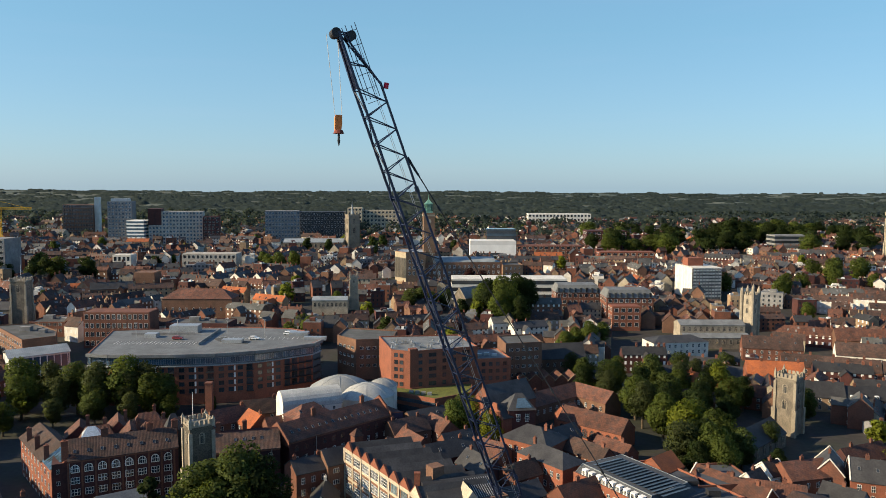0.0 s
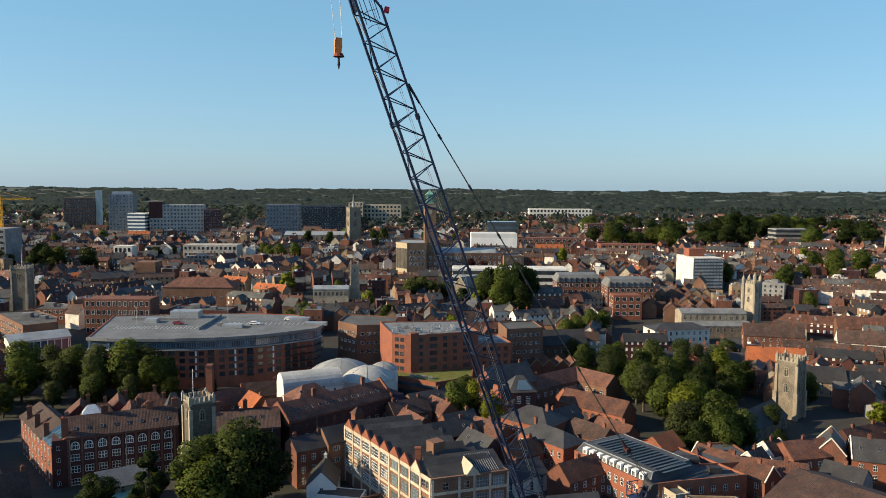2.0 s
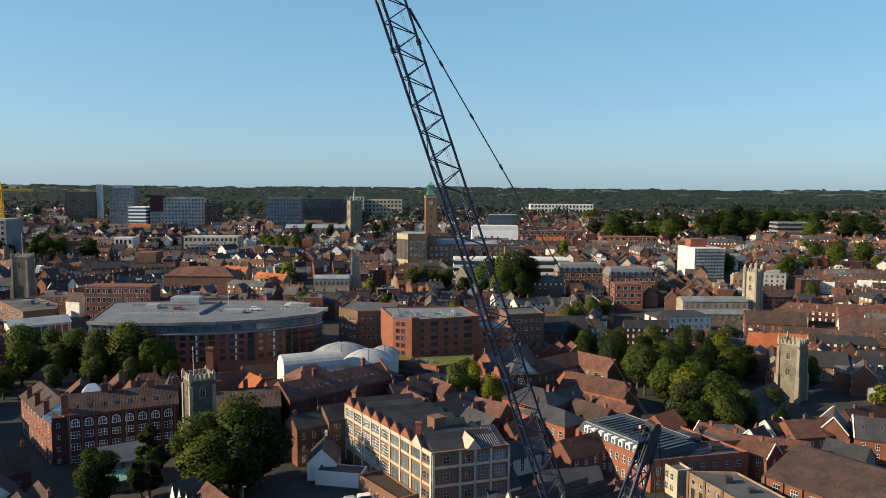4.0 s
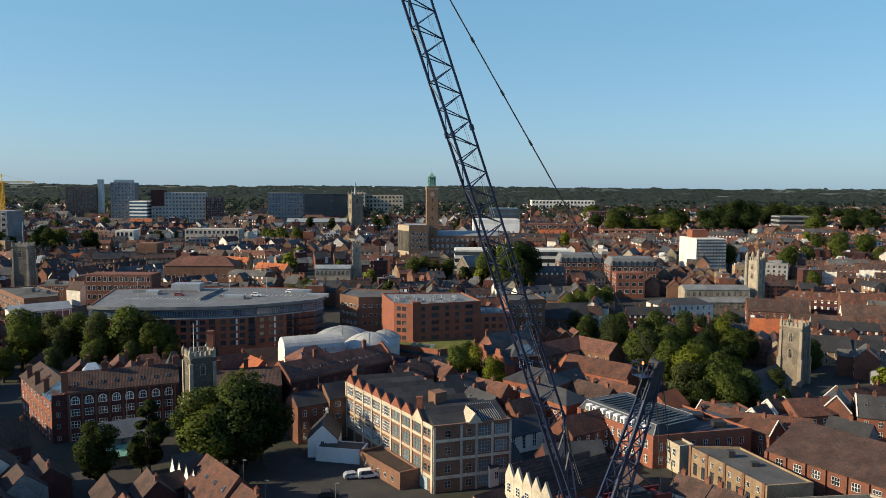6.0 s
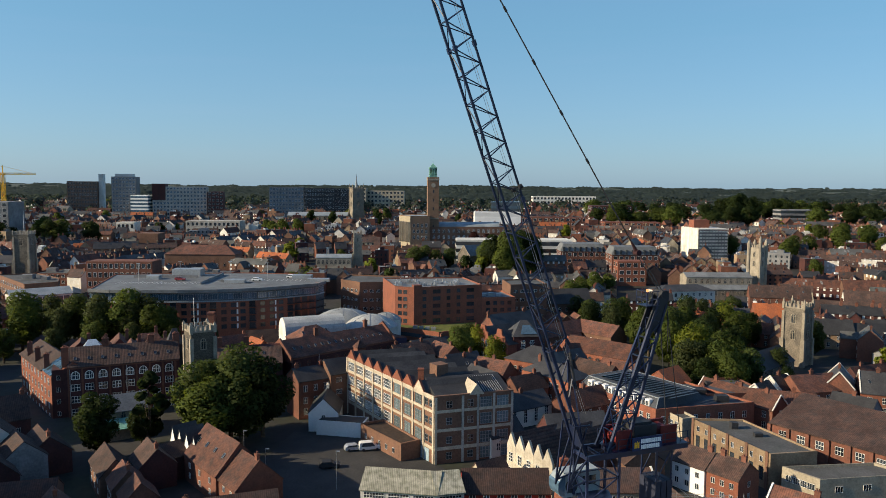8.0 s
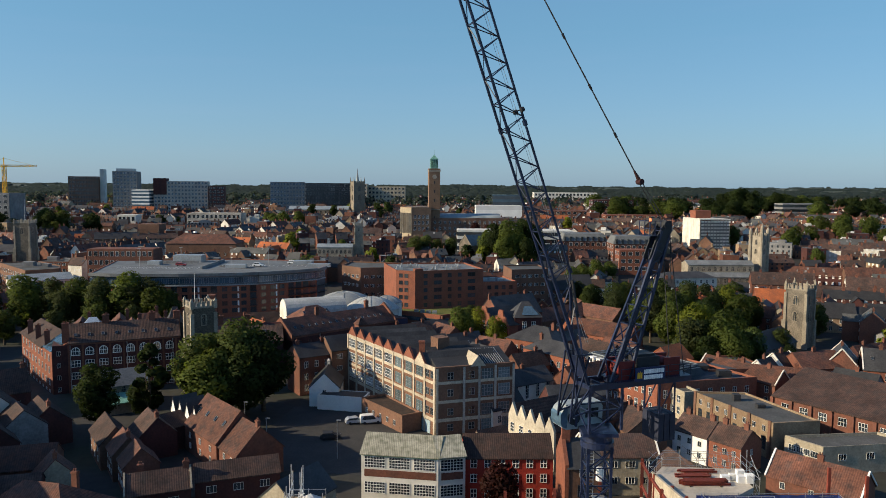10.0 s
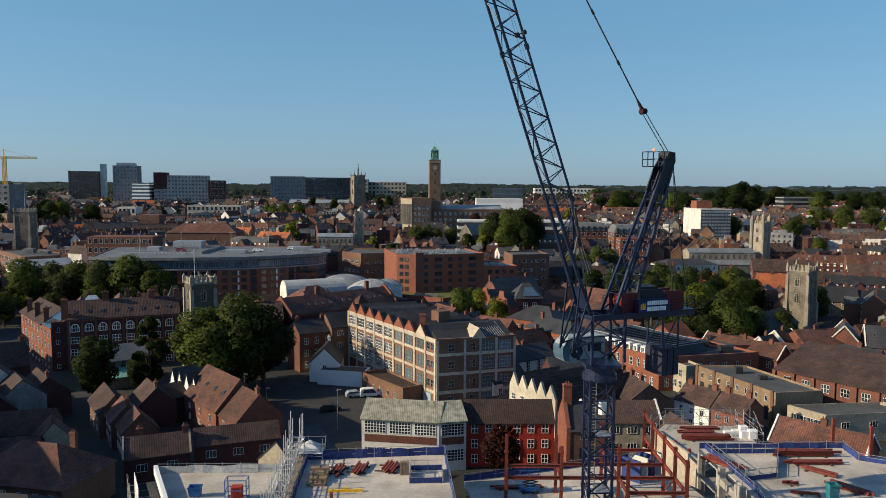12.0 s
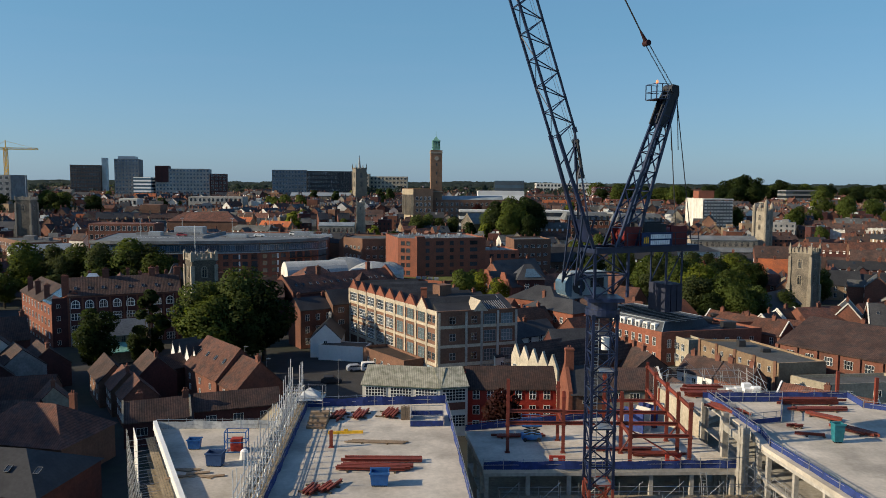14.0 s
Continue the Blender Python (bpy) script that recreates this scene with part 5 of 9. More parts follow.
for k in range(22):
    s.box(-2 + 1.9 * k, -1.88 + 1.9 * k, 6, 11, 17.0, 17.03)
    s.box(-40 + 1.5 * k, -39.88 + 1.5 * k, -4, 1, 17.0, 17.03)
part("parking_line", s, WHITE, apt, kind="stuff")
for x, y in ((-20, 12), (0, 14), (16, 12), (-34, 4)):
    part("lamp_post", Shape().rod((x, y, 17), (x, y, 24), 0.09, n=5).box(x - 0.7, x + 0.7, y - 0.12, y + 0.12, 23.9, 24.1), ALU, apt)

# hotel block in orange brick
HOT = [(-16.6, 271), (-9.4, 268), (16, 277.5), (9.5, 300), (-23, 296)]
hotel, hr = flat_building("hotel_block", "orange-red brick block with square windows and flat roof", HOT, 20.2, BRICK_WARM, GREY_ROOF, z=0)
W_HOT = window_mesh(1.5, 1.5, 1, 1, DARK, 0.12)
W_HOT2 = window_mesh(3.0, 1.5, 2, 1, DARK, 0.12)
for z in (8.0, 10.8, 13.5, 16.2, 18.8):
    facade(hotel, hr[0], hr[1], [z], [2.0, 4.2], W_HOT)
    facade(hotel, hr[1], hr[2], [z], [4.0, 13.5, 17.5], W_HOT)
    facade(hotel, hr[1], hr[2], [z], [8.8, 22.3], W_HOT2)
part("corner_tower", Shape().prism([along(hr[1], hr[2], -0.08, 0.08), along(hr[1], hr[2], 3.0, 0.08), along(hr[1], hr[2], 3.0, -2.6), along(hr[1], hr[2], -0.08, -2.6)], 7, 21.4), BRICK_WARM, hotel)
rnd = random.Random(5)
for k in range(26):
    x, y = rnd.uniform(-12, 12), rnd.uniform(-9, 3)
    part("roof_unit", Shape().box(x - 0.7, x + 0.7, y - 0.5, y + 0.5, 20.1, 20.8 + rnd.random() * 0.8).rod((x, y, 20.8), (x, y, 21.8), 0.3, n=8), ALU, hotel)
POD = [(-17.5, 264.5), (-0.2, 253.4), (13, 262), (14, 275.5), (-9.3, 267.4), (-16.6, 270.4)]
podium, pr = flat_building("hotel_podium", "low orange brick podium with ribbon windows and grass roof", POD, 6.6, BRICK_WARM, mat("roof_grass", (0.16, 0.17, 0.04), tint=(0.10, 0.12, 0.04), coarse_scale=0.3), z=0)
part("ribbon_window", band(pr[0], pr[1], 4.2, 5.5, 0.06), GLASS, podium)
part("glazed_front", band(along(pr[0], pr[1], 4), along(pr[0], pr[1], 14), 0.3, 2.8, 0.06), GLASS, podium)
roof_bits(podium, [(-6 + 2.2 * k, -3 - 0.9 * k, 1.6, 1.2, 1.0) for k in range(4)], 6.6)
ANX = [(16, 277.5), (29, 280), (25, 297), (10, 296)]
annex, anr = flat_building("hotel_annex", "lower orange brick wing with flat roof", ANX, 15.2, BRICK_WARM, GREY_ROOF, z=0)
edge_windows(annex, anr, 0, (8.0, 10.8, 13.5), 4, W_HOT)
roof_bits(annex, [(-3, -3, 2, 1.5, 1.0), (0, -2, 2, 1.5, 1.2), (3, -3, 2, 1.5, 0.9)], 15.2)

# brown brick offices behind
BRO = [(-42, 311), (-33, 301.5), (-18, 304), (-17, 322), (-40, 328)]
bro, br = flat_building("office_block", "brown brick office block with ribbon windows", BRO, 16.2, BRICK_BROWN, FELT, z=1.4)
for z in (5.6, 9.2, 12.9):
    edge_windows(bro, br, 0, (z,), 4, W_WIDE)
    edge_windows(bro, br, 1, (z,), 5, W_WIDE)
BR2 = [(28, 290), (43, 294), (41, 310), (26, 306)]
bro2, b2 = flat_building("office_block", "brown brick office block with flat roof", BR2, 17.5, BRICK_BROWN, FELT, z=1.0)
edge_windows(bro2, b2, 0, (5, 8.4, 11.8, 15.2), 5, W_WIDE)

# theatre with white vaulted roofs
SHELL = mat("white_membrane", (0.42, 0.42, 0.40), tint=(0.35, 0.36, 0.35), coarse=0.1, rough=0.5)


def vault(name, label, x, y, rx, ry, z0, z1, zb, material):
    th = root(name, label, "dome", pose(x, y, 0, 0, 0, 20))
    n, m = 28, 6
    s = Shape()
    for j in range(m + 1):
        q = 1 - j / (m + 0.02)
        for i in range(n):
            t = 2 * math.pi * i / n
            s.v.append((rx * q * math.cos(t), ry * q * math.sin(t), z0 + (z1 - z0) * (1 - q * q)))
    s.f = [(j * n + i, j * n + (i + 1) % n, (j + 1) * n + (i + 1) % n, (j + 1) * n + i) for j in range(m) for i in range(n)]
    dome = part("dome_shell", s, material, th)
    for p in dome.data.polygons:
        p.use_smooth = True
    part("drum", Shape().prism([(rx * 0.97 * math.cos(t), ry * 0.97 * math.sin(t)) for t in np.linspace(0, 2 * math.pi, n + 1)[:-1]], zb, z0 + 0.02), RENDER_W, th)
    rb = Shape()
    for i in range(0, n, 4):
        t = 2 * math.pi * i / n
        for j in range(m):
            a, b = 1 - j / m, 1 - (j + 1) / m
            rb.beam((rx * a * math.cos(t), ry * a * math.sin(t), z0 + (z1 - z0) * (1 - a * a) + 0.03), (rx * b * math.cos(t), ry * b * math.sin(t), z0 + (z1 - z0) * (1 - b * b) + 0.03), 0.12)
    part("dome_rib", rb, SHELL, th)
    return th


vault("theatre_dome", "large pale grey ribbed dome on a round hall", -33.4, 254, 10.6, 9, 11.6, 15.2, 0, mat("grey_membrane", (0.30, 0.31, 0.30), tint=(0.25, 0.26, 0.26), rough=0.5))
vault("theatre_dome", "pale grey ribbed dome beside a larger one", -23.6, 247.5, 9.8, 8.0, 10.4, 14.4, 0, SHELL)
vault("theatre_dome", "small pale dome beside the larger ones", -19.0, 258.0, 5.5, 4.5, 10.8, 13.2, 0, SHELL)
bar = root("vaulted_hall", "white hall with a low barrel roof", "hall", pose(-41.2, 235.4, 3.6, 0, 0, 24))
ringz = [(-5.2 * math.cos(math.pi * k / 12), 7.4 + 4.6 * math.sin(math.pi * k / 12)) for k in range(13)]
part("wall", Shape().extrude_x([(5.2, -4.5), (-5.2, -4.5)] + ringz, -9.6, 9.6), RENDER_W, bar)
part("roof", Shape().extrude_x([(y, z + 0.25) for y, z in ringz] + [(y, z + 0.01) for y, z in reversed(ringz)], -9.5, 9.9), SHELL, bar)
facade(bar, (-9.6, -5.2), (9.6, -5.2), [6.4], [12.5, 16.5], W_SMALL)
chim = root("brick_chimney", "tall square red brick chimney stack", "chimney", pose(-76.5, 245, 0))
part("shaft", Shape().box(-1.1, 1.1, -1.1, 1.1, 0, 15.2), BRICK, chim)
part("cap", Shape().box(-1.3, 1.3, -1.3, 1.3, 14.4, 14.9), BRICK_DARK, chim)

keep((-165, -35, 225, 338))
for k, (x, y, r, w, rf) in enumerate(((-68, 236, 40, 12, TILE_RED), (-58, 232, -50, 9, TILE_ORANGE), (-60, 246, 20, 12, TILE_BROWN), (-78, 228, 33, 11, TILE_BROWN), (-70, 222, -57, 10, SLATE), (-49, 228, 33, 10, TILE_RED))):
    house(x, y, r, w, 8, 5.2, 9.0, BRICK if k % 2 else BRICK_BROWN, rf, f"brick house with {NAMES[rf.name]} behind the long range", chimneys=((w / 2 - 1, 0),), rows=(1.8, 3.8), spots=3, z=0)
# school with stepped gables and a slate turret
house(23.5, 245, 33, 18, 11, 10, 15.5, BRICK, SLATE, "dark red brick school with slate roof and shaped gables", chimneys=((-9, 0), (6, 0)), rows=(3, 6.5), spots=6, z=0, name="school", category="school")
sch = root("school_wing", "red brick school wing with shaped gables and tall windows", "school", pose(20.5, 233.5, 0, 0, 0, -57))
for k in range(2):
    x = -4.4 + 8.6 * k
    part("wall", Shape().extrude_y([(x - 3.8, -1), (x + 3.8, -1), (x + 3.8, 9), (x + 3.0, 9.6), (x + 2.6, 11.2), (x + 1.5, 11.6), (x + 1.0, 13.4), (x - 1.0, 13.4), (x - 1.5, 11.6), (x - 2.6, 11.2), (x - 3.0, 9.6), (x - 3.8, 9)], -5, -4.5), BRICK_WARM, sch)
    part("body", Shape().extrude_y([(x - 3.7, -1), (x + 3.7, -1), (x + 3.7, 9), (x, 12.4), (x - 3.7, 9)], -4.5, 8), BRICK, sch)
    part("roof", Shape().extrude_y([(x - 4.0, 8.9), (x, 12.55), (x + 4.0, 8.9), (x + 4.0, 9.1), (x, 12.8), (x - 4.0, 9.1)], -4.4, 8), SLATE, sch)
    facade(sch, (x - 3.8, -5), (x + 3.8, -5), [3.5, 7.6], [1.7, 3.8, 5.9], window_mesh(1.1, 2.6, 2, 3, WHITE, 0.1))
tur = root("school_turret", "dark brick turret with steep slate roof and glazed slope", "turret", pose(26.6, 231.0, 0, 0, 0, 8))
part("wall", Shape().box(-4.2, 4.2, -4.2, 4.2, -1, 11.2), BRICK_DARK, tur)
part("roof", Shape().hip(-4.7, 4.7, -4.7, 4.7, 11.2, 15.6, 3.6), SLATE, tur)
part("roof_glazing", Shape().add([(-2.0, -4.2, 11.95), (3.4, -4.2, 11.95), (1.6, -1.7, 14.35), (-0.8, -1.7, 14.35)], [(0, 1, 2, 3)]), GLASS_B, tur)
facade(tur, (-4.2, -4.2), (4.2, -4.2), [8.7], [3.0, 5.9], window_mesh(1.3, 2.4, 2, 3, WHITE, 0.14))
facade(tur, (-4.2, 4.2), (-4.2, -4.2), [8.7, 4.5], [2.5, 5.5], W_SASH)

# brick ranges with orange-brown roofs east of the school
house(51.6, 231.6, -42, 23, 9, 5.4, 9.2, BRICK_WARM, TILE_RED, "long brick hall with dark arches and red tiled roof", chimneys=(), rows=(2.9,), spots=8, win=arch_mesh(2.0, 3.2, BRICK_WARM, 0.12), z=0)
house(44.6, 241.4, 31, 5.4, 8.4, 4.8, 9.0, BRICK_WARM, TILE_RED, "sunlit brick gable at the end of the arched hall", chimneys=(), rows=(3.0,), ends=1, win=W_SMALL, z=0)
house(41.2, 258.6, 39.5, 27, 9, 5.8, 9.3, BRICK_BROWN, TILE_RED, "long low brick range with red tiled roof", chimneys=((-8, 0),), rows=(3.6,), spots=8, z=0.2)
house(57.2, 260.6, -50, 17, 9, 5.8, 9.3, BRICK_BROWN, TILE_RED, "brick range with red tiled roof round a yard", chimneys=(), rows=(3.6,), spots=5, z=0.2)
for k in range(6):
    th = house(34 + 5.2 * k, 291, 96, 9, 5.4, 4.4, 6.8, BRICK, TILE_RED, "small red tiled gable in a row with pale coping", chimneys=(), z=0.4, verge=BRICK_BUFF, group="row of small gables")
house(50, 314, 8, 28, 11, 7.5, 13, BRICK_BROWN, SLATE, "long hall with dark slate roof", chimneys=(), rows=(5,), spots=9, z=1)

# lit brick houses below the school
house(29, 211, -40, 16, 12, 8, 11.6, BRICK_WARM, SLATE, "red brick building with hipped slate roof", hip=True, rows=(2.2, 5.6), spots=7, chimneys=((4, 0),), z=0)
house(31.5, 196, -52, 17, 9, 7.6, 10.4, BRICK_WARM, SLATE, "red brick building with hipped slate roof and white sash windows", hip=True, rows=(2.2, 5.4), spots=7, chimneys=((-6, 0),), z=0)
house(20, 178, 33, 14, 8, 4.4, 7.2, RENDER_W, SLATE, "white cottage with dark slate roof", rows=(1.8, 3.4), spots=4, z=0)
house(35, 176, 33, 13, 8, 5.5, 9.0, BRICK, TILE_RED, "brick house with red tiled roof", rows=(1.8, 4.2), spots=4, z=0)

# roofs packed in behind the factory and below the podium
for x, y, r, w, d, e, t, wall, roof, ch in ((3.5, 203, 30, 15, 8, 6.4, 9.8, BRICK_DARK, SLATE, ((4, 0),)), (-6.5, 211, -58, 12, 7, 6.0, 9.4, BRICK, TILE_RED, ((-4, 0),)), (6.5, 214, 32, 11, 7, 5.6, 8.8, BRICK, SLATE, ((3, 0),)),
                                            (-9.0, 224, 33, 13, 8, 6.0, 9.6, BRICK_BROWN, TILE_BROWN, ((-5, 0), (4, 0))), (1.5, 228, -57, 11, 7, 5.4, 8.6, BRICK, TILE_RED, ((3.6, 0),)), (-3.5, 241, 33, 14, 8, 4.6, 7.4, BRICK_BROWN, SLATE, ((5, 0),)),
                                            (15.5, 206.5, -40, 11, 7, 5.6, 8.8, BRICK_BROWN, TILE_RED, ((0, 0),)), (12.0, 193.5, -57, 12, 8, 6.0, 9.4, BRICK_DARK, SLATE, ((-4, 0),)), (22.5, 190.0, 33, 10, 7, 5.4, 8.6, BRICK, TILE_BROWN, ((3, 0),)),
                                            (-13.5, 236, -57, 10, 7, 5.0, 8.0, BRICK_DARK, TILE_BROWN, ()), (44.0, 205.0, -52, 14, 7, 5.4, 8.6, BRICK, TILE_BROWN, ((5, 0),)), (38.5, 220.5, 38, 12, 7, 5.0, 8.2, BRICK_BROWN, SLATE, ((-4, 0),)),
                                            (52.0, 208.5, -50, 12, 7, 5.0, 8.0, BRICK, TILE_RED, ((3, 0),))):
    house(x, y, r, w, d, e, t, wall, roof, f"{NAMES[wall.name]} house with {NAMES[roof.name]} packed behind the factory", chimneys=ch, rows=(1.8, 4.2), spots=max(2, int(w / 3)), win=W_SMALL, z=0, ends=1, skylights=2 if roof is SLATE else 0)
hut = root("roof_hut", "square brick roof hut with red tiled cap", "roof hut", pose(-13.0, 199.0, 5.0, 0, 0, 33))
part("body", Shape().box(-2.0, 2.0, -1.6, 1.6, -6, 5.0), BRICK_DARK, hut)
part("cap", Shape().hip(-2.4, 2.4, -2.0, 2.0, 5.0, 7.2, 1.9), TILE_RED, hut)

# long brick block with dormers and a solar roof
DOR = [(35.8, 185.4), (49.0, 163.4), (56.5, 165.4), (74, 169.5), (60, 195)]
dor, dr = flat_building("apartment_block", "long red brick apartment block with dormers and flat dark roof", DOR, 7.8, BRICK_WARM, mat("dark_blue_roof", (0.07, 0.078, 0.09), rough=0.8), z=-0.6)
W_FR = window_mesh(1.0, 1.9, 2, 2, WHITE, 0.12)
LD = math.hypot(dr[1][0] - dr[0][0], dr[1][1] - dr[0][1])
facade(dor, dr[0], dr[1], [5.9, 2.4], evenly(LD, 11), W_FR)
edge_windows(dor, dr, 1, (5.6, 2.4), 3, W_FR)
edge_windows(dor, dr, 2, (5.6, 2.4), 5, W_SASH)
s = Shape()
i4 = [along(dr[0], dr[1], 0.2, -0.2), along(dr[0], dr[1], LD - 0.2, -0.2), along(dr[0], dr[1], LD - 1.4, -18), along(dr[0], dr[1], 0.4, -18)]
o4 = [along(dr[0], dr[1], 1.0, -2.4), along(dr[0], dr[1], LD - 1.4, -2.4), along(dr[0], dr[1], LD - 2.4, -16), along(dr[0], dr[1], 1.4, -16)]
s.v = [(*p, 7.8) for p in i4] + [(*p, 10.2) for p in o4]
s.f = [(0, 1, 5, 4), (1, 2, 6, 5), (2, 3, 7, 6), (3, 0, 4, 7), (4, 5, 6, 7)]
part("mansard", s, bpy.data.materials["dark_blue_roof"], dor)
s = Shape()
for p, q in zip(o4, o4[1:] + o4[:1]):
    s.beam((*p, 10.2), (*q, 10.2), 0.16, 0.2)
s.beam((*i4[1], 7.9), (*o4[1], 10.3), 0.18, 0.2).beam((*i4[0], 7.9), (*o4[0], 10.3), 0.18, 0.2)
part("roof_edge", s, LEAD, dor)
for sp in evenly(LD, 9, 2.0):
    p, q = along(dr[0], dr[1], sp - 0.7, -0.6), along(dr[0], dr[1], sp + 0.7, -0.6)
    d1 = part("dormer", Shape().prism([p, q, along(q, p, 0, 2.2), along(p, q, 0, -2.2)], 7.9, 9.75), WHITE, dor)
    mx, my = along(dr[0], dr[1], sp, -0.58)
    part("window", W_SMALL, None, dor, "", pose(mx, my, 8.85, 0, 0, math.degrees(math.atan2(dr[1][1] - dr[0][1], dr[1][0] - dr[0][0]))))
PV = mat("solar_panel", (0.045, 0.06, 0.085), rough=0.3, spec=0.8, per=0.3)
for k in range(16):
    a = along(dr[0], dr[1], 3 + 1.5 * k, -4)
    b = along(dr[0], dr[1], 3 + 1.5 * k, -13.5)
    c = along(dr[0], dr[1], 4 + 1.5 * k, -13.5)
    d = along(dr[0], dr[1], 4 + 1.5 * k, -4)
    part("solar_panel", Shape().add([(*a, 10.3), (*b, 10.3), (*c, 10.5), (*d, 10.5), (*a, 10.24), (*b, 10.24), (*c, 10.44), (*d, 10.44)], [(3, 2, 1, 0), (4, 5, 6, 7), (0, 1, 5, 4), (2, 3, 7, 6), (1, 2, 6, 5), (3, 0, 4, 7)]), PV, dor)
roof_bits(dor, [(8, 3, 5, 3, 1.2), (12, -4, 3, 2, 1.5), (2, 8, 2, 2, 1.2)], 7.8, DARK)
house(60, 190, 40, 9, 8, 7.4, 10.6, BRICK_WARM, TILE_ORANGE, "brick house with orange tiled gable roof", chimneys=(), z=0, rows=(6,), spots=2)
B2 = [(65, 176), (81, 178), (79, 192), (69, 191)]
blk, bkr = flat_building("apartment_block", "dark red brick block with grey flat roof", B2, 7.6, BRICK, bpy.data.materials["dark_blue_roof"], z=-0.4)
edge_windows(blk, bkr, 0, (5.4, 2.4), 4, W_SASH)
roof_bits(blk, [(-4, 2, 2, 1.5, 0.9), (2, -2, 1.2, 1.2, 0.7)], 7.6, DARK)
house(84, 178, -20, 16, 8, 5.0, 8.0, BRICK, TILE_RED, "long brick range with red tiled roof", chimneys=((-10, 0), (3, 0)), z=0)

# terrace with a white half and an orange half
for x, y, w, wall, lab in ((50.1, 138.9, 7.4, WHITE, "white rendered terraced house with brown tiled roof"), (54.7, 133.4, 6.4, BRICK_WARM, "orange brick terraced house with brown tiled roof")):
    house(x, y, -52.5, w, 7, 5.0, 7.5, wall, TILE_BROWN, lab, chimneys=((-w / 2 + 1.2, 0), (w / 2 - 1, 0)), rows=(3.6, 1.4), spots=3, win=W_SMALL, z=0.2, ends=1)
house(61.5, 116.0, -45, 14, 8, 4.4, 7.6, BRICK, TILE_RED, "brick house with red pantiled roof behind the site", chimneys=((0, 0),), rows=(3.4,), spots=3, win=W_SMALL, z=0.2, verge=WHITE)
house(37.5, 141, -79, 13, 8, 6.0, 9.0, BRICK_BROWN, TILE_BROWN, "dark brick terraced house with row of chimneys", chimneys=((-5, 0), (-1, 0), (3, 0)), z=0.2)
house(28, 150, 12, 13, 9, 7, 11, BRICK_DARK, SLATE, "dark gabled brick house behind the crane", chimneys=(), z=0)

# brown brick hall with tall windows, flat roof
BH = [(55.5, 158.5), (63.2, 136.8), (73, 138.5), (66.5, 158)]
bh, bhr = flat_building("workshop", "brown brick workshop with tall windows and dark flat roof", BH, 6.9, BRICK_BUFF, FELT, z=0, parapet=0.4)
LB = math.hypot(bhr[1][0] - bhr[0][0], bhr[1][1] - bhr[0][1])
facade(bh, bhr[0], bhr[1], [2.8], evenly(LB, 8), window_mesh(1.1, 2.6, 2, 4, DARK, 0.1))
facade(bh, bhr[0], bhr[1], [5.6], evenly(LB, 8), W_SMALL)
for sp in np.arange(0.6, LB, 5.4):
    part("pier", band(along(bhr[0], bhr[1], sp - 0.35), along(bhr[0], bhr[1], sp + 0.35), 0, 7.5, 0.2), BRICK_BROWN, bh)
roof_bits(bh, [(-2, 5, 1.4, 1.4, 1.4), (1, 0, 1.6, 1.2, 0.8)], 6.9, DARK)
CB = [(51.5, 167), (54.0, 160), (57.5, 161), (55.5, 168)]
cb, cr = flat_building("outbuilding", "cream brick outbuilding with flat roof", CB, 6.2, RENDER_C, FELT, z=0)
edge_windows(cb, cr, 0, (4.6, 2.0), 3, W_SASH)
CC = [(65, 135.8), (69, 129.5), (88, 132.5), (84, 138)]
cc, ccr = flat_building("outbuilding", "cream and brown brick outbuilding with pale flat roof", CC, 4.8, RENDER_C, FELT, z=0)
edge_windows(cc, ccr, 0, (3.4,), 4, W_WIDE)
edge_windows(cc, ccr, 1, (3.2,), 3, W_WIDE)

# great hall with a broad tiled roof
hall = root("great_hall", "large brick hall under a broad brown tiled roof", "hall", pose(90.8, 153.0, 0, 0, 0, -55))
part("wall", Shape().extrude_x([(-13, -1), (13, -1), (13, 6.9), (0, 11.2), (-13, 6.9)], -14, 20), BRICK, hall)
part("roof", Shape().gable(-14, 20, -13, 13, 6.9, 11.2, 0.25, 0.4), TILE_BROWN, hall)
facade(hall, (-14, -13), (20, -13), [5.0], evenly(34, 8), window_mesh(1.7, 1.7, 3, 2, WHITE, 0.08))
for sp in np.arange(-14, 20.1, 4.25):
    part("pier", Shape().box(sp - 0.35, sp + 0.35, -13.4, -12.95, 0, 6.7), BRICK, hall)

# gabled white workshop with saw-tooth front
CREAM_W = mat("weathered_cream", (0.5, 0.45, 0.36), tint=(0.38, 0.34, 0.27), coarse=0.15)
saw = root("gabled_workshop", "workshop with five white pointed gables and brown tiled roofs", "workshop", pose(13.4, 142.0, 0, 0, 0, -57.5))
for k in range(5):
    x = 2.7 * k
    part("gable_wall", Shape().extrude_y([(x, -1), (x + 2.66, -1), (x + 2.66, 7.3), (x + 1.2, 9.9), (x, 7.3)], 0, 0.5), CREAM_W, saw)
    part("body", Shape().extrude_y([(x + 0.02, -1), (x + 2.64, -1), (x + 2.64, 7.2), (x + 1.2, 9.4), (x + 0.02, 7.2)], 0.5, 21), BRICK, saw)
    part("roof", Shape().extrude_y([(x - 0.1, 7.1), (x + 1.2, 9.45), (x + 2.75, 7.1), (x + 2.75, 7.3), (x + 1.2, 9.65), (x - 0.1, 7.3)], 0.5, 21), TILE_BROWN, saw)
    facade(saw, (x, 0), (x + 2.66, 0), [5.0, 2.0], [1.3], window_mesh(1.1, 1.8, 2, 3, WHITE, 0.1))
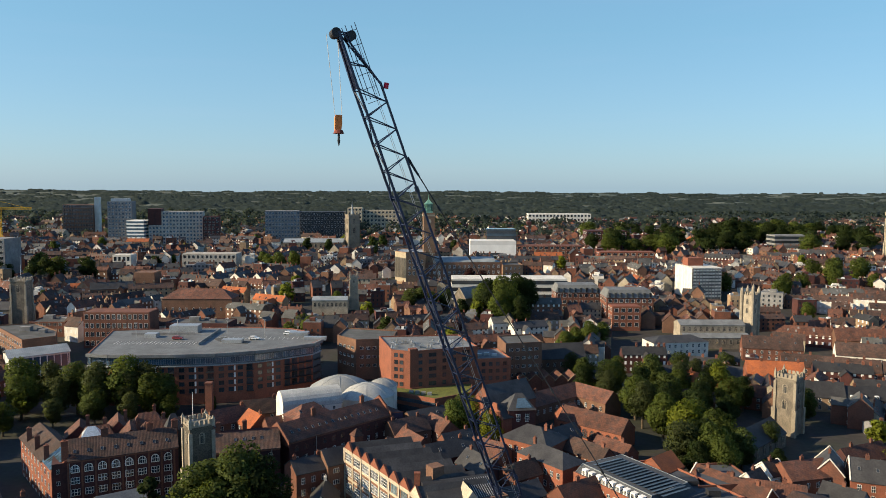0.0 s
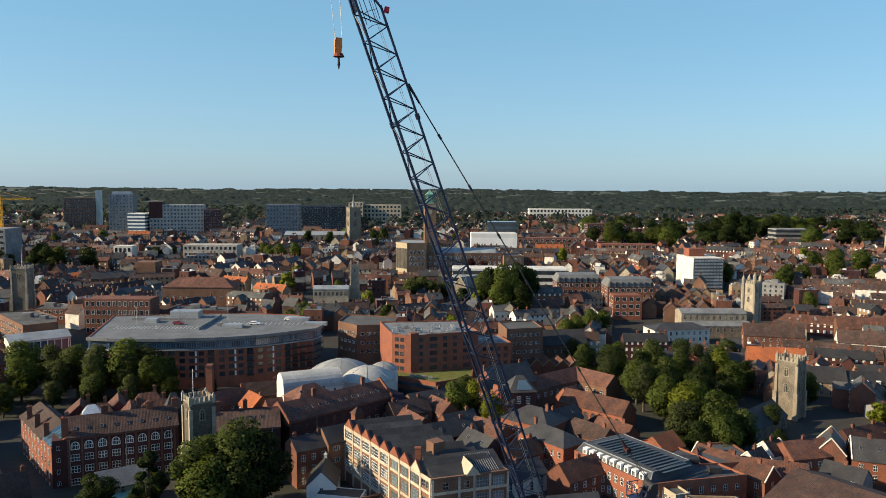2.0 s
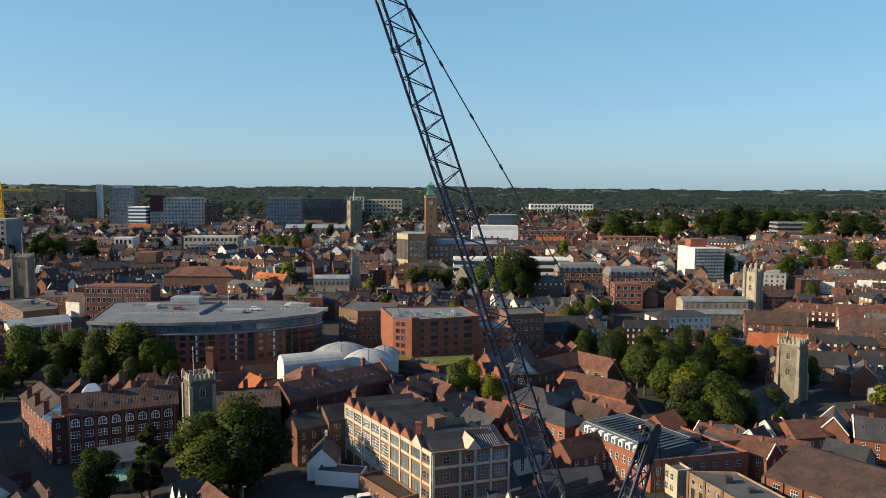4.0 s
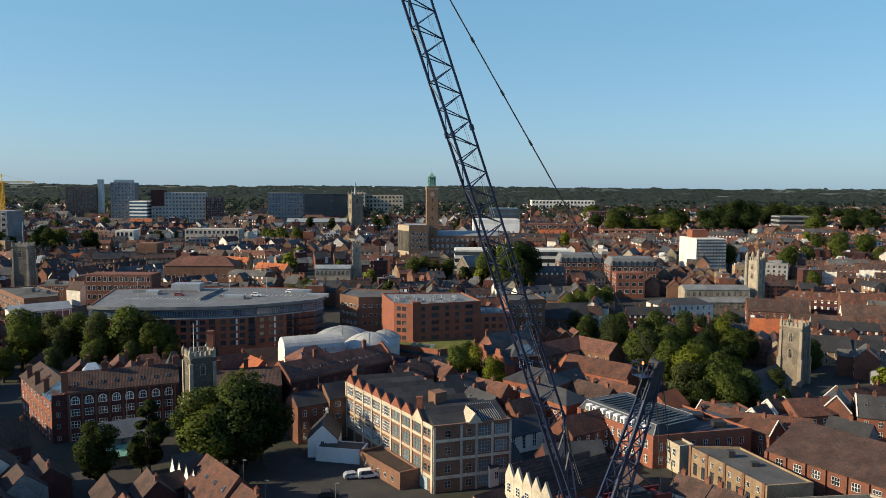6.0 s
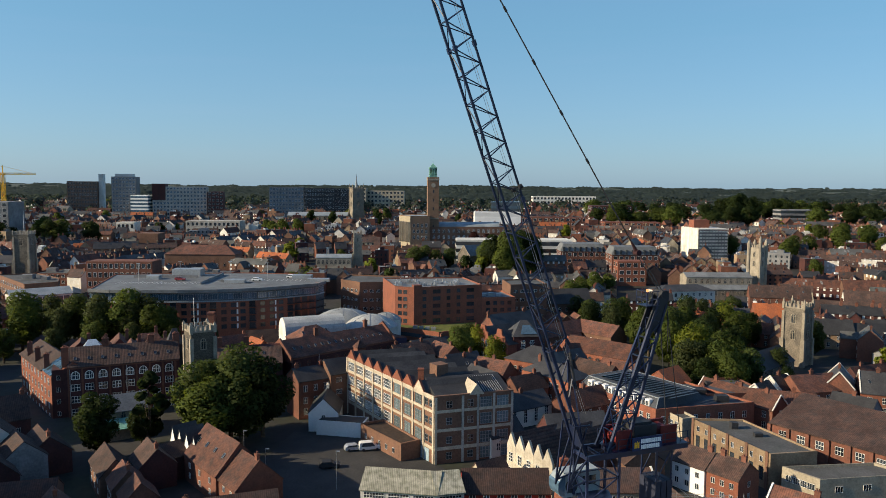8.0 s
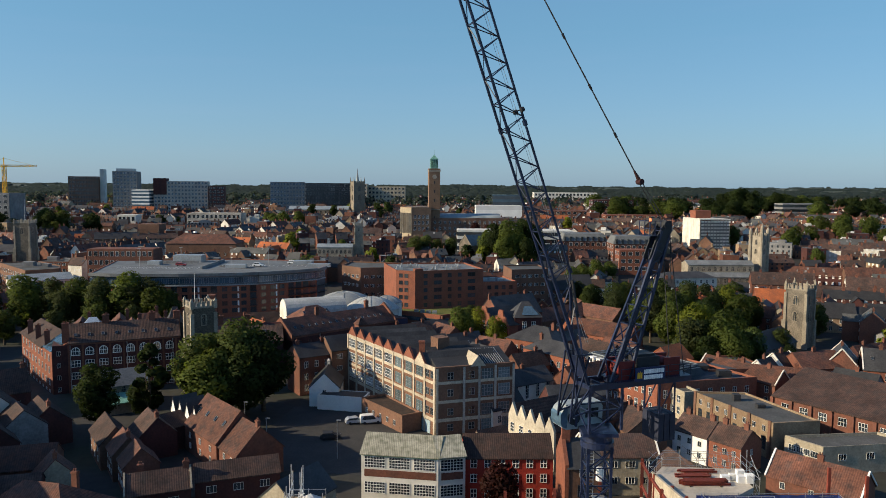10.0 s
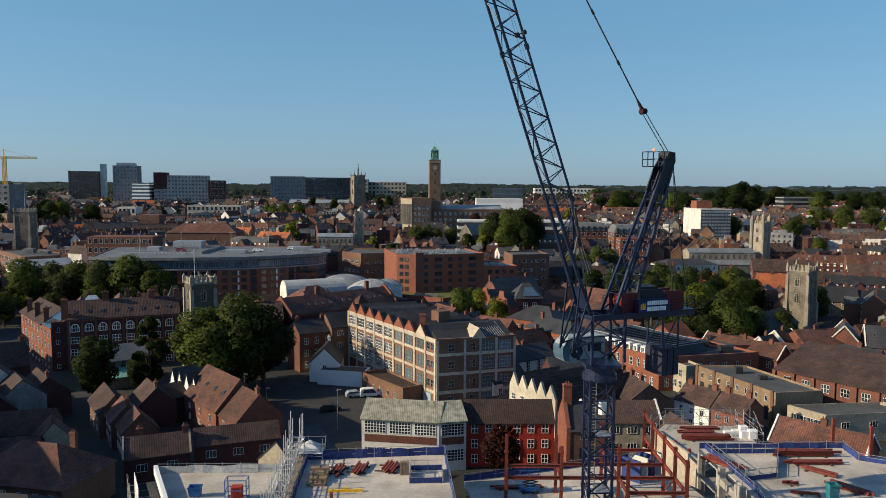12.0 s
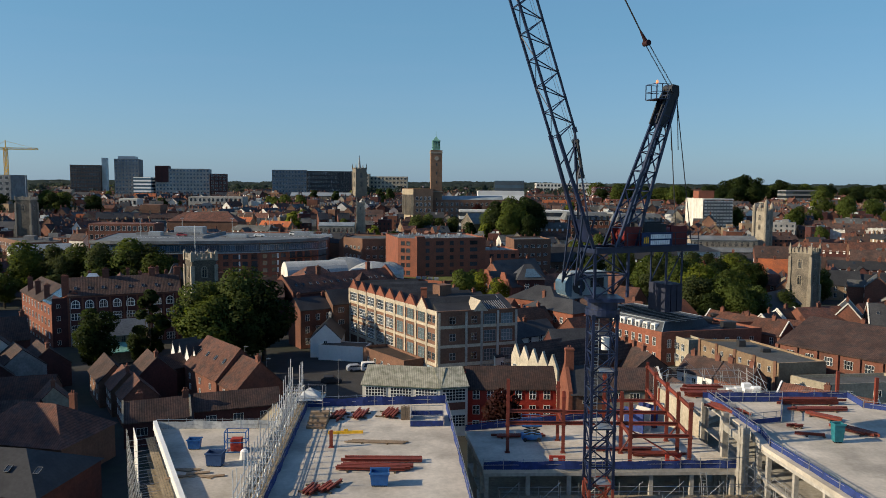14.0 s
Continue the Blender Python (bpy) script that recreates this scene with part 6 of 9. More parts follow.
house(9.5, 134.5, 33, 6.5, 5.0, 3.6, 6.4, RENDER_C, TILE_BROWN, "small cream house with brown roof beside the workshop", chimneys=(), rows=(1.8,), spots=2, win=W_SMALL, z=0.4)
house(13, 158, 33, 9, 7, 4.4, 7.2, RENDER_W, SLATE, "white cottage with slate roof behind the factory", chimneys=((3, 0),), rows=(2.4,), spots=3, z=0)

# street front behind the site: showroom, red house, brick gable, yellow house
GREEN_F = mat("green_frame", (0.10, 0.20, 0.13), rough=0.5)
show = root("showroom", "white showroom with weathered ribbed roof and green-framed windows", "shop", pose(-12.9, 117.6, 0))
for (a, b), lab in ((((0, 0), (12.6, -2.0)), ""), (((12.6, -2.0), (17.0, -1.0)), "")):
    ln = math.hypot(b[0] - a[0], b[1] - a[1])
    p, q = along(a, b, 0, -6), along(b, a, 0, 6)
    part("wall", Shape().prism([a, b, q, p], -1, 8.3), RENDER_W, show)
    o0, o1 = along(a, b, -0.2, 0.35), along(b, a, -0.2, -0.35)
    r0, r1 = along(a, b, -0.2, -4.2), along(b, a, -0.2, 4.2)
    k0, k1 = along(a, b, -0.2, -6.2), along(b, a, -0.2, 6.2)
    part("roof", Shape().add([(*o0, 8.2), (*o1, 8.2), (*r1, 10.4), (*r0, 10.4), (*k1, 9.2), (*k0, 9.2), (*o0, 8.05), (*o1, 8.05)], [(0, 1, 2, 3), (3, 2, 4, 5), (6, 7, 1, 0), (0, 3, 5), (1, 4, 2)]), ASBESTOS, show)
    n = 3 if ln > 6 else 1
    part("brick_strip", band(along(a, b, 0.5), along(a, b, ln - 0.4), 4.4, 5.6, 0.05), BRICK, show)
    for sp in evenly(ln, n, 0.2):
        facade(show, a, b, [6.85, 2.6], [sp], window_mesh(ln / n - 0.8, 1.9, 7, 4, WHITE, 0.1))
    part("eaves_band", band(a, b, 7.95, 8.2, 0.3), GREEN_F, show)
house(11.2, 122, 1, 14.6, 8, 7.3, 10.0, RED_PAINT, TILE_BROWN, "bright red painted house with white sash windows", chimneys=(), rows=(6.4, 3.9, 1.4), spots=6, win=window_mesh(1.1, 1.5, 2, 2, WHITE, 0.14), z=0)
tall = root("brick_gable_house", "tall orange brick house with chimney and slate roof", "house", pose(21.9, 113.0, 0, 0, 0, 2))
part("wall", Shape().box(-2.6, 2.8, -3, 4, -1, 8.8), BRICK_BROWN, tall)
# left wall in more orange brick: the sun on it is put into the colour
part("gable_wall", Shape().extrude_x([(-3.1, -1), (4.1, -1), (4.1, 9.3), (0.6, 13.0), (-3.1, 9.3)], -2.9, -2.3), BRICK_WARM, tall)
part("roof", Shape().add([(-2.6, -3.3, 8.7), (2.9, -3.3, 8.7), (2.9, 0.6, 12.4), (-2.6, 0.6, 12.4), (2.9, 4.2, 8.8), (-2.6, 4.2, 8.8)], [(0, 1, 2, 3), (3, 2, 4, 5), (0, 3, 5), (1, 4, 2), (0, 5, 4, 1)]), SLATE, tall)
part("chimney", stack(-2.2, 0.4, 11, 15.2, 1.3, 0.9, 2), BRICK_WARM, tall)
facade(tall, (-2.6, -3), (2.8, -3), [8.0], [2.7], W_WIDE)
facade(tall, (-2.6, -3), (2.8, -3), [5.2, 2.0], [2.7], window_mesh(2.0, 1.9, 3, 2, DARK, 0.1))
part("skylight", W_SKY, None, tall, "", pose(0.6, -1.3, 10.75, -44, 0, 0))
house(30.4, 124.5, 1, 12.6, 8, 6.6, 9.2, RENDER_C, TILE_BROWN, "yellow rendered house with red-brown pantiled roof", chimneys=(), rows=(5.4, 2.6), spots=4, win=W_WIDE, z=0, verge=RENDER_W)
house(38, 112, -79, 10, 7, 6.5, 9.6, RENDER_C, TILE_BROWN, "cream house with tiled roof beside the site", chimneys=(), rows=(4.8,), spots=3, z=0)

# white house with black roof and its yard building
wh = house(-27.4, 174.8, -88, 10, 7, 4.4, 7.8, WHITE, SLATE, "white house with black slate roof", chimneys=((-4.4, 0),), chimney_mat=RENDER_W, rows=(1.6, 3.4), spots=4, ends=1, win=W_SMALL, z=0)
p = [(-28.5, 167.5), (-17.3, 165.2), (-16.5, 170.0), (-27.5, 172.2)]
yb, yr = flat_building("outbuilding", "low white outbuilding with dark roof beside the car park", p, 3.4, WHITE, SLATE, z=0, parapet=0.1)
house(-33, 184, 33, 9, 8, 9.5, 12, BRICK, SLATE, "tall dark brick house with slate roof", chimneys=((-3.4, 0), (3.2, 0)), rows=(7.6, 4.6, 1.8), spots=3, z=0)
house(-26, 187, 33, 8, 8, 10.5, 13.5, BRICK_BROWN, SLATE, "brick stair wing beside the factory", chimneys=(), rows=(9, 6, 3), spots=2, win=W_WIDE, z=0)

# old streets on the left
LANE = [(-41.5, 138.5, -50, 15, 9.5, 5.2, 10.3, BRICK, TILE_RED), (-35.0, 131.0, -50, 10, 9, 4.8, 9.2, BRICK, TILE_RED),
        (-62.2, 136.2, -56, 11, 5.6, 4.6, 7.5, BRICK_BROWN, TILE_BROWN), (-56.2, 129.0, -58, 6.4, 5.6, 4.6, 7.5, BRICK_BROWN, TILE_RED), (-51.7, 123.3, -58, 5.8, 5.8, 4.6, 7.5, BRICK, TILE_RED),
        (-55.5, 139.5, -56, 8, 7, 4.5, 7.8, BRICK_DARK, TILE_BROWN), (-70.0, 119.0, 16, 12.5, 8, 5.8, 8.5, BRICK, TILE_RED), (-61.8, 115.2, -58, 5, 6, 5.4, 8.5, RENDER_C, TILE_RED),
        (-81.5, 140.0, -50, 9, 8, 5.6, 9.0, RENDER_G, TILE_BROWN), (-84.0, 133.0, -50, 14, 9, 5, 9.6, BRICK_DARK, TILE_BROWN),
        (-90.0, 146.0, -52, 12, 9, 6, 10.5, RENDER_W, TILE_BROWN), (-78, 104, -50, 12, 9, 5, 9.2, BRICK_DARK, TILE_BROWN), (-104, 152, -52, 16, 9, 6.5, 11, BRICK, TILE_BROWN),
        (-117, 160, -52, 14, 9, 6.5, 11, BRICK_BROWN, TILE_RED), (-72, 96, -52, 12, 9, 5, 9, BRICK, TILE_BROWN),
        (-98.5, 160, 38, 13, 9, 6, 10.5, BRICK_DARK, TILE_BROWN), (-110, 172, -52, 16, 9, 7, 11, BRICK_DARK, SLATE), (-124, 184, -52, 16, 9, 7, 11, BRICK_DARK, TILE_BROWN), (-134, 200, -52, 16, 10, 7, 12, BRICK_DARK, TILE_BROWN),
        (-80, 146, -50, 10, 8, 4.6, 8, BRICK_DARK, TILE_BROWN)]
for k, (x, y, r, w, d, e, t, wall, roof) in enumerate(LANE):
    house(x, y, r, w, d, e, t, wall, roof, f"old {NAMES.get(wall.name, 'dark brick')} house with {NAMES[roof.name]} in a lane", chimneys=((w / 2 - 0.8, 0),) if k % 2 else (),
          rows=(1.6, 3.6), spots=3, win=W_SMALL, z=0, skylights=4 if k == 0 else 0, ends=1 if k % 3 == 0 else 0)
house(-66.5, 109.0, 16, 11, 7.5, 4.4, 7.4, BRICK_DARK, TILE_BROWN, "dark brick house with small dormers in a lane", chimneys=(), rows=(1.6, 3.4), spots=4, win=W_SMALL, z=0, dorm=2)
house(-57.2, 103.0, -12, 16, 11, 5.0, 9.2, BRICK_BROWN, TILE_RED, "broad hipped house with brown tiled roof in a lane", chimneys=((4, 2),), rows=(1.6, 3.6), spots=6, win=W_SMALL, z=0, hip=True)
house(-53.5, 87.0, -8, 19, 12, 5.4, 8.6, BRICK_DARK, SLATE, "dark slate roofed house with white rooflights in a lane", chimneys=(), rows=(1.6, 4.2), spots=6, win=W_SMALL, z=0, skylights=5, hip=True)
for k in range(4):
    house(-52.6 + 2.1 * k, 149.0 - 2.0 * k, 46, 5, 2.2, 5.8, 8.6, WHITE, SLATE, "narrow white pointed gable in a row", chimneys=(), z=0, group="row of white gables")
house(-53.5, 143.5, 46, 8, 7, 4.6, 6.6, BRICK_DARK, TILE_BROWN, "brick house beside the white gables", chimneys=(), z=0, rows=(2.6,), spots=2, win=W_SMALL)
house(-44.9, 114.2, 22, 9.6, 6, 4.0, 6.4, BRICK_DARK, TILE_BROWN, "low dark range with tiled roof and painted gable end", chimneys=((-2.5, 1), (4.3, 0)), rows=(2.4,), spots=2, win=W_WIDE, z=0, verge=RENDER_C)
house(-33.8, 119.6, 20, 13.4, 5.6, 4.3, 6.3, BRICK_DARK, TILE_BROWN, "long low dark brick range with tiled roof beside the site", chimneys=(), rows=(2.8,), spots=3, win=W_WIDE, z=0)
house(-21, 106, 60, 9, 7, 6.5, 9.6, RENDER_C, SLATE, "cream gabled house beside the scaffold", chimneys=(), rows=(4.5,), spots=2, ends=1, win=W_SMALL, z=0)

# unseen block added out of view on the left to throw shade on the lane
off, ofr = flat_building("office_block", "unseen concrete block added to shade the lane", [(-116, 62), (-88, 62), (-86, 122), (-112, 126)], 22, CONCRETE, FELT, z=0)
for i in (1, 2):
    edge_windows(off, ofr, i, (4, 8, 12, 16, 19.5), 6, W_WIDE)


# ---- landmarks farther off ----
church_tower("church_tower", "square flint church tower with pinnacles and stone window openings", 117.2, 238.5, 42, 6.6, 19.0, FLINT, 0.3, 1.9, trim=mat("pale_flint", (0.32, 0.275, 0.21), tint=(0.24, 0.205, 0.16)))
house(99, 222, 42, 22, 10, 4.4, 8.4, FLINT, SLATE, "dark church nave with slate roof below its tower", chimneys=(), name="church_nave", z=0, rows=(2.6,), spots=5, win=arch_mesh(1.6, 3, STONE, 0.15), category="church")
keep((80, 124, 210, 248))
big = church_tower("church_tower", "tall pale stone church tower with turrets above the roofs", 157.8, 365, 40, 5.8, 25.5, STONE, 2.8, 3.0)
for sx, sy, k in ((-1, -1, 31.5), (1, -1, 30.0), (1, 1, 29.5), (-1, 1, 29.5)):
    t = Shape().prism([(sx * 2.9 + 0.9 * math.cos(a), sy * 2.9 + 0.9 * math.sin(a)) for a in np.linspace(0, 6.283, 9)[:-1]], -2, k - 2.0)
    t.rod((sx * 2.9, sy * 2.9, k - 2.0), (sx * 2.9, sy * 2.9, k), 0.95, 0.05, 8)
    part("stair_turret", t, STONE, big)
nave = house(136, 361, 0, 32, 10, 9.8, 11.6, STONE, GREY_ROOF, "pale stone church nave with row of clerestory windows", chimneys=(), name="church_nave", z=4.5, rows=(7.9,), spots=11, win=arch_mesh(1.7, 2.6, STONE, 0.2), category="church")
house(136, 353.5, 0, 32, 6, 4.6, 6.4, FLINT, GREY_ROOF, "lower church aisle with lead roof", chimneys=(), name="church_aisle", z=4.5, rows=(2.8,), spots=9, win=arch_mesh(1.7, 2.6, STONE, 0.2), category="church")
house(111.5, 337.5, 10, 27, 12, 6.4, 8.8, RENDER_W, SLATE, "white building with hipped grey roof", hip=True, chimneys=(), rows=(2.0, 4.8), spots=9, z=4.4)
keep((86, 166, 322, 374))

# city hall with its clock tower
GY = 15.0
church_stone = mat("weathered_stone", (0.25, 0.21, 0.16), tint=(0.18, 0.155, 0.12))
tow = root("clock_tower", "tall buff brick clock tower with green copper lantern", "tower", pose(-5.1, 509, GY, 0, 0, 6))
TB = mat("tower_brick", (0.27, 0.16, 0.10), tint=(0.22, 0.135, 0.085), coarse=0.1)
part("shaft", Shape().box(-3.8, 3.8, -3.8, 3.8, -2, 47.0), TB, tow)
part("ledge", Shape().box(-4.1, 4.1, -4.1, 4.1, 20.3, 20.9).box(-4.05, 4.05, -4.05, 4.05, 46.4, 47.6), STONE, tow)
part("parapet", Shape().box(-3.9, 3.9, -3.9, 3.9, 47.6, 48.6), TB, tow)
lan = Shape().box(-2.6, 2.6, -2.6, 2.6, 48.6, 50.0)
for x in (-2.2, -0.75, 0.75, 2.2):
    for y in (-2.2, 2.2):
        lan.box(x - 0.3, x + 0.3, y - 0.3, y + 0.3, 50, 54.5).box(y - 0.3, y + 0.3, x - 0.3, x + 0.3, 50.002, 54.498)
lan.box(-1.5, 1.5, -1.5, 1.5, 50, 54.4).box(-2.7, 2.7, -2.7, 2.7, 54.5, 55.2).pyramid(-2.4, 2.4, -2.4, 2.4, 55.2, 58.2)
part("copper_lantern", lan, COPPER, tow, "green copper lantern")
part("finial", Shape().rod((0, 0, 58), (0, 0, 61.5), 0.14, 0.05, 6), COPPER, tow)
part("clock_face", Shape().rod((0, -3.84, 43), (0, -3.95, 43), 1.5, n=20), STONE, tow)
s = Shape()
for z in (8, 14, 26, 32, 38):
    s.box(-0.35, 0.35, -3.86, -3.7, z, z + 2)
part("slit_window", s, GLASS, tow)
ch_, cr_ = flat_building("city_hall", "long buff brick city hall with lit stone end and grey roof", [(-28, 506), (-20, 496), (-7, 498), (-7, 526), (-26, 526)], 22.0, TB, LEAD, z=GY, category="city hall")
for k in range(6):
    p = along(cr_[0], cr_[1], 1.2 + 2.1 * k, 0.5)
    part("column", Shape().box(p[0] - 0.5, p[0] + 0.5, p[1] - 0.5, p[1] + 0.5, 5, 18.5), STONE, ch_)
part("end_face", band(cr_[0], cr_[1], 2, 22.1, 0.15), mat("portland_stone", (0.42, 0.35, 0.25)), ch_)
edge_windows(ch_, cr_, 1, (8, 12, 16), 4, window_mesh(1.6, 2.4, 2, 3, WHITE, 0.14))
chw, cw = flat_building("city_hall_wing", "long low brown brick wing with curved grey roof", [(-6.9, 501), (46, 506), (44, 530), (-6.9, 527)], 14.5, BRICK_BROWN, LEAD, z=GY)
edge_windows(chw, cw, 0, (4, 8, 12), 15, window_mesh(1.5, 2.2, 2, 3, WHITE, 0.14))
roof = Shape()
for k in range(9):
    a0, a1 = math.pi * k / 9, math.pi * (k + 1) / 9
    roof.add([(-20, 2 - 9 * math.cos(a0), 14.6 + 3 * math.sin(a0)), (22, 2 - 9 * math.cos(a0), 14.6 + 3 * math.sin(a0)), (22, 2 - 9 * math.cos(a1), 14.6 + 3 * math.sin(a1)), (-20, 2 - 9 * math.cos(a1), 14.6 + 3 * math.sin(a1))], [(0, 1, 2, 3)])
part("vaulted_roof", roof, LEAD, chw)
E1 = [(46, 502), (60, 504), (58, 522), (44, 520)]
eb, er = flat_building("office_block", "plain buff brick block beside the city hall", E1, 13, TB, FELT, z=GY)
edge_windows(eb, er, 0, (4, 7.5, 11), 4, W_SASH)

# great parish church near the market
man = church_tower("church_tower", "ornate grey stone church tower with small spire", -79.5, 702, 25, 10.5, 37.5, church_stone, 17.0, 4.4, trim=church_stone)
part("spire", Shape().rod((0, 0, 37.5), (0, 0, 51), 1.6, 0.1, 8), LEAD, man)
house(-116, 704, 3, 56, 19, 12.0, 15.0, church_stone, LEAD, "long pale stone church nave with lead roof and tall windows", chimneys=(), name="church_nave", z=17, rows=(9.0, 4), spots=12, win=arch_mesh(2.4, 4, STONE, 0.2), category="church")
keep((-32, 64, 490, 532), (-148, -70, 688, 718))
for x, y, k in ((-118, 672, 15), (-98, 674, 14), (-58, 680, 16), (-50, 692, 16), (22, 488, 13), (30, 486, 12)):
    plant(SMALL[1] if x < 20 else COPPER_TREE[0], x, y, k)

# flint tower on the left
ft = church_tower("church_tower", "plain dark flint church tower", -219.2, 389, 3, 7.6, 24.5, FLINT, 6.8, 0.8, 1)
part("flagpole", Shape().rod((0, 0, 24), (0, 0, 37), 0.12, 0.06, 6), WHITE, ft)
house(-240, 391, 3, 32, 11, 9, 12.5, FLINT, SLATE, "flint church nave with slate roof and arched windows", chimneys=(), name="church_nave", z=6.8, rows=(5.5,), spots=7, win=arch_mesh(2.4, 3.4, STONE, 0.2), category="church")
keep((-258, -212, 380, 400))


def slab_block(name, label, x0, x1, y, depth, z, h, wall, floors, glass, cols=0, turn=0, base=None):
    """A plain block of offices with window strips on front and left side."""
    w = x1 - x0
    th = root(name, label, "building", pose((x0 + x1) / 2, y + depth / 2, z, 0, 0, turn))
    part("wall", Shape().box(-w / 2, w / 2, -depth / 2, depth / 2, -4, h).box(-w / 2 + 0.5, w / 2 - 0.5, -depth / 2 + 0.5, depth / 2 - 0.5, h, h + 0.12), wall, th)
    hh = h / floors
    for k in range(floors):
        zc = hh * (k + 0.5)
        if cols:
            m = window_mesh(w / cols * 0.6, hh * 0.55, 1, 1, WHITE, 0.12, glass=glass)
            facade(th, (-w / 2, -depth / 2), (w / 2, -depth / 2), [zc], evenly(w, cols, 0.3), m)
            nd = max(1, int(cols * depth / w))
            facade(th, (-w / 2, depth / 2), (-w / 2, -depth / 2), [zc], evenly(depth, nd, 0.3), m)
        else:
            part("window_strip", Shape().box(-w / 2 - 0.08, w / 2 + 0.08, -depth / 2 - 0.08, depth / 2 + 0.08, zc - hh * 0.27, zc + hh * 0.27), glass, th)
    keep((min(x0, x1) - 3, max(x0, x1) + 3, y - 3, y + depth + 3))
    return th


PALE = mat("pale_cladding", (0.55, 0.54, 0.50))
a = slab_block("office_block", "dark office slab with brick end wall", -424, -392, 841, 20, 22, 38, BRICK_BROWN, 9, GLASS, cols=11, turn=12)
part("end_wall", Shape().box(-16.3, -15.9, -10.2, 10.2, -4, 38.4), BRICK_BUFF, a)
part("stair_tower", Shape().box(16.3, 21, -6, 6, -4, 46.5), PALE, a, "white stair tower")
b = slab_block("office_tower", "tall grey patterned office tower", -346, -322, 776, 24, 21, 44, RENDER_G, 12, GLASS_B, cols=7, turn=12)
part("roof_plant", Shape().box(-9, 8, -8, 8, 44, 47), ALU, b)
slab_block("office_block", "white and blue banded office block", -318, -300, 760, 20, 21, 25, WHITE, 7, GLASS_B)
c = slab_block("office_block", "long blue-grey glazed office block", -300, -246, 770, 20, 21, 34, CONCRETE, 9, GLASS_B, cols=16, turn=12)
part("stair_core", Shape().box(-27, -14, -10.3, 8, 20, 37), BRICK_DARK, c)
slab_block("office_block", "brown brick office block with dark windows", -244, -228, 770, 20, 21, 29, BRICK_DARK, 8, GLASS, cols=4, turn=12)
slab_block("office_block", "long grey glazed office range", -187, -150, 800, 24, 22, 33, RENDER_G, 8, GLASS_B, cols=11, turn=12)
slab_block("office_block", "long dark glazed office range", -150, -100, 806, 24, 22, 32, DARK, 7, GLASS, cols=14, turn=12)
slab_block("office_block", "cream office block with rows of windows", -117, -98, 978, 20, 24, 30, RENDER_C, 6, GLASS, cols=4)
slab_block("office_block", "cream office block with rows of dark windows", -98, -48, 985, 20, 24, 26.5, RENDER_C, 5, GLASS, cols=10)
slab_block("brick_block", "plain brown brick block among low roofs", -191, -178, 465, 12, 13, 13.5, BRICK_BROWN, 1, BRICK_BROWN)
slab_block("brick_block", "long red brick range with white windows", -168.5, -137, 350, 12, 3.8, 17.0, BRICK, 4, GLASS, cols=12)
slab_block("office_block", "grey concrete offices with dark windows", -193, -152, 560, 16, 16, 14, CONCRETE, 3, GLASS, cols=12)
slab_block("white_building", "white rendered building among dark roofs", -250, -236, 570, 12, 16, 12, RENDER_W, 2, GLASS, cols=4)
slab_block("shop_building", "low building with long white roof edge", 10, 82, 455, 20, 11.5, 13.0, PALE, 3, GLASS)
slab_block("modern_block", "plain white modern block in the town", 30, 70, 640, 20, 19, 16, WHITE, 1, WHITE)
slab_block("modern_block", "blue glazed block behind a white one", 46, 72, 662, 16, 19, 25, GLASS_B, 5, GLASS)
slab_block("hospital", "long white building with many windows below the woods", 138, 232, 1100, 20, 25, 18, RENDER_W, 3, GLASS, cols=18)
slab_block("office_block", "long dark glazed office with pale floor edges", 324, 358, 700, 18, 20, 17, RENDER_G, 4, GLASS)
slab_block("office_block", "grey concrete block with rows of windows", -318, -292, 500, 20, 15, 30, RENDER_G, 8, GLASS, cols=6)
slab_block("brick_building", "long brown brick building with chimneys", 70, 128, 640, 14, 19, 12, BRICK, 3, GLASS, cols=12)
slab_block("brick_building", "dark red brick works", 150, 190, 730, 20, 20, 19, BRICK_DARK, 4, GLASS, cols=8)
slab_block("brick_building", "plum brick offices with white trim", 134, 180, 600, 14, 18, 11, BRICK_WARM, 3, GLASS, cols=9)
# orange roofed long building
house(-131, 409, 0, 38.5, 15, 10.6, 15.4, BRICK_BROWN, TILE_RED, "broad building under a long orange-red tiled roof", hip=True, chimneys=(), z=9.0, rows=(5,), spots=10)
keep((-154, -108, 396, 424))
# mansarded brick offices
for x0, x1, y in ((70, 96, 425), (95, 121, 405)):
    th = slab_block("office_block", "brick offices with grey sheet mansard and tall dark windows", x0, x1, y, 16, 9.5, 11, BRICK, 3, GLASS, cols=8)
    w = x1 - x0
    part("mansard", Shape().add([(-w / 2 - 0.3, -8.3, 11), (w / 2 + 0.3, -8.3, 11), (w / 2 + 0.3, 8.3, 11), (-w / 2 - 0.3, 8.3, 11), (-w / 2 + 1.6, -6.4, 15.3), (w / 2 - 1.6, -6.4, 15.3), (w / 2 - 1.6, 6.4, 15.3), (-w / 2 + 1.6, 6.4, 15.3)],
                                [(0, 1, 5, 4), (1, 2, 6, 5), (2, 3, 7, 6), (3, 0, 4, 7), (4, 5, 6, 7)]), GREY_ROOF, th)
    for k in range(8):
        x = -w / 2 + w * (k + 0.5) / 8
        part("dormer", Shape().box(x - 0.5, x + 0.5, -8.5, -6.5, 11.2, 13.6), GLASS, th)
geo = slab_block("brick_house", "orange brick house with three rows of white windows", 93, 108, 383, 10, 7.5, 11.5, BRICK_WARM, 3, GLASS, cols=4)
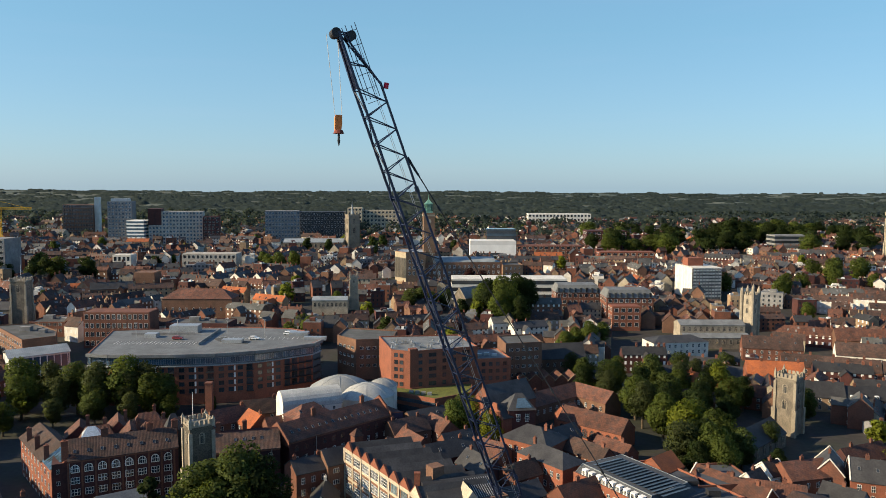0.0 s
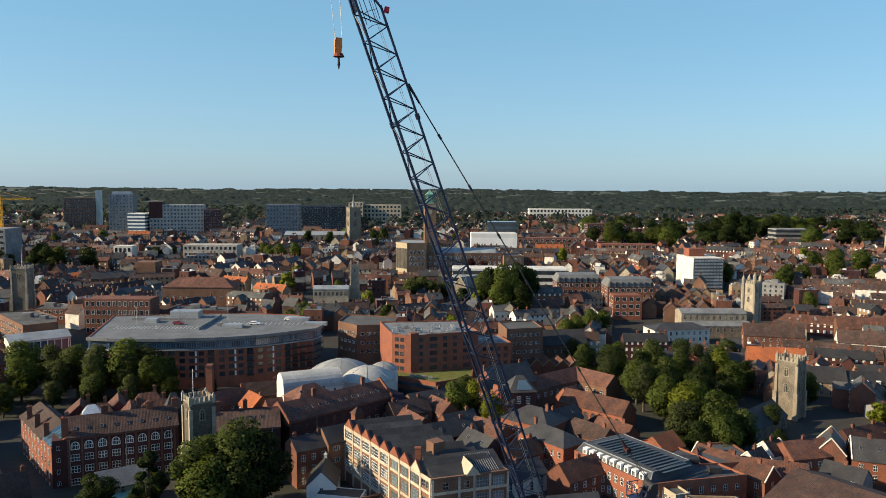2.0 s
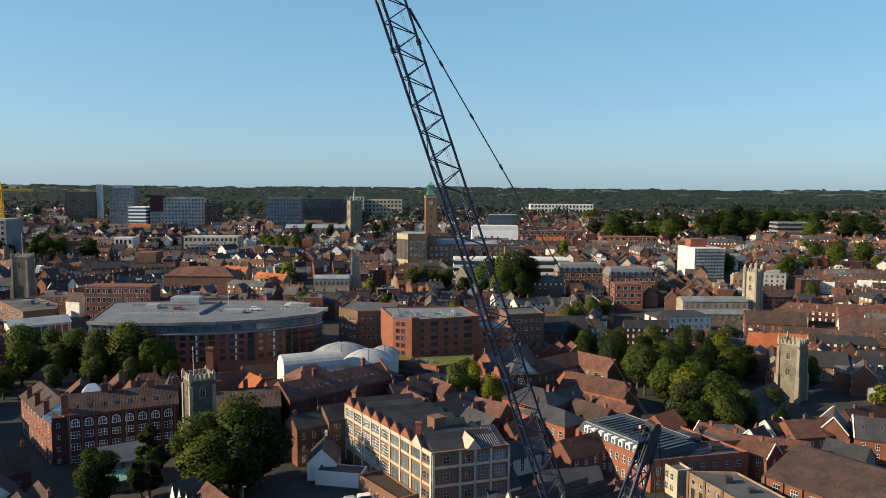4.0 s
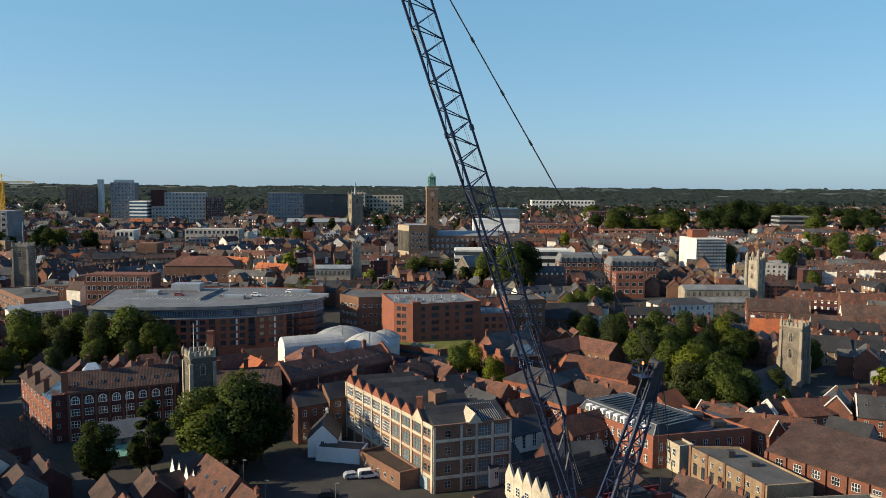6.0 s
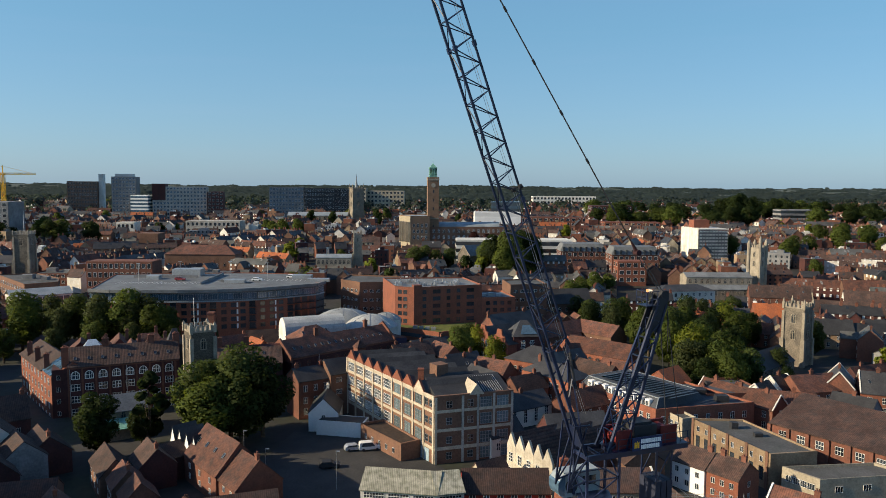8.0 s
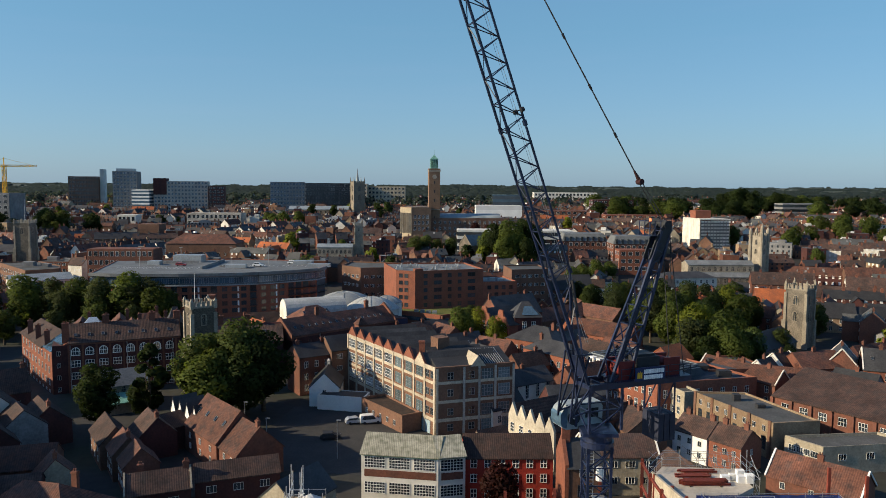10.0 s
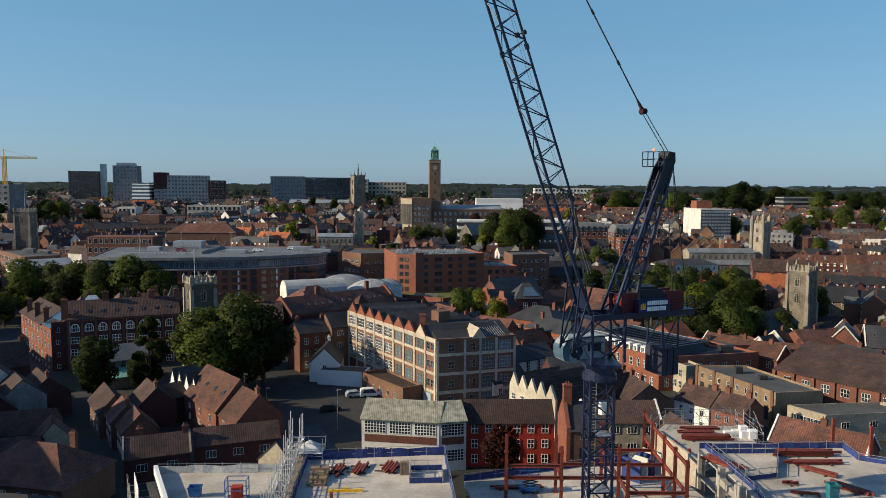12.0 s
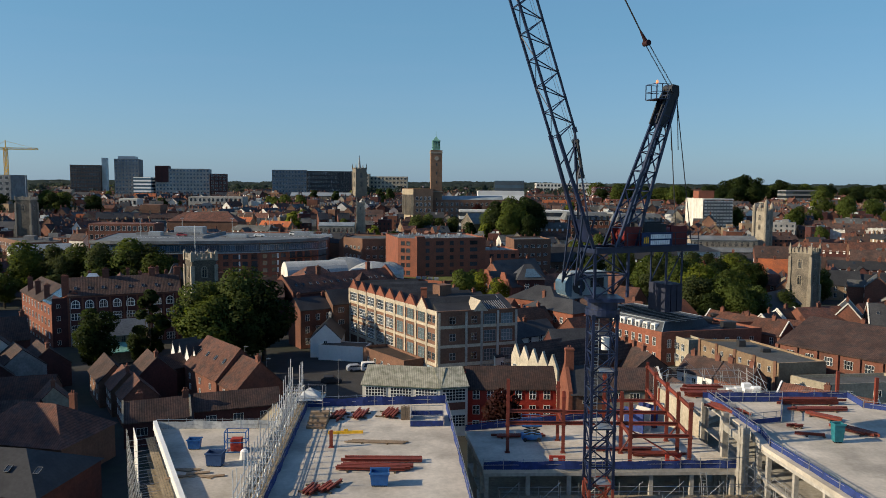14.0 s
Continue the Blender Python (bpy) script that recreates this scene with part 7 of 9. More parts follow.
# building under white sheeted scaffolding
sc = root("sheeted_scaffold", "building wrapped in white sheeting and steel scaffolding", "scaffold", pose(157.7, 448, 13.5, 0, 0, 5))
part("building", Shape().box(0.5, 18, 0.5, 24, -2, 17.5), RENDER_G, sc)
for k in range(13):
    part("sheeting", Shape().box(-0.35, -0.1, 0.2 + 1.95 * k, 2.1 + 1.95 * k, 0, 19.2 + 0.3 * (k % 2)), RENDER_W, sc, "white sheeting")
part("roof_sheet", Shape().box(-0.5, 18.6, -0.5, 24.6, 18.6, 19.2), RENDER_W, sc)
s = Shape()
for k in range(10):
    s.beam((0.2 + 2 * k, -0.6, -1), (0.2 + 2 * k, -0.6, 19), 0.14)
    s.beam((0.2 + 2 * k, 0.3, -1), (0.2 + 2 * k, 0.3, 19), 0.14)
for k in range(9):
    for z in np.arange(1, 18, 2):
        part("sheeting", Shape().box(0.3 + 2 * k, 2.0 + 2 * k, -0.5, -0.35, z + 0.1, z + 1.1), RENDER_W, sc, "white sheeting")
for z in np.arange(1, 19, 2):
    s.beam((0, -0.6, z), (18.4, -0.6, z), 0.14).box(0, 18.4, -0.6, 0.3, z - 0.06, z)
part("scaffold", s, RENDER_G, sc)
part("brick_core", Shape().box(2, 12, 12, 20, 17, 24), BRICK_WARM, sc)
keep((150, 182, 440, 478))
# flint church with grey roof
house(22, 424, 40, 22, 10, 9, 14.5, FLINT, GREY_ROOF, "flint church with pale gable and grey roof", chimneys=(), name="church", z=9.5, rows=(4.5,), spots=5, win=arch_mesh(1.6, 3.4, STONE, 0.2), verge=STONE, category="church")
house(-60.5, 421, 3, 20, 10, 8, 9.6, STONE, LEAD, "stone church nave with clerestory windows", chimneys=(), name="church_nave", z=8.8, rows=(5.6,), spots=8, win=arch_mesh(1.7, 2.6, STONE, 0.2), category="church")
church_tower("church_tower", "slender pale stone church tower", -48.2, 430, 10, 4.2, 19, STONE, 9.5, 3, 1)
keep((10, 36, 412, 436), (-74, -42, 412, 438))
# tower at the far right
church_tower("church_tower", "massive pale stone cathedral tower", 386, 610, 20, 14, 42, STONE, 18, 3, 2)
keep((360, 385, 600, 625))

# streets of white and orange houses on the right
ROWS_R = [(137, 292, -10, 22, 9, 5.6, 10.8, BRICK_WARM, TILE_ORANGE, "brick house row under a bright orange tiled roof"), (106, 272, 25, 13, 9, 5, 9.5, BRICK, TILE_ORANGE, "brick house with orange tiled roof"),
          (117, 268, -30, 11, 8, 5, 8.5, BRICK, TILE_RED, "brick house with red tiled roof"), (99, 279, -65, 11, 8, 6, 10.5, RENDER_W, TILE_ORANGE, "white gabled house with orange roof"),
          (165.7, 300.6, -20, 12, 8, 6.0, 10.4, RENDER_W, TILE_BROWN, "white terraced houses with brown roof"), (176.2, 296.6, -20, 12, 8, 6.0, 10.4, BRICK_WARM, TILE_BROWN, "orange brick terrace with brown roof"),
          (190, 291.5, -20, 16, 8, 6.0, 10.4, RENDER_W, TILE_BROWN, "white terraced houses with brown roof"), (157.9, 263.5, -6, 17, 9, 5.0, 9.0, BRICK_BROWN, SLATE, "brown brick row with slate roof and dormers"),
          (154, 305, -18, 15, 8, 6, 10.4, BRICK, TILE_BROWN, "brick terrace with brown roof and rooflights"), (192, 321, -20, 26, 9, 6, 11, RENDER_W, TILE_BROWN, "white terrace with brown roof"),
          (143, 266, -14, 14, 9, 5.4, 10.2, BRICK_BUFF, SLATE, "buff brick row with steep dark slate roof"), (155, 334, -14, 26, 9, 6, 11, BRICK, TILE_BROWN, "long brick terrace with brown roof and rooflights"),
          (205, 347, -12, 26, 9, 6, 11, BRICK_BROWN, TILE_RED, "long brick terrace with red roof"), (105.5, 191, 62, 11, 7, 6.5, 10.6, BRICK, SLATE, "brick gabled house with slate roof"),
          (117, 185, -22, 17, 9, 6.0, 10.6, BRICK_WARM, SLATE, "brick house with broad slate roof and white gable"), (89, 190, 26, 6, 6.5, 6.0, 8.8, RENDER_W, TILE_BROWN, "narrow gabled white house"),
          (82, 184, 38, 7, 6, 5.6, 8.6, RENDER_W, TILE_BROWN, "narrow gabled house with white verge"), (75, 180, -55, 21, 6.5, 5.6, 8.6, BRICK, TILE_RED, "long brick house with red tiled roof and white verge"),
          (101.5, 176.5, -48, 10, 8, 4.2, 7.4, RENDER_G, SLATE, "low house with dark slate roof"), (97, 189, 14, 13, 9, 6, 9.4, BRICK, TILE_RED, "brick house with red hipped roof and tall chimneys"),
          (121, 203, 24, 17, 7, 5, 8.6, BRICK_DARK, TILE_RED, "dark row with red roof and many chimneys"), (143, 192, -20, 18, 9, 6, 9.5, BRICK, TILE_BROWN, "row of brick houses with many chimneys"),
          (137, 207, 60, 9, 7, 6, 10, RENDER_C, TILE_ORANGE, "cream house with bright orange gable"), (138, 176, -40, 16, 9, 5.5, 9.5, BRICK, TILE_BROWN, "brick house with brown roof in a street"),
          (160, 232, -8, 36, 10, 3.6, 5.4, RENDER_G, SLATE, "long low dark building beside the street"), (150, 160, -30, 18, 9, 5.5, 9.5, BRICK_BROWN, SLATE, "brown brick house with slate roof"),
          (122, 168, -30, 14, 8, 5.5, 9.2, BRICK, TILE_RED, "brick house with red tiled roof in a street"), (174, 205, -20, 24, 9, 5.5, 9.5, BRICK_BROWN, TILE_BROWN, "brown brick row with tiled roof"),
          (168, 276, -14, 14, 8, 4.5, 8, BRICK_BUFF, SLATE, "low buff row with slate roof")]
for k, (x, y, r, w, d, e, t, wall, roof, lab) in enumerate(ROWS_R):
    nch = max(1, int(w / 7))
    house(x, y, r, w, d, e, t, wall, roof, lab, chimneys=tuple((-w / 2 + w * (i + 0.5) / nch, 0) for i in range(nch)) if k not in (0,) else ((-5, 0), (9, 0)), rows=(1.7, 4.3), spots=max(2, int(w / 3.2)),
          verge=RENDER_W if k in (3, 13, 14, 15, 16, 17, 22) else None, skylights=4 if k in (5, 8, 11, 14) else 0, dorm=4 if k in (7,) else 0, ends=1 if k % 2 else 0)
    keep((x - w / 2 - 2, x + w / 2 + 2, y - 6, y + 6))
# left: flat roofs and glass beyond the trees
for ring, h, wall, lab, n in (([(-212, 352), (-180, 318), (-170, 327), (-176, 340), (-196, 358)], 11, BRICK_BROWN, "brown brick block with long strip windows and dark roof", 11),
                              ([(-205, 369), (-187, 369), (-188, 388), (-206, 388)], 6.5, BRICK, "red brick block with flat roof", 6),
                              ([(-130, 352), (-100, 350), (-99, 364), (-129, 366)], 11, BRICK_DARK, "dark red brick block with flat roof", 9)):
    th, r = flat_building("flat_roofed_block", lab, ring, h, wall, FELT)
    for z in (2.6, 5.6, 8.8)[: 2 if h < 8 else 3]:
        edge_windows(th, r, 0, (z,), n, window_mesh(1.6, 1.5, 2, 1, WHITE, 0.1))
    roof_bits(th, [(-4, 2, 5, 3, 2), (6, -2, 3, 3, 1.5), (1, 5, 2, 2, 1)], h, RENDER_G)
    xs_, ys_ = [p[0] for p in ring], [p[1] for p in ring]
    keep((min(xs_), max(xs_), min(ys_), max(ys_)))
gr = root("glasshouse", "white glazed hall with shallow grey metal roof", "hall", pose(-164, 300, 5.4, 0, 0, 38))
part("wall", Shape().box(-11, 11, -7, 7, -6, 7.5), RENDER_W, gr)
part("roof", Shape().gable(-11.3, 11.3, -7, 7, 7.5, 9.6), LEAD, gr)
for k in range(9):
    part("mullion", Shape().box(-10.4 + 2.55 * k, -10.1 + 2.55 * k, -7.15, -6.95, 0.5, 7), WHITE, gr)
part("glazing", Shape().box(-10.6, 10.6, -7.06, -6.98, 1, 6.8), GLASS_B, gr)
keep((-186, -156, 298, 332))
keep((-162, -50, 286, 350), (-45, 45, 240, 330), (-60, -10, 236, 268), (10, 80, 236, 312))

# yellow tower crane far off
yc = root("distant_crane", "yellow tower crane over far roofs", "crane", pose(-318, 540, 17))
part("mast", lat(Shape(), sq(1.0), 0, 48, 2.4, 0.35, 0.2), YELLOW, yc)
part("jib", lat(Shape(), [(-0.6, -0.6), (0.6, -0.6), (0.6, 0.6), (-0.6, 0.6)], 0, 22, 2.2, 0.3, 0.16), YELLOW, yc, "", pose(0, 0, 47.5, 0, 90, 8))
part("counter_jib", lat(Shape(), [(-0.6, -0.6), (0.6, -0.6), (0.6, 0.6), (-0.6, 0.6)], 0, 9, 2.2, 0.3, 0.16), YELLOW, yc, "", pose(0, 0, 47.5, 0, -90, 8))
part("apex", Shape().beam((0, 0, 48), (0, 0, 53.5), 0.5).beam((0, 0, 53), (18, 2, 48.3), 0.15).beam((0, 0, 53), (-8, -1, 48.3), 0.15), YELLOW, yc)
part("ballast", Shape().box(-9.4, -7.4, -2, 0, 44.5, 47), CONCRETE, yc)


# ---- the building site in front ----
before_site = set(bpy.data.objects)


def site_slab(name, label, ring, z, thick, material, levels=(), col_ring=None):
    """A floor slab on columns, with the frame below it."""
    cx, cy, r = local(ring)
    th = root(name, label, "building site", pose(cx, cy, 0))
    part("slab", Shape().prism(r, z - thick, z), material, th)
    part("edge_beam", Shape().prism(r, z - thick - 0.35, z - thick - 0.004), CONCRETE, th)
    for lv in levels:
        part("lower_slab", Shape().prism(inset(r, 0.3), lv - 0.3, lv), CONCRETE, th)
    n = len(r)
    low = -7.6
    for i in range(n):
        a, b = r[i], r[(i + 1) % n]
        ln = math.hypot(b[0] - a[0], b[1] - a[1])
        for k in range(int(ln // 4.6) + 1):
            p = along(a, b, min(ln, 0.4 + k * 4.6), -0.45)
            part("column", Shape().box(p[0] - 0.22, p[0] + 0.22, p[1] - 0.22, p[1] + 0.22, low, z - thick), CONCRETE, th)
    return th, r


def netting(th, a, b, z, h=1.15, material=BLUE_NET):
    """Edge protection: posts, rails and a hanging net along a slab's edge."""
    ln = math.hypot(b[0] - a[0], b[1] - a[1])
    n = max(2, int(ln / 1.1))
    s = Shape()
    rnd = random.Random(int(ln * 100))
    top_ = [h * rnd.uniform(0.82, 1.0) for _ in range(n + 1)]
    out = [rnd.uniform(-0.07, 0.07) for _ in range(n + 1)]
    for k in range(n):
        p, q = along(a, b, ln * k / n, out[k]), along(a, b, ln * (k + 1) / n, out[k + 1])
        s.add([(*p, z + 0.02), (*q, z + 0.02), (*q, z + top_[k + 1]), (*p, z + top_[k])], [(0, 1, 2, 3)])
        p, q = along(a, b, ln * k / n, out[k] - 0.03), along(a, b, ln * (k + 1) / n, out[k + 1] - 0.03)
        s.add([(*p, z + 0.02), (*q, z + 0.02), (*q, z + top_[k + 1]), (*p, z + top_[k])], [(3, 2, 1, 0)])
    net = part("safety_net", s, material, th, "blue safety netting" if material is BLUE_NET else "")
    r = Shape()
    for k in range(int(ln / 2.2) + 1):
        p = along(a, b, min(ln, 2.2 * k))
        r.beam((*p, z), (*p, z + h + 0.25), 0.06)
    for zz in (0.55, h + 0.1):
        r.beam((*a, z + zz), (*b, z + zz), 0.05)
    part("guard_rail", r, ALU, net)


def scaffold(th, a, b, z0, z1, width=1.1, step=2.0, boards=True, name="scaffold"):
    s = Shape()
    ln = math.hypot(b[0] - a[0], b[1] - a[1])
    n = max(1, int(ln / 2.1))
    rnd = random.Random(int(ln * 37 + z1 * 7))
    for k in range(n + 1):
        for off in (0.0, width):
            p = along(a, b, ln * k / n, off)
            s.rod((*p, z0), (*p, z1 + rnd.uniform(0.3, 1.6)), 0.035, n=4)
    zz = z0 + 1
    lv = []
    while zz < z1 + 0.5:
        for off in (0.0, width):
            p, q = along(a, b, 0, off), along(b, a, 0, -off)
            s.rod((*p, zz), (*q, zz), 0.032, n=4)
            s.rod((*p, zz + 0.95), (*q, zz + 0.95), 0.03, n=4)
        for k in range(n + 1):
            p, q = along(a, b, ln * k / n, 0), along(a, b, ln * k / n, width)
            s.rod((*p, zz), (*q, zz), 0.03, n=4)
        for k in range(0, n, 2):
            p, q = along(a, b, ln * k / n, width), along(a, b, ln * (k + 1) / n, width)
            s.rod((*p, zz), (*q, zz + step), 0.03, n=4)
        lv.append(zz)
        zz += step
    ob = part(name, s, ALU, th, "grey steel tube scaffolding")
    if boards:
        for z in lv:
            bd = Shape()
            for k in range(4):
                off = 0.1 + 0.25 * k
                p, q, p2, q2 = along(a, b, 0, off), along(b, a, 0, -off), along(a, b, 0, off + 0.22), along(b, a, 0, -off - 0.22)
                bd.prism([p, p2, q2, q], z + 0.04, z + 0.08)
            part("scaffold_board", bd, mat("scaffold_plank", (0.34, 0.27, 0.18)) if "scaffold_plank" not in bpy.data.materials else bpy.data.materials["scaffold_plank"], ob, kind="stuff")
    return ob


def girder_stack(x, y, z, rot, n, length, layers=1, label="stack of red oxide steel beams"):
    th = root("steel_beams", label, "steel beams", pose(x, y, z, 0, 0, rot), "stacks of steel beams")
    rnd = random.Random(int(x * 31 + y * 17))
    for l in range(layers):
        for k in range(n):
            dx, ll = rnd.uniform(-0.5, 0.5), length * rnd.uniform(0.8, 1.05)
            yy = (k - n / 2) * 0.3
            z0 = 0.12 + l * 0.3
            s = Shape().box(dx - ll / 2, dx + ll / 2, yy - 0.1, yy + 0.1, z0, z0 + 0.03).box(dx - ll / 2, dx + ll / 2, yy - 0.1, yy + 0.1, z0 + 0.21, z0 + 0.24).box(dx - ll / 2, dx + ll / 2, yy - 0.015, yy + 0.015, z0 + 0.03, z0 + 0.21)
            part("beam", s, OXIDE, th)
    for f in (-0.3, 0.3):
        part("timber_bearer", Shape().box(length * f - 0.08, length * f + 0.08, -n * 0.2 - 0.2, n * 0.2 + 0.2, 0, 0.115), BARK, th)
    return th


BIN_BLUE = mat("bin_blue", (0.03, 0.13, 0.36), rough=0.5)
BIN_TEAL = mat("bin_teal", (0.03, 0.20, 0.24), rough=0.5)


def skip_bin(x, y, z, rot, w, d, h, material, label):
    th = root("waste_bin", label, "bin", pose(x, y, z, 0, 0, rot))
    s = Shape()
    s.v = [(-w / 2 + 0.1, -d / 2 + 0.1, 0.12), (w / 2 - 0.1, -d / 2 + 0.1, 0.12), (w / 2 - 0.1, d / 2 - 0.1, 0.12), (-w / 2 + 0.1, d / 2 - 0.1, 0.12), (-w / 2, -d / 2, h), (w / 2, -d / 2, h), (w / 2, d / 2, h), (-w / 2, d / 2, h),
           (-w / 2 + 0.08, -d / 2 + 0.08, h), (w / 2 - 0.08, -d / 2 + 0.08, h), (w / 2 - 0.08, d / 2 - 0.08, h), (-w / 2 + 0.08, d / 2 - 0.08, h), (-w / 2 + 0.15, -d / 2 + 0.15, 0.35), (w / 2 - 0.15, -d / 2 + 0.15, 0.35), (w / 2 - 0.15, d / 2 - 0.15, 0.35), (-w / 2 + 0.15, d / 2 - 0.15, 0.35)]
    s.f = [(3, 2, 1, 0), (0, 1, 5, 4), (1, 2, 6, 5), (2, 3, 7, 6), (3, 0, 4, 7), (4, 5, 9, 8), (5, 6, 10, 9), (6, 7, 11, 10), (7, 4, 8, 11), (8, 9, 13, 12), (9, 10, 14, 13), (10, 11, 15, 14), (11, 8, 12, 15), (12, 13, 14, 15)]
    part("body", s, material, th)
    part("rim", Shape().box(-w / 2 - 0.06, w / 2 + 0.06, -d / 2 - 0.06, -d / 2, h - 0.12, h + 0.03).box(-w / 2 - 0.06, w / 2 + 0.06, d / 2, d / 2 + 0.06, h - 0.12, h + 0.03), material, th)
    for sx in (-1, 1):
        part("foot", Shape().box(*sorted((sx * (w / 2 - 0.4), sx * (w / 2 - 0.15))), -d / 2 + 0.2, d / 2 - 0.2, 0, 0.13), DARK, th)
    return th


# middle building with an open deck
MID = [(-14.5, 50), (3.4, 50), (0.4, 91.2), (-16.5, 89.2)]
mid, mr = site_slab("site_building", "concrete building under construction with open pale top slab", MID, 13.0, 0.35, SLAB, (9.6, 6.3, 3.0))
netting(mid, mr[2], mr[3], 13.0)
netting(mid, mr[1], mr[2], 13.0)
netting(mid, mr[3], mr[0], 13.0, 0.9)
# left building with a lower roof and white edge
LFT = [(-20.2, 60), (-18.5, 60), (-18.4, 90.2), (-35.2, 89.6)]
lft, lr = site_slab("site_building", "lower concrete building under construction with pale roof terrace", LFT, 10.0, 0.35, SLAB, (6.8, 3.6))
netting(lft, lr[2], lr[3], 10.0, 1.1, mat("grey_sheeting", (0.50, 0.51, 0.50), rough=0.5))
part("white_edge", band(lr[3], lr[0], 10.0, 11.1, 0.45), WHITE, lft)
scaffold(lft, along(lr[3], lr[0], 0, 0.3), along(lr[3], lr[0], 32, 0.3), 0, 9.4, 3.2)
part("sheeting", Shape().prism([along(lr[3], lr[0], -0.6, 2.6), along(lr[3], lr[0], 5, 2.6), along(lr[3], lr[0], 5, 2.66), along(lr[3], lr[0], -0.6, 2.66)], 5, 10.4), WHITE, lft)
scaffold(mid, along(mr[3], mr[0], 0, 0.25), along(mr[3], mr[0], 36, 0.25), -7.6, 13.2, 1.3)
skip_bin(-28.3, 82.9, 10.0, 3, 1.45, 1.0, 1.2, BIN_BLUE, "blue steel bin on the terrace")
skip_bin(-24.4, 78.0, 10.0, -3, 1.8, 1.3, 1.5, mat("bin_dark", (0.03, 0.07, 0.17)), "dark blue skip with white sheet")
cg = root("lift_cage", "blue steel stillage frame with red load", "stillage", pose(-23.3, 82.3, 10.0, 0, 0, 2))
s = Shape()
for x in (-1.2, 1.2):
    for y in (-0.7, 0.7):
        s.beam((x, y, 0), (x, y, 2.4), 0.1)
for z in (0.1, 1.2, 2.4):
    for y in (-0.7, 0.7):
        s.beam((-1.2, y, z), (1.2, y, z), 0.08)
    for x in (-1.2, 1.2):
        s.beam((x, -0.7, z), (x, 0.7, z), 0.08)
part("frame", s, BIN_BLUE, cg)
part("load", Shape().box(-0.6, 0.6, -0.5, 0.5, 0.12, 1.5), RED_PAINT, cg)
bag = root("rubble_bag", "white rubble bags on the terrace", "bag", pose(-21.8, 79.9, 10.0))
part("bag", Shape().rod((0, 0, 0), (0, 0, 0.9), 0.55, 0.42, 10), WHITE, bag)
part("bag_top", Shape().rod((0, 0, 0.9), (0, 0, 1.1), 0.42, 0.2, 10), WHITE, bag)
ts = root("timber_forms", "timber formwork boards lying on the terrace", "boards", pose(-25.4, 74.6, 10.0, 0, 0, 2))
rnd = random.Random(3)
for k in range(7):
    x, y = rnd.uniform(-2.5, 2.5), rnd.uniform(-2, 2)
    part("board", Shape().box(x - 1.2, x + 1.2, y - 0.25, y + 0.25, 0.02 * k, 0.02 * k + 0.05), BRICK_BUFF, ts, "", pose(0, 0, 0, 0, 0, rnd.uniform(-30, 30)))

SHEET = mat("grey_white_sheet", (0.62, 0.61, 0.58), fine=0.1, coarse_scale=0.5, coarse=0.3)
# sheeted stair tower behind the middle building
st = root("scaffold_tower", "tall scaffold tower behind the slab", "scaffold", pose(-19.0, 91.5, 0))
scaffold(st, (0, 0), (4.4, 0), -7.6, 14.6, 2.6, 1.6)
for k in range(3):
    part("sheeting", Shape().box(0.1 + 1.45 * k, 1.45 + 1.45 * k, -2.72, -2.66, 10.4 + 0.4 * (k % 2), 13.4 - 0.3 * k), SHEET, st, "grey-white scaffold sheeting")
part("sheet_roof", Shape().pyramid(0.9, 4.4, -2.7, 0.2, 13.9, 15.2), SHEET, st, "pale sheeted tower roof")

# lower deck with the red steel frame
DECK = [(4.6, 79.6), (33.8, 80.6), (31.5, 92.0), (26, 100), (3.0, 92.5)]
deck, dk = site_slab("site_deck", "lower concrete deck under construction with red steel frame", DECK, 9.0, 0.4, SLAB, (5.0, 1.2))
netting(deck, dk[0], dk[1], 9.0, 1.0)
netting(deck, dk[3], dk[4], 9.0, 0.9)
for x, y, rot, n, ln in ((21.5, 86.0, 0, 3, 8.0), (25.0, 84.5, 2, 4, 6.0), (9.5, 90.5, 4, 3, 7.0)):
    girder_stack(x, y, 9.0, rot, n, ln)
lift = root("scissor_lift", "blue scissor lift on the deck", "lift", pose(11.0, 89.3, 9.0, 0, 0, 3))
part("chassis", Shape().box(-1.2, 1.2, -0.6, 0.6, 0.25, 0.8), BIN_BLUE, lift)
s = Shape()
for k in range(3):
    s.beam((-1.0, -0.5, 0.8 + 0.35 * k), (1.0, -0.5, 1.15 + 0.35 * k), 0.1).beam((1.0, -0.5, 0.8 + 0.35 * k), (-1.0, -0.5, 1.15 + 0.35 * k), 0.1)
part("scissors", s, DARK, lift)
s = Shape().box(-1.2, 1.2, -0.6, 0.6, 1.85, 1.95)
for x in (-1.2, 0, 1.2):
    for y in (-0.6, 0.6):
        s.beam((x, y, 1.9), (x, y, 3.0), 0.06)
for z in (2.45, 3.0):
    for y in (-0.6, 0.6):
        s.beam((-1.2, y, z), (1.2, y, z), 0.06)
part("platform", s, BIN_BLUE, lift)
for x in (-0.85, 0.85):
    for y in (-0.6, 0.6):
        part("wheel", Shape().rod((x, y - 0.08, 0.25), (x, y + 0.08, 0.25), 0.25, n=10), DARK, lift)
for x, y in ((26.3, 82.2), (13.0, 81.4)):
    bx = root("barrier", "red and white plastic barrier", "barrier", pose(x, y, 9.0))
    part("panel", Shape().box(-0.9, 0.9, -0.12, 0.12, 0.1, 1.0), RED_PAINT, bx)
    part("stripe", Shape().box(-0.45, 0.1, -0.13, -0.121, 0.3, 0.8), WHITE, bx)
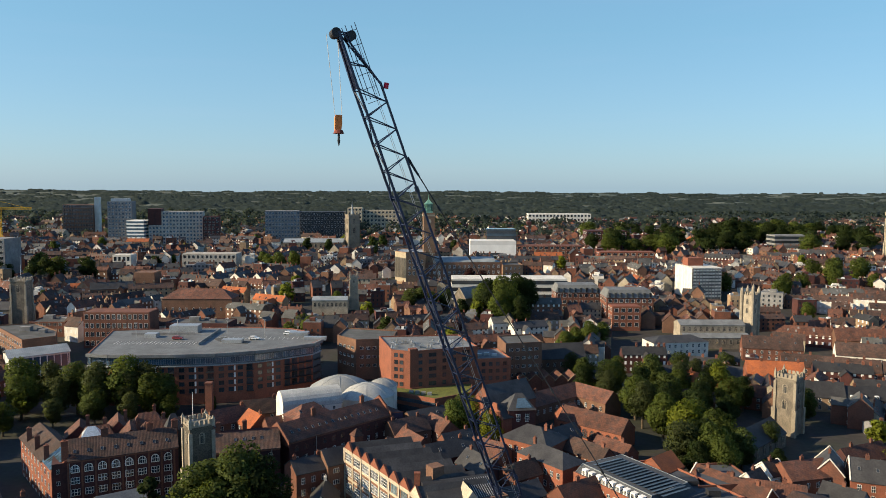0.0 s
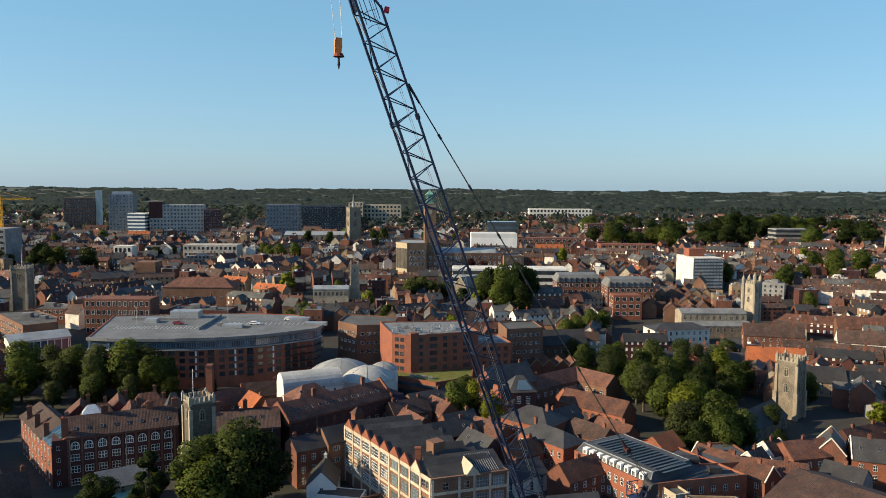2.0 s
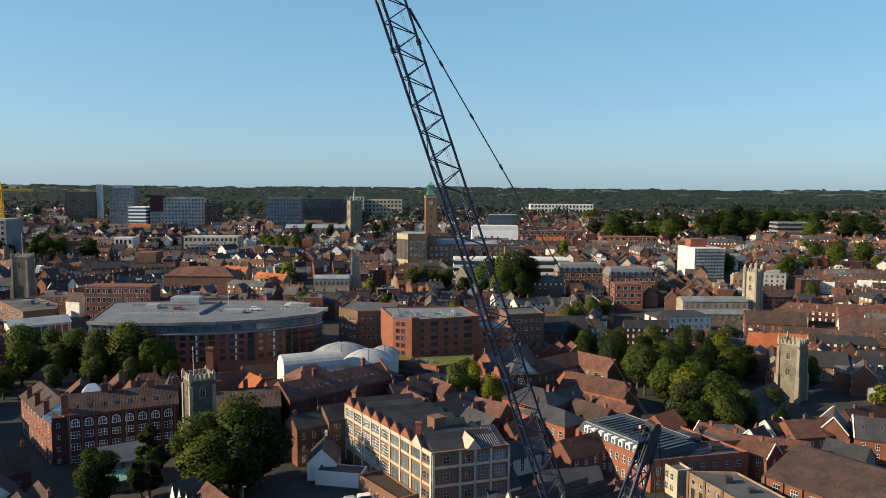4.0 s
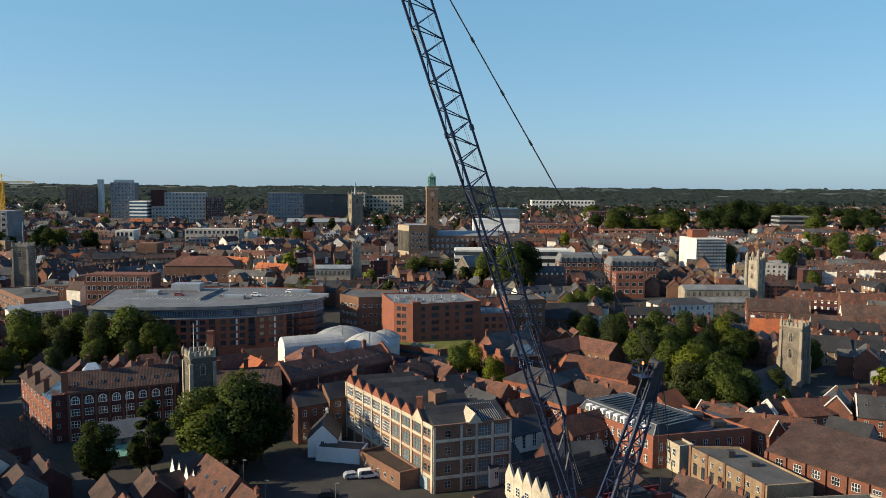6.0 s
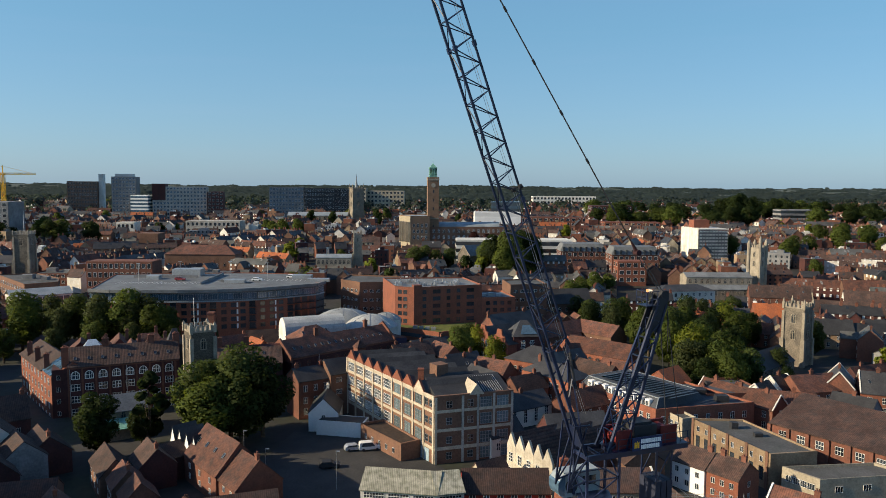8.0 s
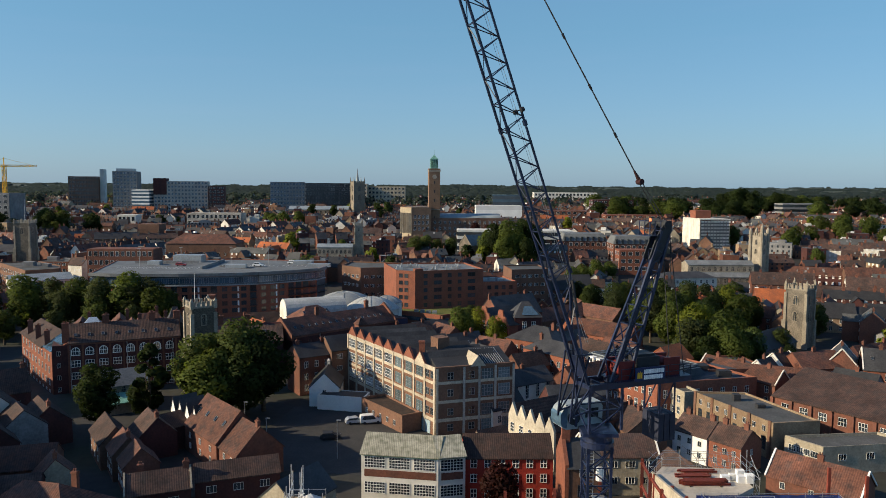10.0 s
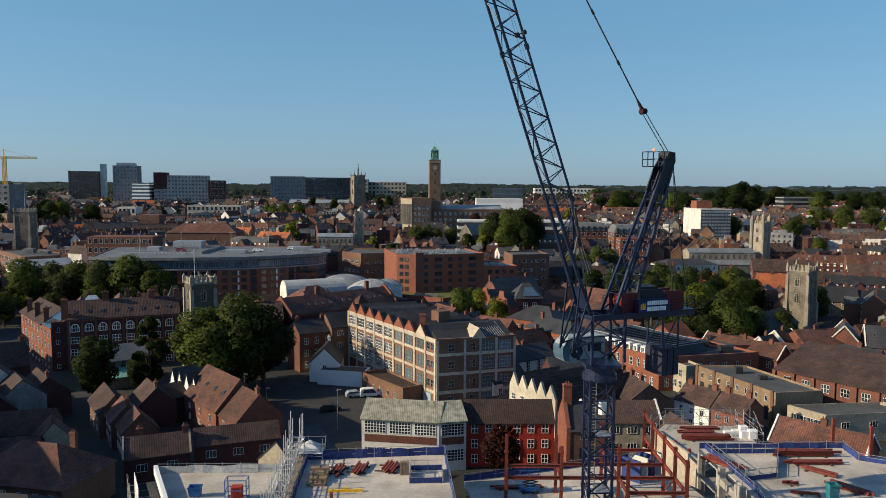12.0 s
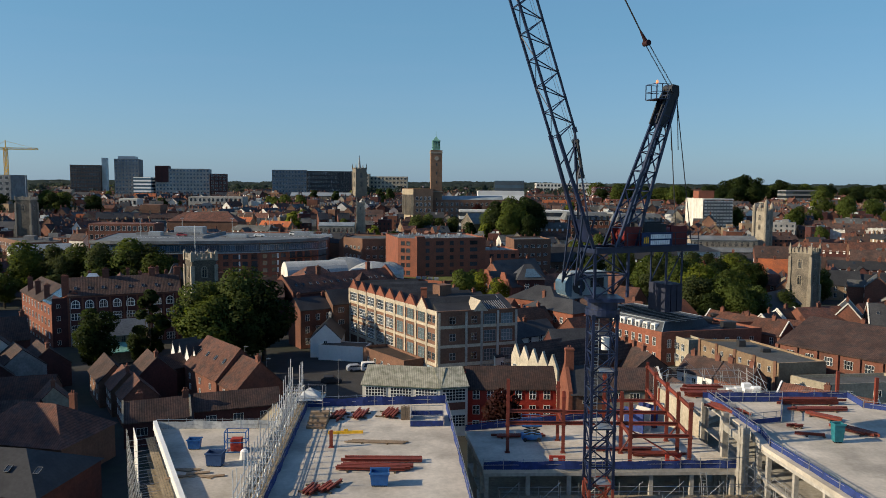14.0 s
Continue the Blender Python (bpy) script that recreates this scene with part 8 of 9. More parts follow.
# stair flight in white panels and blue net behind the frame
sp = root("precast_stair", "white precast panels leaning behind the steel frame", "panels", pose(24.6, 93.0, 9.0, 0, 0, -48))
for k in range(4):
    part("panel", Shape().box(-1.4, 1.4, -0.1 + 1.6 * k, 0.1 + 1.6 * k, 0, 2.9), RENDER_W if k % 2 else BLUE_NET, sp)

# pit in front of the deck with low scaffolds
pit = root("pit_scaffold", "low scaffold and concrete upstands in the pit below the deck", "scaffold", pose(0, 0, 0))
scaffold(pit, (6, 76.5), (34, 77.2), -7.6, 7.6, 1.2, name="scaffold")
for k in range(6):
    part("upstand", Shape().box(9.4 + 1.5 * k, 10.3 + 1.5 * k, 70.0, 70.8, -7.6, 6.6 + 0.1 * (k % 2)), CONCRETE, pit)
part("pit_floor", Shape().box(3.8, 34, 50, 79, -7.9, -7.6), CONCRETE, pit)
lad = root("site_ladder", "grey aluminium ladder leaning on the deck edge", "ladder", pose(28.8, 78.6, 3.0))
s = Shape()
for x in (-0.3, 0.3):
    s.beam((x, -0.8, 0), (x, 0.9, 6.0), 0.08)
for k in range(18):
    s.beam((-0.3, -0.8 + 1.7 * k / 18, 0.33 * k + 0.2), (0.3, -0.8 + 1.7 * k / 18, 0.33 * k + 0.2), 0.05)
part("ladder", s, ALU, lad)

# right building: open deck on concrete frame
RGT = [(33.3, 75.1), (36.6, 50), (70, 50), (60, 84), (51.5, 88.7), (51.8, 93.0), (33.1, 92.6), (33.9, 78.6)]
rgt, rr = site_slab("site_building", "concrete frame building under construction with open pale deck", RGT, 13.5, 0.45, SLAB, (9.8, 6.2, 2.6))
for i in (0, 3, 4, 5, 6, 7):
    a, b = rr[i], rr[(i + 1) % len(rr)]
    netting(rgt, along(a, b, 0, -0.7 if i in (0, 6, 7) else -0.1), along(b, a, 0, 0.7 if i in (0, 6, 7) else 0.1), 13.5, 0.8)
# concrete stair core
core = root("stair_core", "bare concrete stair core rising beside the deck", "stair core", pose(32.9, 79.0, 0, 0, 0, 2))
part("wall", Shape().box(-0.2, 0.5, -0.3, 0.3, -7.6, 14.2).box(-0.2, 0.15, 0.5, 1.1, -7.6, 14.0).box(-0.2, 0.5, 5.0, 5.6, -7.6, 14.2).box(-0.15, 0.45, 0.3, 5.0, 12.2, 13.0).box(-0.15, 0.45, 0.3, 5.0, 8.2, 8.9), CONCRETE, core)
part("scaffold", Shape().rod((-1.9, -0.5, 2), (-1.9, -0.5, 15.4), 0.04, n=4).rod((0, -0.5, 2), (0, -0.5, 15.6), 0.04, n=4).rod((-1.9, -0.5, 8), (1.6, -0.5, 8), 0.035, n=4).rod((-1.9, -0.5, 11), (1.6, -0.5, 11), 0.035, n=4), ALU, core)
scaffold(rgt, rr[7], along(rr[0], rr[1], 18), -7.6, 9.4, 1.0, boards=False)
# inner blocks scaled about end camera's eye to fit its view, above the terrace
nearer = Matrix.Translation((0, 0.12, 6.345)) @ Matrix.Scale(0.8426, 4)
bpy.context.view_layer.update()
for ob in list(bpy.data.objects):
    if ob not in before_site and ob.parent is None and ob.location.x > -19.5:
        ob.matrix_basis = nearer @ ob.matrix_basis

# loads and guards on the middle slab
mdz = 17.3
for x, y, rot, n, ln, ly in ((-10.4, 72.3, 78, 4, 2.6, 1), (-8.3, 72.6, 80, 4, 2.6, 1), (-5.3, 72.8, 76, 5, 2.6, 1), (-5.0, 60.6, 0, 3, 6.8, 1), (-5.6, 58.9, -2, 4, 6.4, 1), (-9.8, 54.6, 72, 3, 2.0, 1), (-8.7, 54.8, 66, 3, 2.0, 1)):
    girder_stack(x, y, mdz, rot, n, ln, ly)
pl = root("plank_stack", "pale timber planks lying on the slab", "planks", pose(-5.9, 65.0, mdz, 0, 0, -4))
for k in range(3):
    part("plank", Shape().box(-2.8 + 0.3 * k, 2.5 + 0.2 * k, -0.35 + 0.23 * k, -0.15 + 0.23 * k, 0.06, 0.12), BRICK_BUFF, pl)
for k in (-1.2, 1.1):
    part("bearer", Shape().box(k - 0.06, k + 0.06, -0.5, 0.5, 0, 0.06), BARK, pl)
yb_ = root("lifting_beam", "yellow lifting beam lying on the slab", "beam", pose(-8.9, 67.3, mdz, 0, 0, 4))
part("bar", Shape().box(-1.6, 1.6, -0.1, 0.1, 0.0, 0.24), YELLOW, yb_)
part("lug", Shape().box(-0.2, 0.2, -0.05, 0.05, 0.24, 0.42), YELLOW, yb_)
post = root("steel_post", "upright red steel post on the slab", "post", pose(-9.7, 63.7, mdz))
part("shaft", Shape().box(-0.14, 0.14, -0.12, 0.12, 0, 1.5), OXIDE, post)
part("base_plate", Shape().box(-0.24, 0.24, -0.24, 0.24, 0, 0.03), OXIDE, post)
skip_bin(-4.75, 55.6, mdz, 2, 1.45, 1.0, 1.15, BIN_BLUE, "bright blue steel waste bin on the slab")
tp = root("timber_pack", "upright pack of timber boards on the slab", "timber", pose(-3.6, 71.6, mdz, 0, 0, 5))
for k in range(4):
    part("board", Shape().box(-0.44 + 0.22 * k, -0.24 + 0.22 * k, -0.3, 0.3, 0, 1.25 + 0.05 * (k % 2)), BRICK_BUFF, tp)
tread = root("site_steps", "timber landing and steps down to the slab", "steps", pose(-11.9, 70.0, mdz))
for k in range(4):
    part("tread", Shape().box(-0.9, 0.9, -1.5 + 0.75 * k, -0.8 + 0.75 * k, 0.0, 0.25 + 0.22 * k), BRICK_BUFF, tread)


def guard(name, label, ring, z, h):
    """Boarded guard with posts and a rail round a ring of points."""
    cx, cy, r = local(ring)
    th = root(name, label, "guard rail", pose(cx, cy, z))
    for a, b in zip(r, r[1:] + r[:1]):
        part("guard_board", band(a, b, 0.05, h, 0.05), BLUE_NET, th)
        rail = Shape().beam((*a, 1.1), (*b, 1.1), 0.05).beam((*a, 0.6), (*b, 0.6), 0.04)
        ln = math.hypot(b[0] - a[0], b[1] - a[1])
        for k in range(int(ln / 1.4) + 1):
            rail.beam((*along(a, b, 1.4 * k), 0), (*along(a, b, 1.4 * k), 1.15), 0.05)
        part("guard_rail", rail, ALU, th)
    return th


guard("slab_opening", "blue boarded guard round an opening in the slab", [(-3.0, 69.3), (0.1, 69.5), (0.1, 72.6), (-3.0, 72.4)], mdz, 0.55)
# tall edge scaffold along the middle slab, partly sheeted
PALE_TUBE = mat("pale_tube", (0.55, 0.55, 0.54), rough=0.5, metal=0.2)
EA, EB = Vector((-15.0, 78.6)), Vector((-13.0, 49.0))
es = root("edge_scaffold", "pale tube scaffold with grey-white sheeting along the slab edge", "scaffold", pose(EA.x, EA.y, 0))
ed = (EB - EA)
elen = ed.length
rnd = random.Random(12)
ea_, eb2 = (0.0, 0.0), (ed.x, ed.y)
bays_n = 23
for off in (0.0, 1.1):
    s = Shape()
    for k in range(bays_n + 1):
        p = along(ea_, eb2, elen * k / bays_n, off)
        tall_ = 20.2 + rnd.uniform(-0.5, 0.9) + (0.9 if k < 3 else 0)
        s.rod((*p, 12.5), (*p, tall_), 0.045, n=5)
    part("standard_row", s, PALE_TUBE, es)
    r = Shape()
    for z in (14.2, 15.2, 16.4, 17.4, 18.5, 19.4):
        p, q = along(ea_, eb2, -0.4, off), along(ea_, eb2, elen, off)
        r.rod((*p, z), (*q, z), 0.04, n=5)
    part("ledger_row", r, PALE_TUBE, es)
    z = Shape()
    for k in range(bays_n):
        p, q = along(ea_, eb2, elen * k / bays_n, off + 0.06), along(ea_, eb2, elen * (k + 1) / bays_n, off + 0.06)
        lo, hi = (14.2, 16.4) if k % 2 else (16.4, 14.2)
        z.rod((*p, lo), (*q, hi), 0.04, n=4).rod((*p, lo + 2.2), (*q, hi + 2.2), 0.04, n=4)
    part("brace_row", z, PALE_TUBE, es)
tr = Shape()
for k in range(bays_n + 1):
    for zz in (14.2, 16.4, 18.5):
        p, q = along(ea_, eb2, elen * k / bays_n, -0.2), along(ea_, eb2, elen * k / bays_n, 1.3)
        tr.rod((*p, zz), (*q, zz), 0.035, n=4)
part("transom_row", tr, PALE_TUBE, es)
for zz in (14.25, 16.45):
    for k in range(4):
        a0, a1 = 0.1 + 0.25 * k, 0.32 + 0.25 * k
        part("scaffold_board", Shape().prism([along(ea_, eb2, 0, a0), along(ea_, eb2, 0, a1), along(ea_, eb2, elen, a1), along(ea_, eb2, elen, a0)], zz, zz + 0.05), bpy.data.materials["scaffold_plank"], es)
for k in range(12):
    a0, a1 = elen * k / 12, elen * (k + 0.96) / 12
    z1 = 17.6 + rnd.uniform(-0.3, 0.5)
    p, q, p2, q2 = along(ea_, eb2, a0, 1.18 + 0.08 * (k % 2)), along(ea_, eb2, a1, 1.18), along(ea_, eb2, a0, 1.2 + 0.08 * (k % 2)), along(ea_, eb2, a1, 1.2)
    part("scaffold_sheet", Shape().prism([p2, q2, q, p], 14.4 + rnd.uniform(0, 0.5), z1), SHEET, es, "grey-white scaffold sheeting")

# loads and guards on the right deck
rdz = 17.72
for x, y, rot, n, ln, ly in ((38.3, 76.2, 0, 3, 6.3, 2), (37.9, 73.9, 1, 3, 5.8, 1), (28.9, 73.6, -52, 5, 4.2, 1), (37.4, 71.6, -46, 3, 3.0, 1), (38.1, 67.6, -52, 4, 3.8, 1), (33.9, 66.1, -12, 1, 2.5, 1), (33.3, 68.6, 8, 2, 1.0, 1)):
    girder_stack(x, y, rdz, rot, n, ln, ly)
skip_bin(35.1, 64.5, rdz, 2, 0.95, 0.75, 1.75, BIN_TEAL, "teal steel waste bin on the deck")
guard("slab_opening", "blue boarded guard round a stair opening", [(28.7, 76.5), (29.4, 69.2), (32.6, 70.1), (35.8, 76.7)], rdz, 0.5)

# red steel frame on the lower deck, bays of 5.6 m
sf = root("red_steelwork", "red oxide steel columns and beams rising from the deck", "steel frame", pose(0, 0, 13.93))
FRAME_X, FRAME_Y = (6.5, 12.0, 17.7, 23.3), (68.2, 71.8, 75.4, 79.6, 84.0)
cols = {}
for i, x in enumerate(FRAME_X):
    for j, y in enumerate(FRAME_Y):
        if (i, j) in ((0, 0), (1, 0), (0, 2), (0, 4), (1, 4), (2, 2), (2, 4), (0, 3), (1, 3)):
            continue
        x_, y_ = x + 0.3 * (j == 4), y
        cols[i, j] = (x_, y_)
        hh = 6.2 if (i, j) != (0, 1) else 7.4
        c = Shape().box(x_ - 0.15, x_ + 0.15, y_ - 0.15, y_ - 0.12, 0, hh).box(x_ - 0.15, x_ + 0.15, y_ + 0.12, y_ + 0.15, 0, hh).box(x_ - 0.015, x_ + 0.015, y_ - 0.12, y_ + 0.12, 0, hh)
        column = part("column", c.box(x_ - 0.26, x_ + 0.26, y_ - 0.26, y_ + 0.26, 0, 0.04), OXIDE, sf)
        for z in (2.9, 5.7):
            part("cleat", Shape().box(x_ - 0.2, x_ + 0.2, y_ - 0.18, y_ + 0.18, z - 0.16, z + 0.02), OXIDE, column)


def i_beam(p, q, h=0.32, w=0.2):
    """A rolled section lying from p to q."""
    p, q = Vector(p), Vector(q)
    up_ = Vector((0, 0, h / 2))
    return Shape().beam(p + up_, q + up_, w, 0.035).beam(p - up_, q - up_, w, 0.035).beam(p, q, 0.025, h)


for (a, b), zs in ((((0, 1), (1, 1)), (3.0, 4.2)), (((1, 1), (2, 1)), (3.0,)), (((2, 1), (3, 1)), (3.0,)), (((2, 0), (3, 0)), (3.0,)), (((2, 0), (2, 1)), (3.0,)), (((3, 0), (3, 1)), (3.0, 5.7)),
                   (((3, 1), (3, 2)), (3.0, 5.7)), (((3, 2), (3, 3)), (3.0, 5.7)), (((3, 3), (3, 4)), (3.0, 5.7)), (((1, 1), (1, 2)), (3.0,)), (((2, 1), (2, 3)), (3.0,)), (((2, 3), (3, 3)), (3.0,)), (((1, 2), (3, 2)), (3.0,))):
    for z in zs:
        part("beam", i_beam((*cols[a], z), (*cols[b], z)), OXIDE, sf)
for a, b in (((2, 0), (2, 1)), ((2, 1), (3, 0)), ((3, 1), (3, 2))):
    part("brace", Shape().beam((*cols[a], 2.9), (*cols[b], 0.15), 0.12), OXIDE, sf)

# lower deck behind the open one# lower deck behind the open one
BCK = [(28.2, 94.6), (29.9, 82.4), (39.6, 90.6), (39.6, 96.8), (30.2, 97.5)]
bck, bk = site_slab("site_deck", "lower rear concrete deck with stacks of steel", BCK, 14.0, 0.4, SLAB, (10.0, 6.0, 2.0))
for i in (2, 3, 4):
    a, b = bk[i], bk[(i + 1) % 5]
    scaffold(bck, a, b, 0, 14.6, 0.8, boards=False)
for x, y, n, ln, ly in ((33.6, 91.6, 4, 6.4, 2), (34.0, 95.6, 3, 5.0, 1), (33.0, 94.0, 3, 4.5, 1)):
    girder_stack(x, y, 14.0, 0, n, ln, ly)
ww = root("wrapped_pallet", "white wrapped materials and loose poles on the deck", "pallet", pose(38.2, 93.6, 14.0))
rnd = random.Random(9)
for k in range(6):
    x, y = rnd.uniform(-2, 2), rnd.uniform(-1.5, 1.5)
    part("package", Shape().box(x - 0.5, x + 0.5, y - 0.4, y + 0.4, 0, rnd.uniform(0.6, 1.4)), WHITE, ww)
s = Shape()
for k in range(9):
    s.rod((-3 + 0.7 * k, 2.0, 0), (-4.4 + 0.9 * k, 2.6, 2.2 + 0.3 * (k % 3)), 0.035, n=4)
part("prop", s, ALU, ww)
for k, (x, y, h) in enumerate(((27.9, 93.4, 4.5), (29.0, 89.5, 4.6), (29.6, 86.0, 4.8), (45.5, 84.0, 9.2), (48.8, 82.0, 9.0))):
    c = root("steel_post", "upright red steel column at the deck's edge", "post", pose(x, y, 10.0), "steel posts")
    part("shaft", Shape().box(-0.17, 0.17, -0.14, 0.14, 0, h), OXIDE, c)
gc = root("edge_wall", "cream concrete wall along the deck edge", "wall", pose(0, 0, 0))
part("panel", Shape().prism([(27.7, 94.4), (29.7, 82.3), (30.0, 82.4), (28.0, 94.6)], 3, 14.5), CREAM, gc)

# ---- car park, streets, vehicles ----
cp = part("car_park", Shape().prism([(-40, 132), (6, 126), (2, 146), (-12, 163), (-34, 170)], 0.0, 0.03), ASPHALT)
tagged(cp, "dark asphalt car park beside the factory", "car park", kind="structure")


def car(x, y, rot, material, label, z=0.04, length=4.2, van=False):
    th = root("car", label, "car", pose(x, y, z, 0, 0, rot), "parked cars")
    k = length / 4.2
    hgt = 1.95 if van else 1.45
    prof = [(-2.1, 0.35), (2.1, 0.35), (2.1, 0.75), (1.9, 0.92), (1.0, 1.0), (0.4, hgt), (-1.5, hgt), (-2.0, 1.05 if not van else hgt - 0.1), (-2.1, 0.8)]
    part("body", Shape().extrude_y([(px * k, pz) for px, pz in prof], -0.85, 0.85), material, th)
    part("glazing", Shape().extrude_y([(0.92 * k, 1.02), (0.42 * k, hgt - 0.1), (-1.4 * k, hgt - 0.1), (-1.75 * k, 1.05)], -0.87, 0.87), GLASS, th)
    for px in (-1.3, 1.3):
        for py in (-0.8, 0.8):
            part("wheel", Shape().rod((px * k, py - 0.1, 0.32), (px * k, py + 0.1, 0.32), 0.32, n=10), DARK, th)
    for py in (-0.6, 0.6):
        part("headlight", Shape().box(2.09 * k, 2.12 * k, py - 0.18, py + 0.18, 0.6, 0.74), WHITE, th)
    return th


SILVER = mat("silver_car", (0.42, 0.45, 0.5), rough=0.3, metal=0.3)
car(-18.6, 157.5, 20, SILVER, "pale silver car parked on the asphalt")
car(-15.2, 157.8, 15, WHITE, "white van parked on the asphalt", length=4.8, van=True)
car(-22.5, 147.5, 10, DARK, "black car parked on the asphalt")
car(-53.5, 128.5, 60, SILVER, "silver car parked in the lane")
car(-74.0, 297.0, 0, WHITE, "white car on the parking roof", z=18.92)
car(-105.0, 297.0, 0, mat("red_car", (0.3, 0.05, 0.06), rough=0.3), "dark red car on the parking roof", z=18.92)
car(-62.0, 307.0, 0, WHITE, "white car at the roof's end", z=18.92)
for x, y, h in ((-33.5, 139, 7), (-19.5, 136.5, 7.5), (-40.5, 149.5, 7)):
    lp = root("street_lamp", "grey street lamp in the car park", "street lamp", pose(x, y, 0), "street lamps")
    part("pole", Shape().rod((0, 0, 0), (0, 0, h), 0.07, 0.05, 6), ALU, lp)
    part("head", Shape().box(-0.1, 0.7, -0.12, 0.12, h - 0.05, h + 0.1), ALU, lp)


# ---- the nearer trees ----
BIG = "large green broad-leaved tree in full summer leaf"
for x, y, h, sp, k in ((-53.0, 163, 18, 1.3, 1), (-46.5, 168, 20.5, 1.2, 1), (-40.5, 166, 18, 1.2, 2), (-50, 158, 15, 1.3, 0), (-44, 160, 15, 1.3, 1), (-47, 163, 18.5, 1.1, 1)):
    plant(BROAD[k], x, y, h, BIG, sp, z=0)
plant(TALL[0], -63.0, 157, 18, "tall narrow dark green tree", 1.15, z=0)
plant(BROAD[2], -72, 152, 14, BIG, 1.1, z=0)
plant(BROAD[2], -66, 160, 9, "green tree beside the chapel", 1.2, z=0)
plant(COPPER_TREE[0], 9.3, 112.5, 8.5, "dark copper-leaved tree before the red house", 1.0, z=0)
# row beyond the mansion
for k, (x, y, h) in enumerate(((-160, 258, 17), (-149, 262, 18), (-138, 260, 18), (-127, 257, 18.5), (-119, 256, 19), (-110, 258, 19.5), (-103, 258, 18.5), (-97, 256, 15), (-155, 248, 15), (-143, 250, 15), (-131, 252, 15), (-120, 254, 16), (-108, 254, 17), (-99, 253, 15), (-150, 238, 12), (-140, 234, 11), (-162, 240, 12), (-170, 262, 15), (-128, 242, 10), (-116, 246, 11), (-104, 246, 11), (-92, 250, 9), (-80, 258, 7))):
    plant((WILLOW[0], BROAD[0], WILLOW[0], BROAD[1])[k % 4], x, y, h, "tall grey-green tree in a row beyond the brick block", 1.2, "row of trees")
# between hotel and school
for x, y, h, k in ((12, 236, 12, 3), (6, 229, 13, 0), (17, 225, 11, 3), (10, 243, 12, 1)):
    plant(BROAD[k], x, y, h, "bright green tree below the hotel", 1.05)
# the wooded churchyard
rng_t = random.Random(21)
for x, y, h, k in ((70, 252, 15, 0), (62, 262, 15, 1), (76, 268, 15, 1), (73, 230, 15, 2), (80, 222, 15, 0), (76, 206, 15, 1), (78, 194, 13, 2), (90, 193, 8, 2), (95, 198, 9, 2), (104, 222, 9, 2), (97, 240, 12, 0),
                   (104, 254, 14, 1), (112, 262, 13, 0), (108, 274, 14, 1), (96, 282, 13, 2), (84, 284, 14, 0), (72, 288, 13, 3), (60, 292, 12, 1), (126, 247, 13, 0), (72, 196, 12, 0), (90, 268, 13, 0), (56, 300, 12, 2), (120, 300, 12, 1), (100, 296, 13, 1)):
    plant((BROAD[0], BROAD[1], BROAD[2], WILLOW[0], BROAD[3])[(k + int(x)) % 5], x, y, h, BIG + " by the church", 1.1)
for x, y, h, k in ((57, 275, 15, 0), (66, 276, 16, 1), (83, 280, 17, 0), (93, 274, 16, 2), (102, 282, 15, 0), (110, 284, 14, 1), (70, 243, 17, 0), (77, 240, 17, 2), (85, 236, 16, 0), (75, 217, 17, 0), (83, 211, 16, 1), (70, 203, 16, 2), (78, 201, 15, 0), (88, 205, 13, 1), (92, 250, 15, 0), (98, 262, 15, 1), (82, 258, 16, 0)):
    plant((BROAD[0], WILLOW[0], BROAD[2], BROAD[1], BROAD[3])[(x + 2 * y) % 5], x, y, h * 0.95, BIG + " by the church", 1.15)
for x, y, h in ((128, 205, 7), (146, 208, 7), (140, 226, 8)):
    plant(SMALL[2], x, y, h, "small bright garden tree", 1.2)
# large tree group in the middle distance
for x, y, h, k in ((30, 400, 24, 2), (37, 396, 25, 0), (45, 402, 26, 2), (52, 408, 22, 2), (34, 384, 20, 0), (44, 380, 19, 2), (26, 412, 18, 0)):
    plant(BROAD[k], x, y, h, "tall dark green tree rising over the roofs", 1.0)
for x, y, h in ((-14, 420, 14), (-8, 425, 14), (-2, 422, 12), (6, 428, 12)):
    plant(BROAD[1], x, y, h, BIG, 1.1)
plant(SMALL[2], -38, 408, 9, "bright yellow-green tree among roofs", 1.1)
for x, y, h in ((-68, 372, 11), (-63, 362, 12), (-70, 350, 12), (-58, 430, 10), (66, 342, 12), (74, 350, 13), (60, 336, 12), (82, 356, 11)):
    plant(BROAD[0], x, y, h, BIG, 1.1)
for x, y, h in ((-128, 560, 13), (-118, 552, 15), (-110, 570, 14), (-135, 575, 13), (-122, 540, 12)):
    plant(BROAD[0], x, y, h, BIG, 1.15)
for k in range(12):
    plant(BROAD[2 if k % 3 else 0], -330 + 8.5 * k + rng_t.uniform(-3, 3), 505 + rng_t.uniform(-14, 18), rng_t.uniform(13, 19), "dark tree in a belt among the roofs", 1.2)
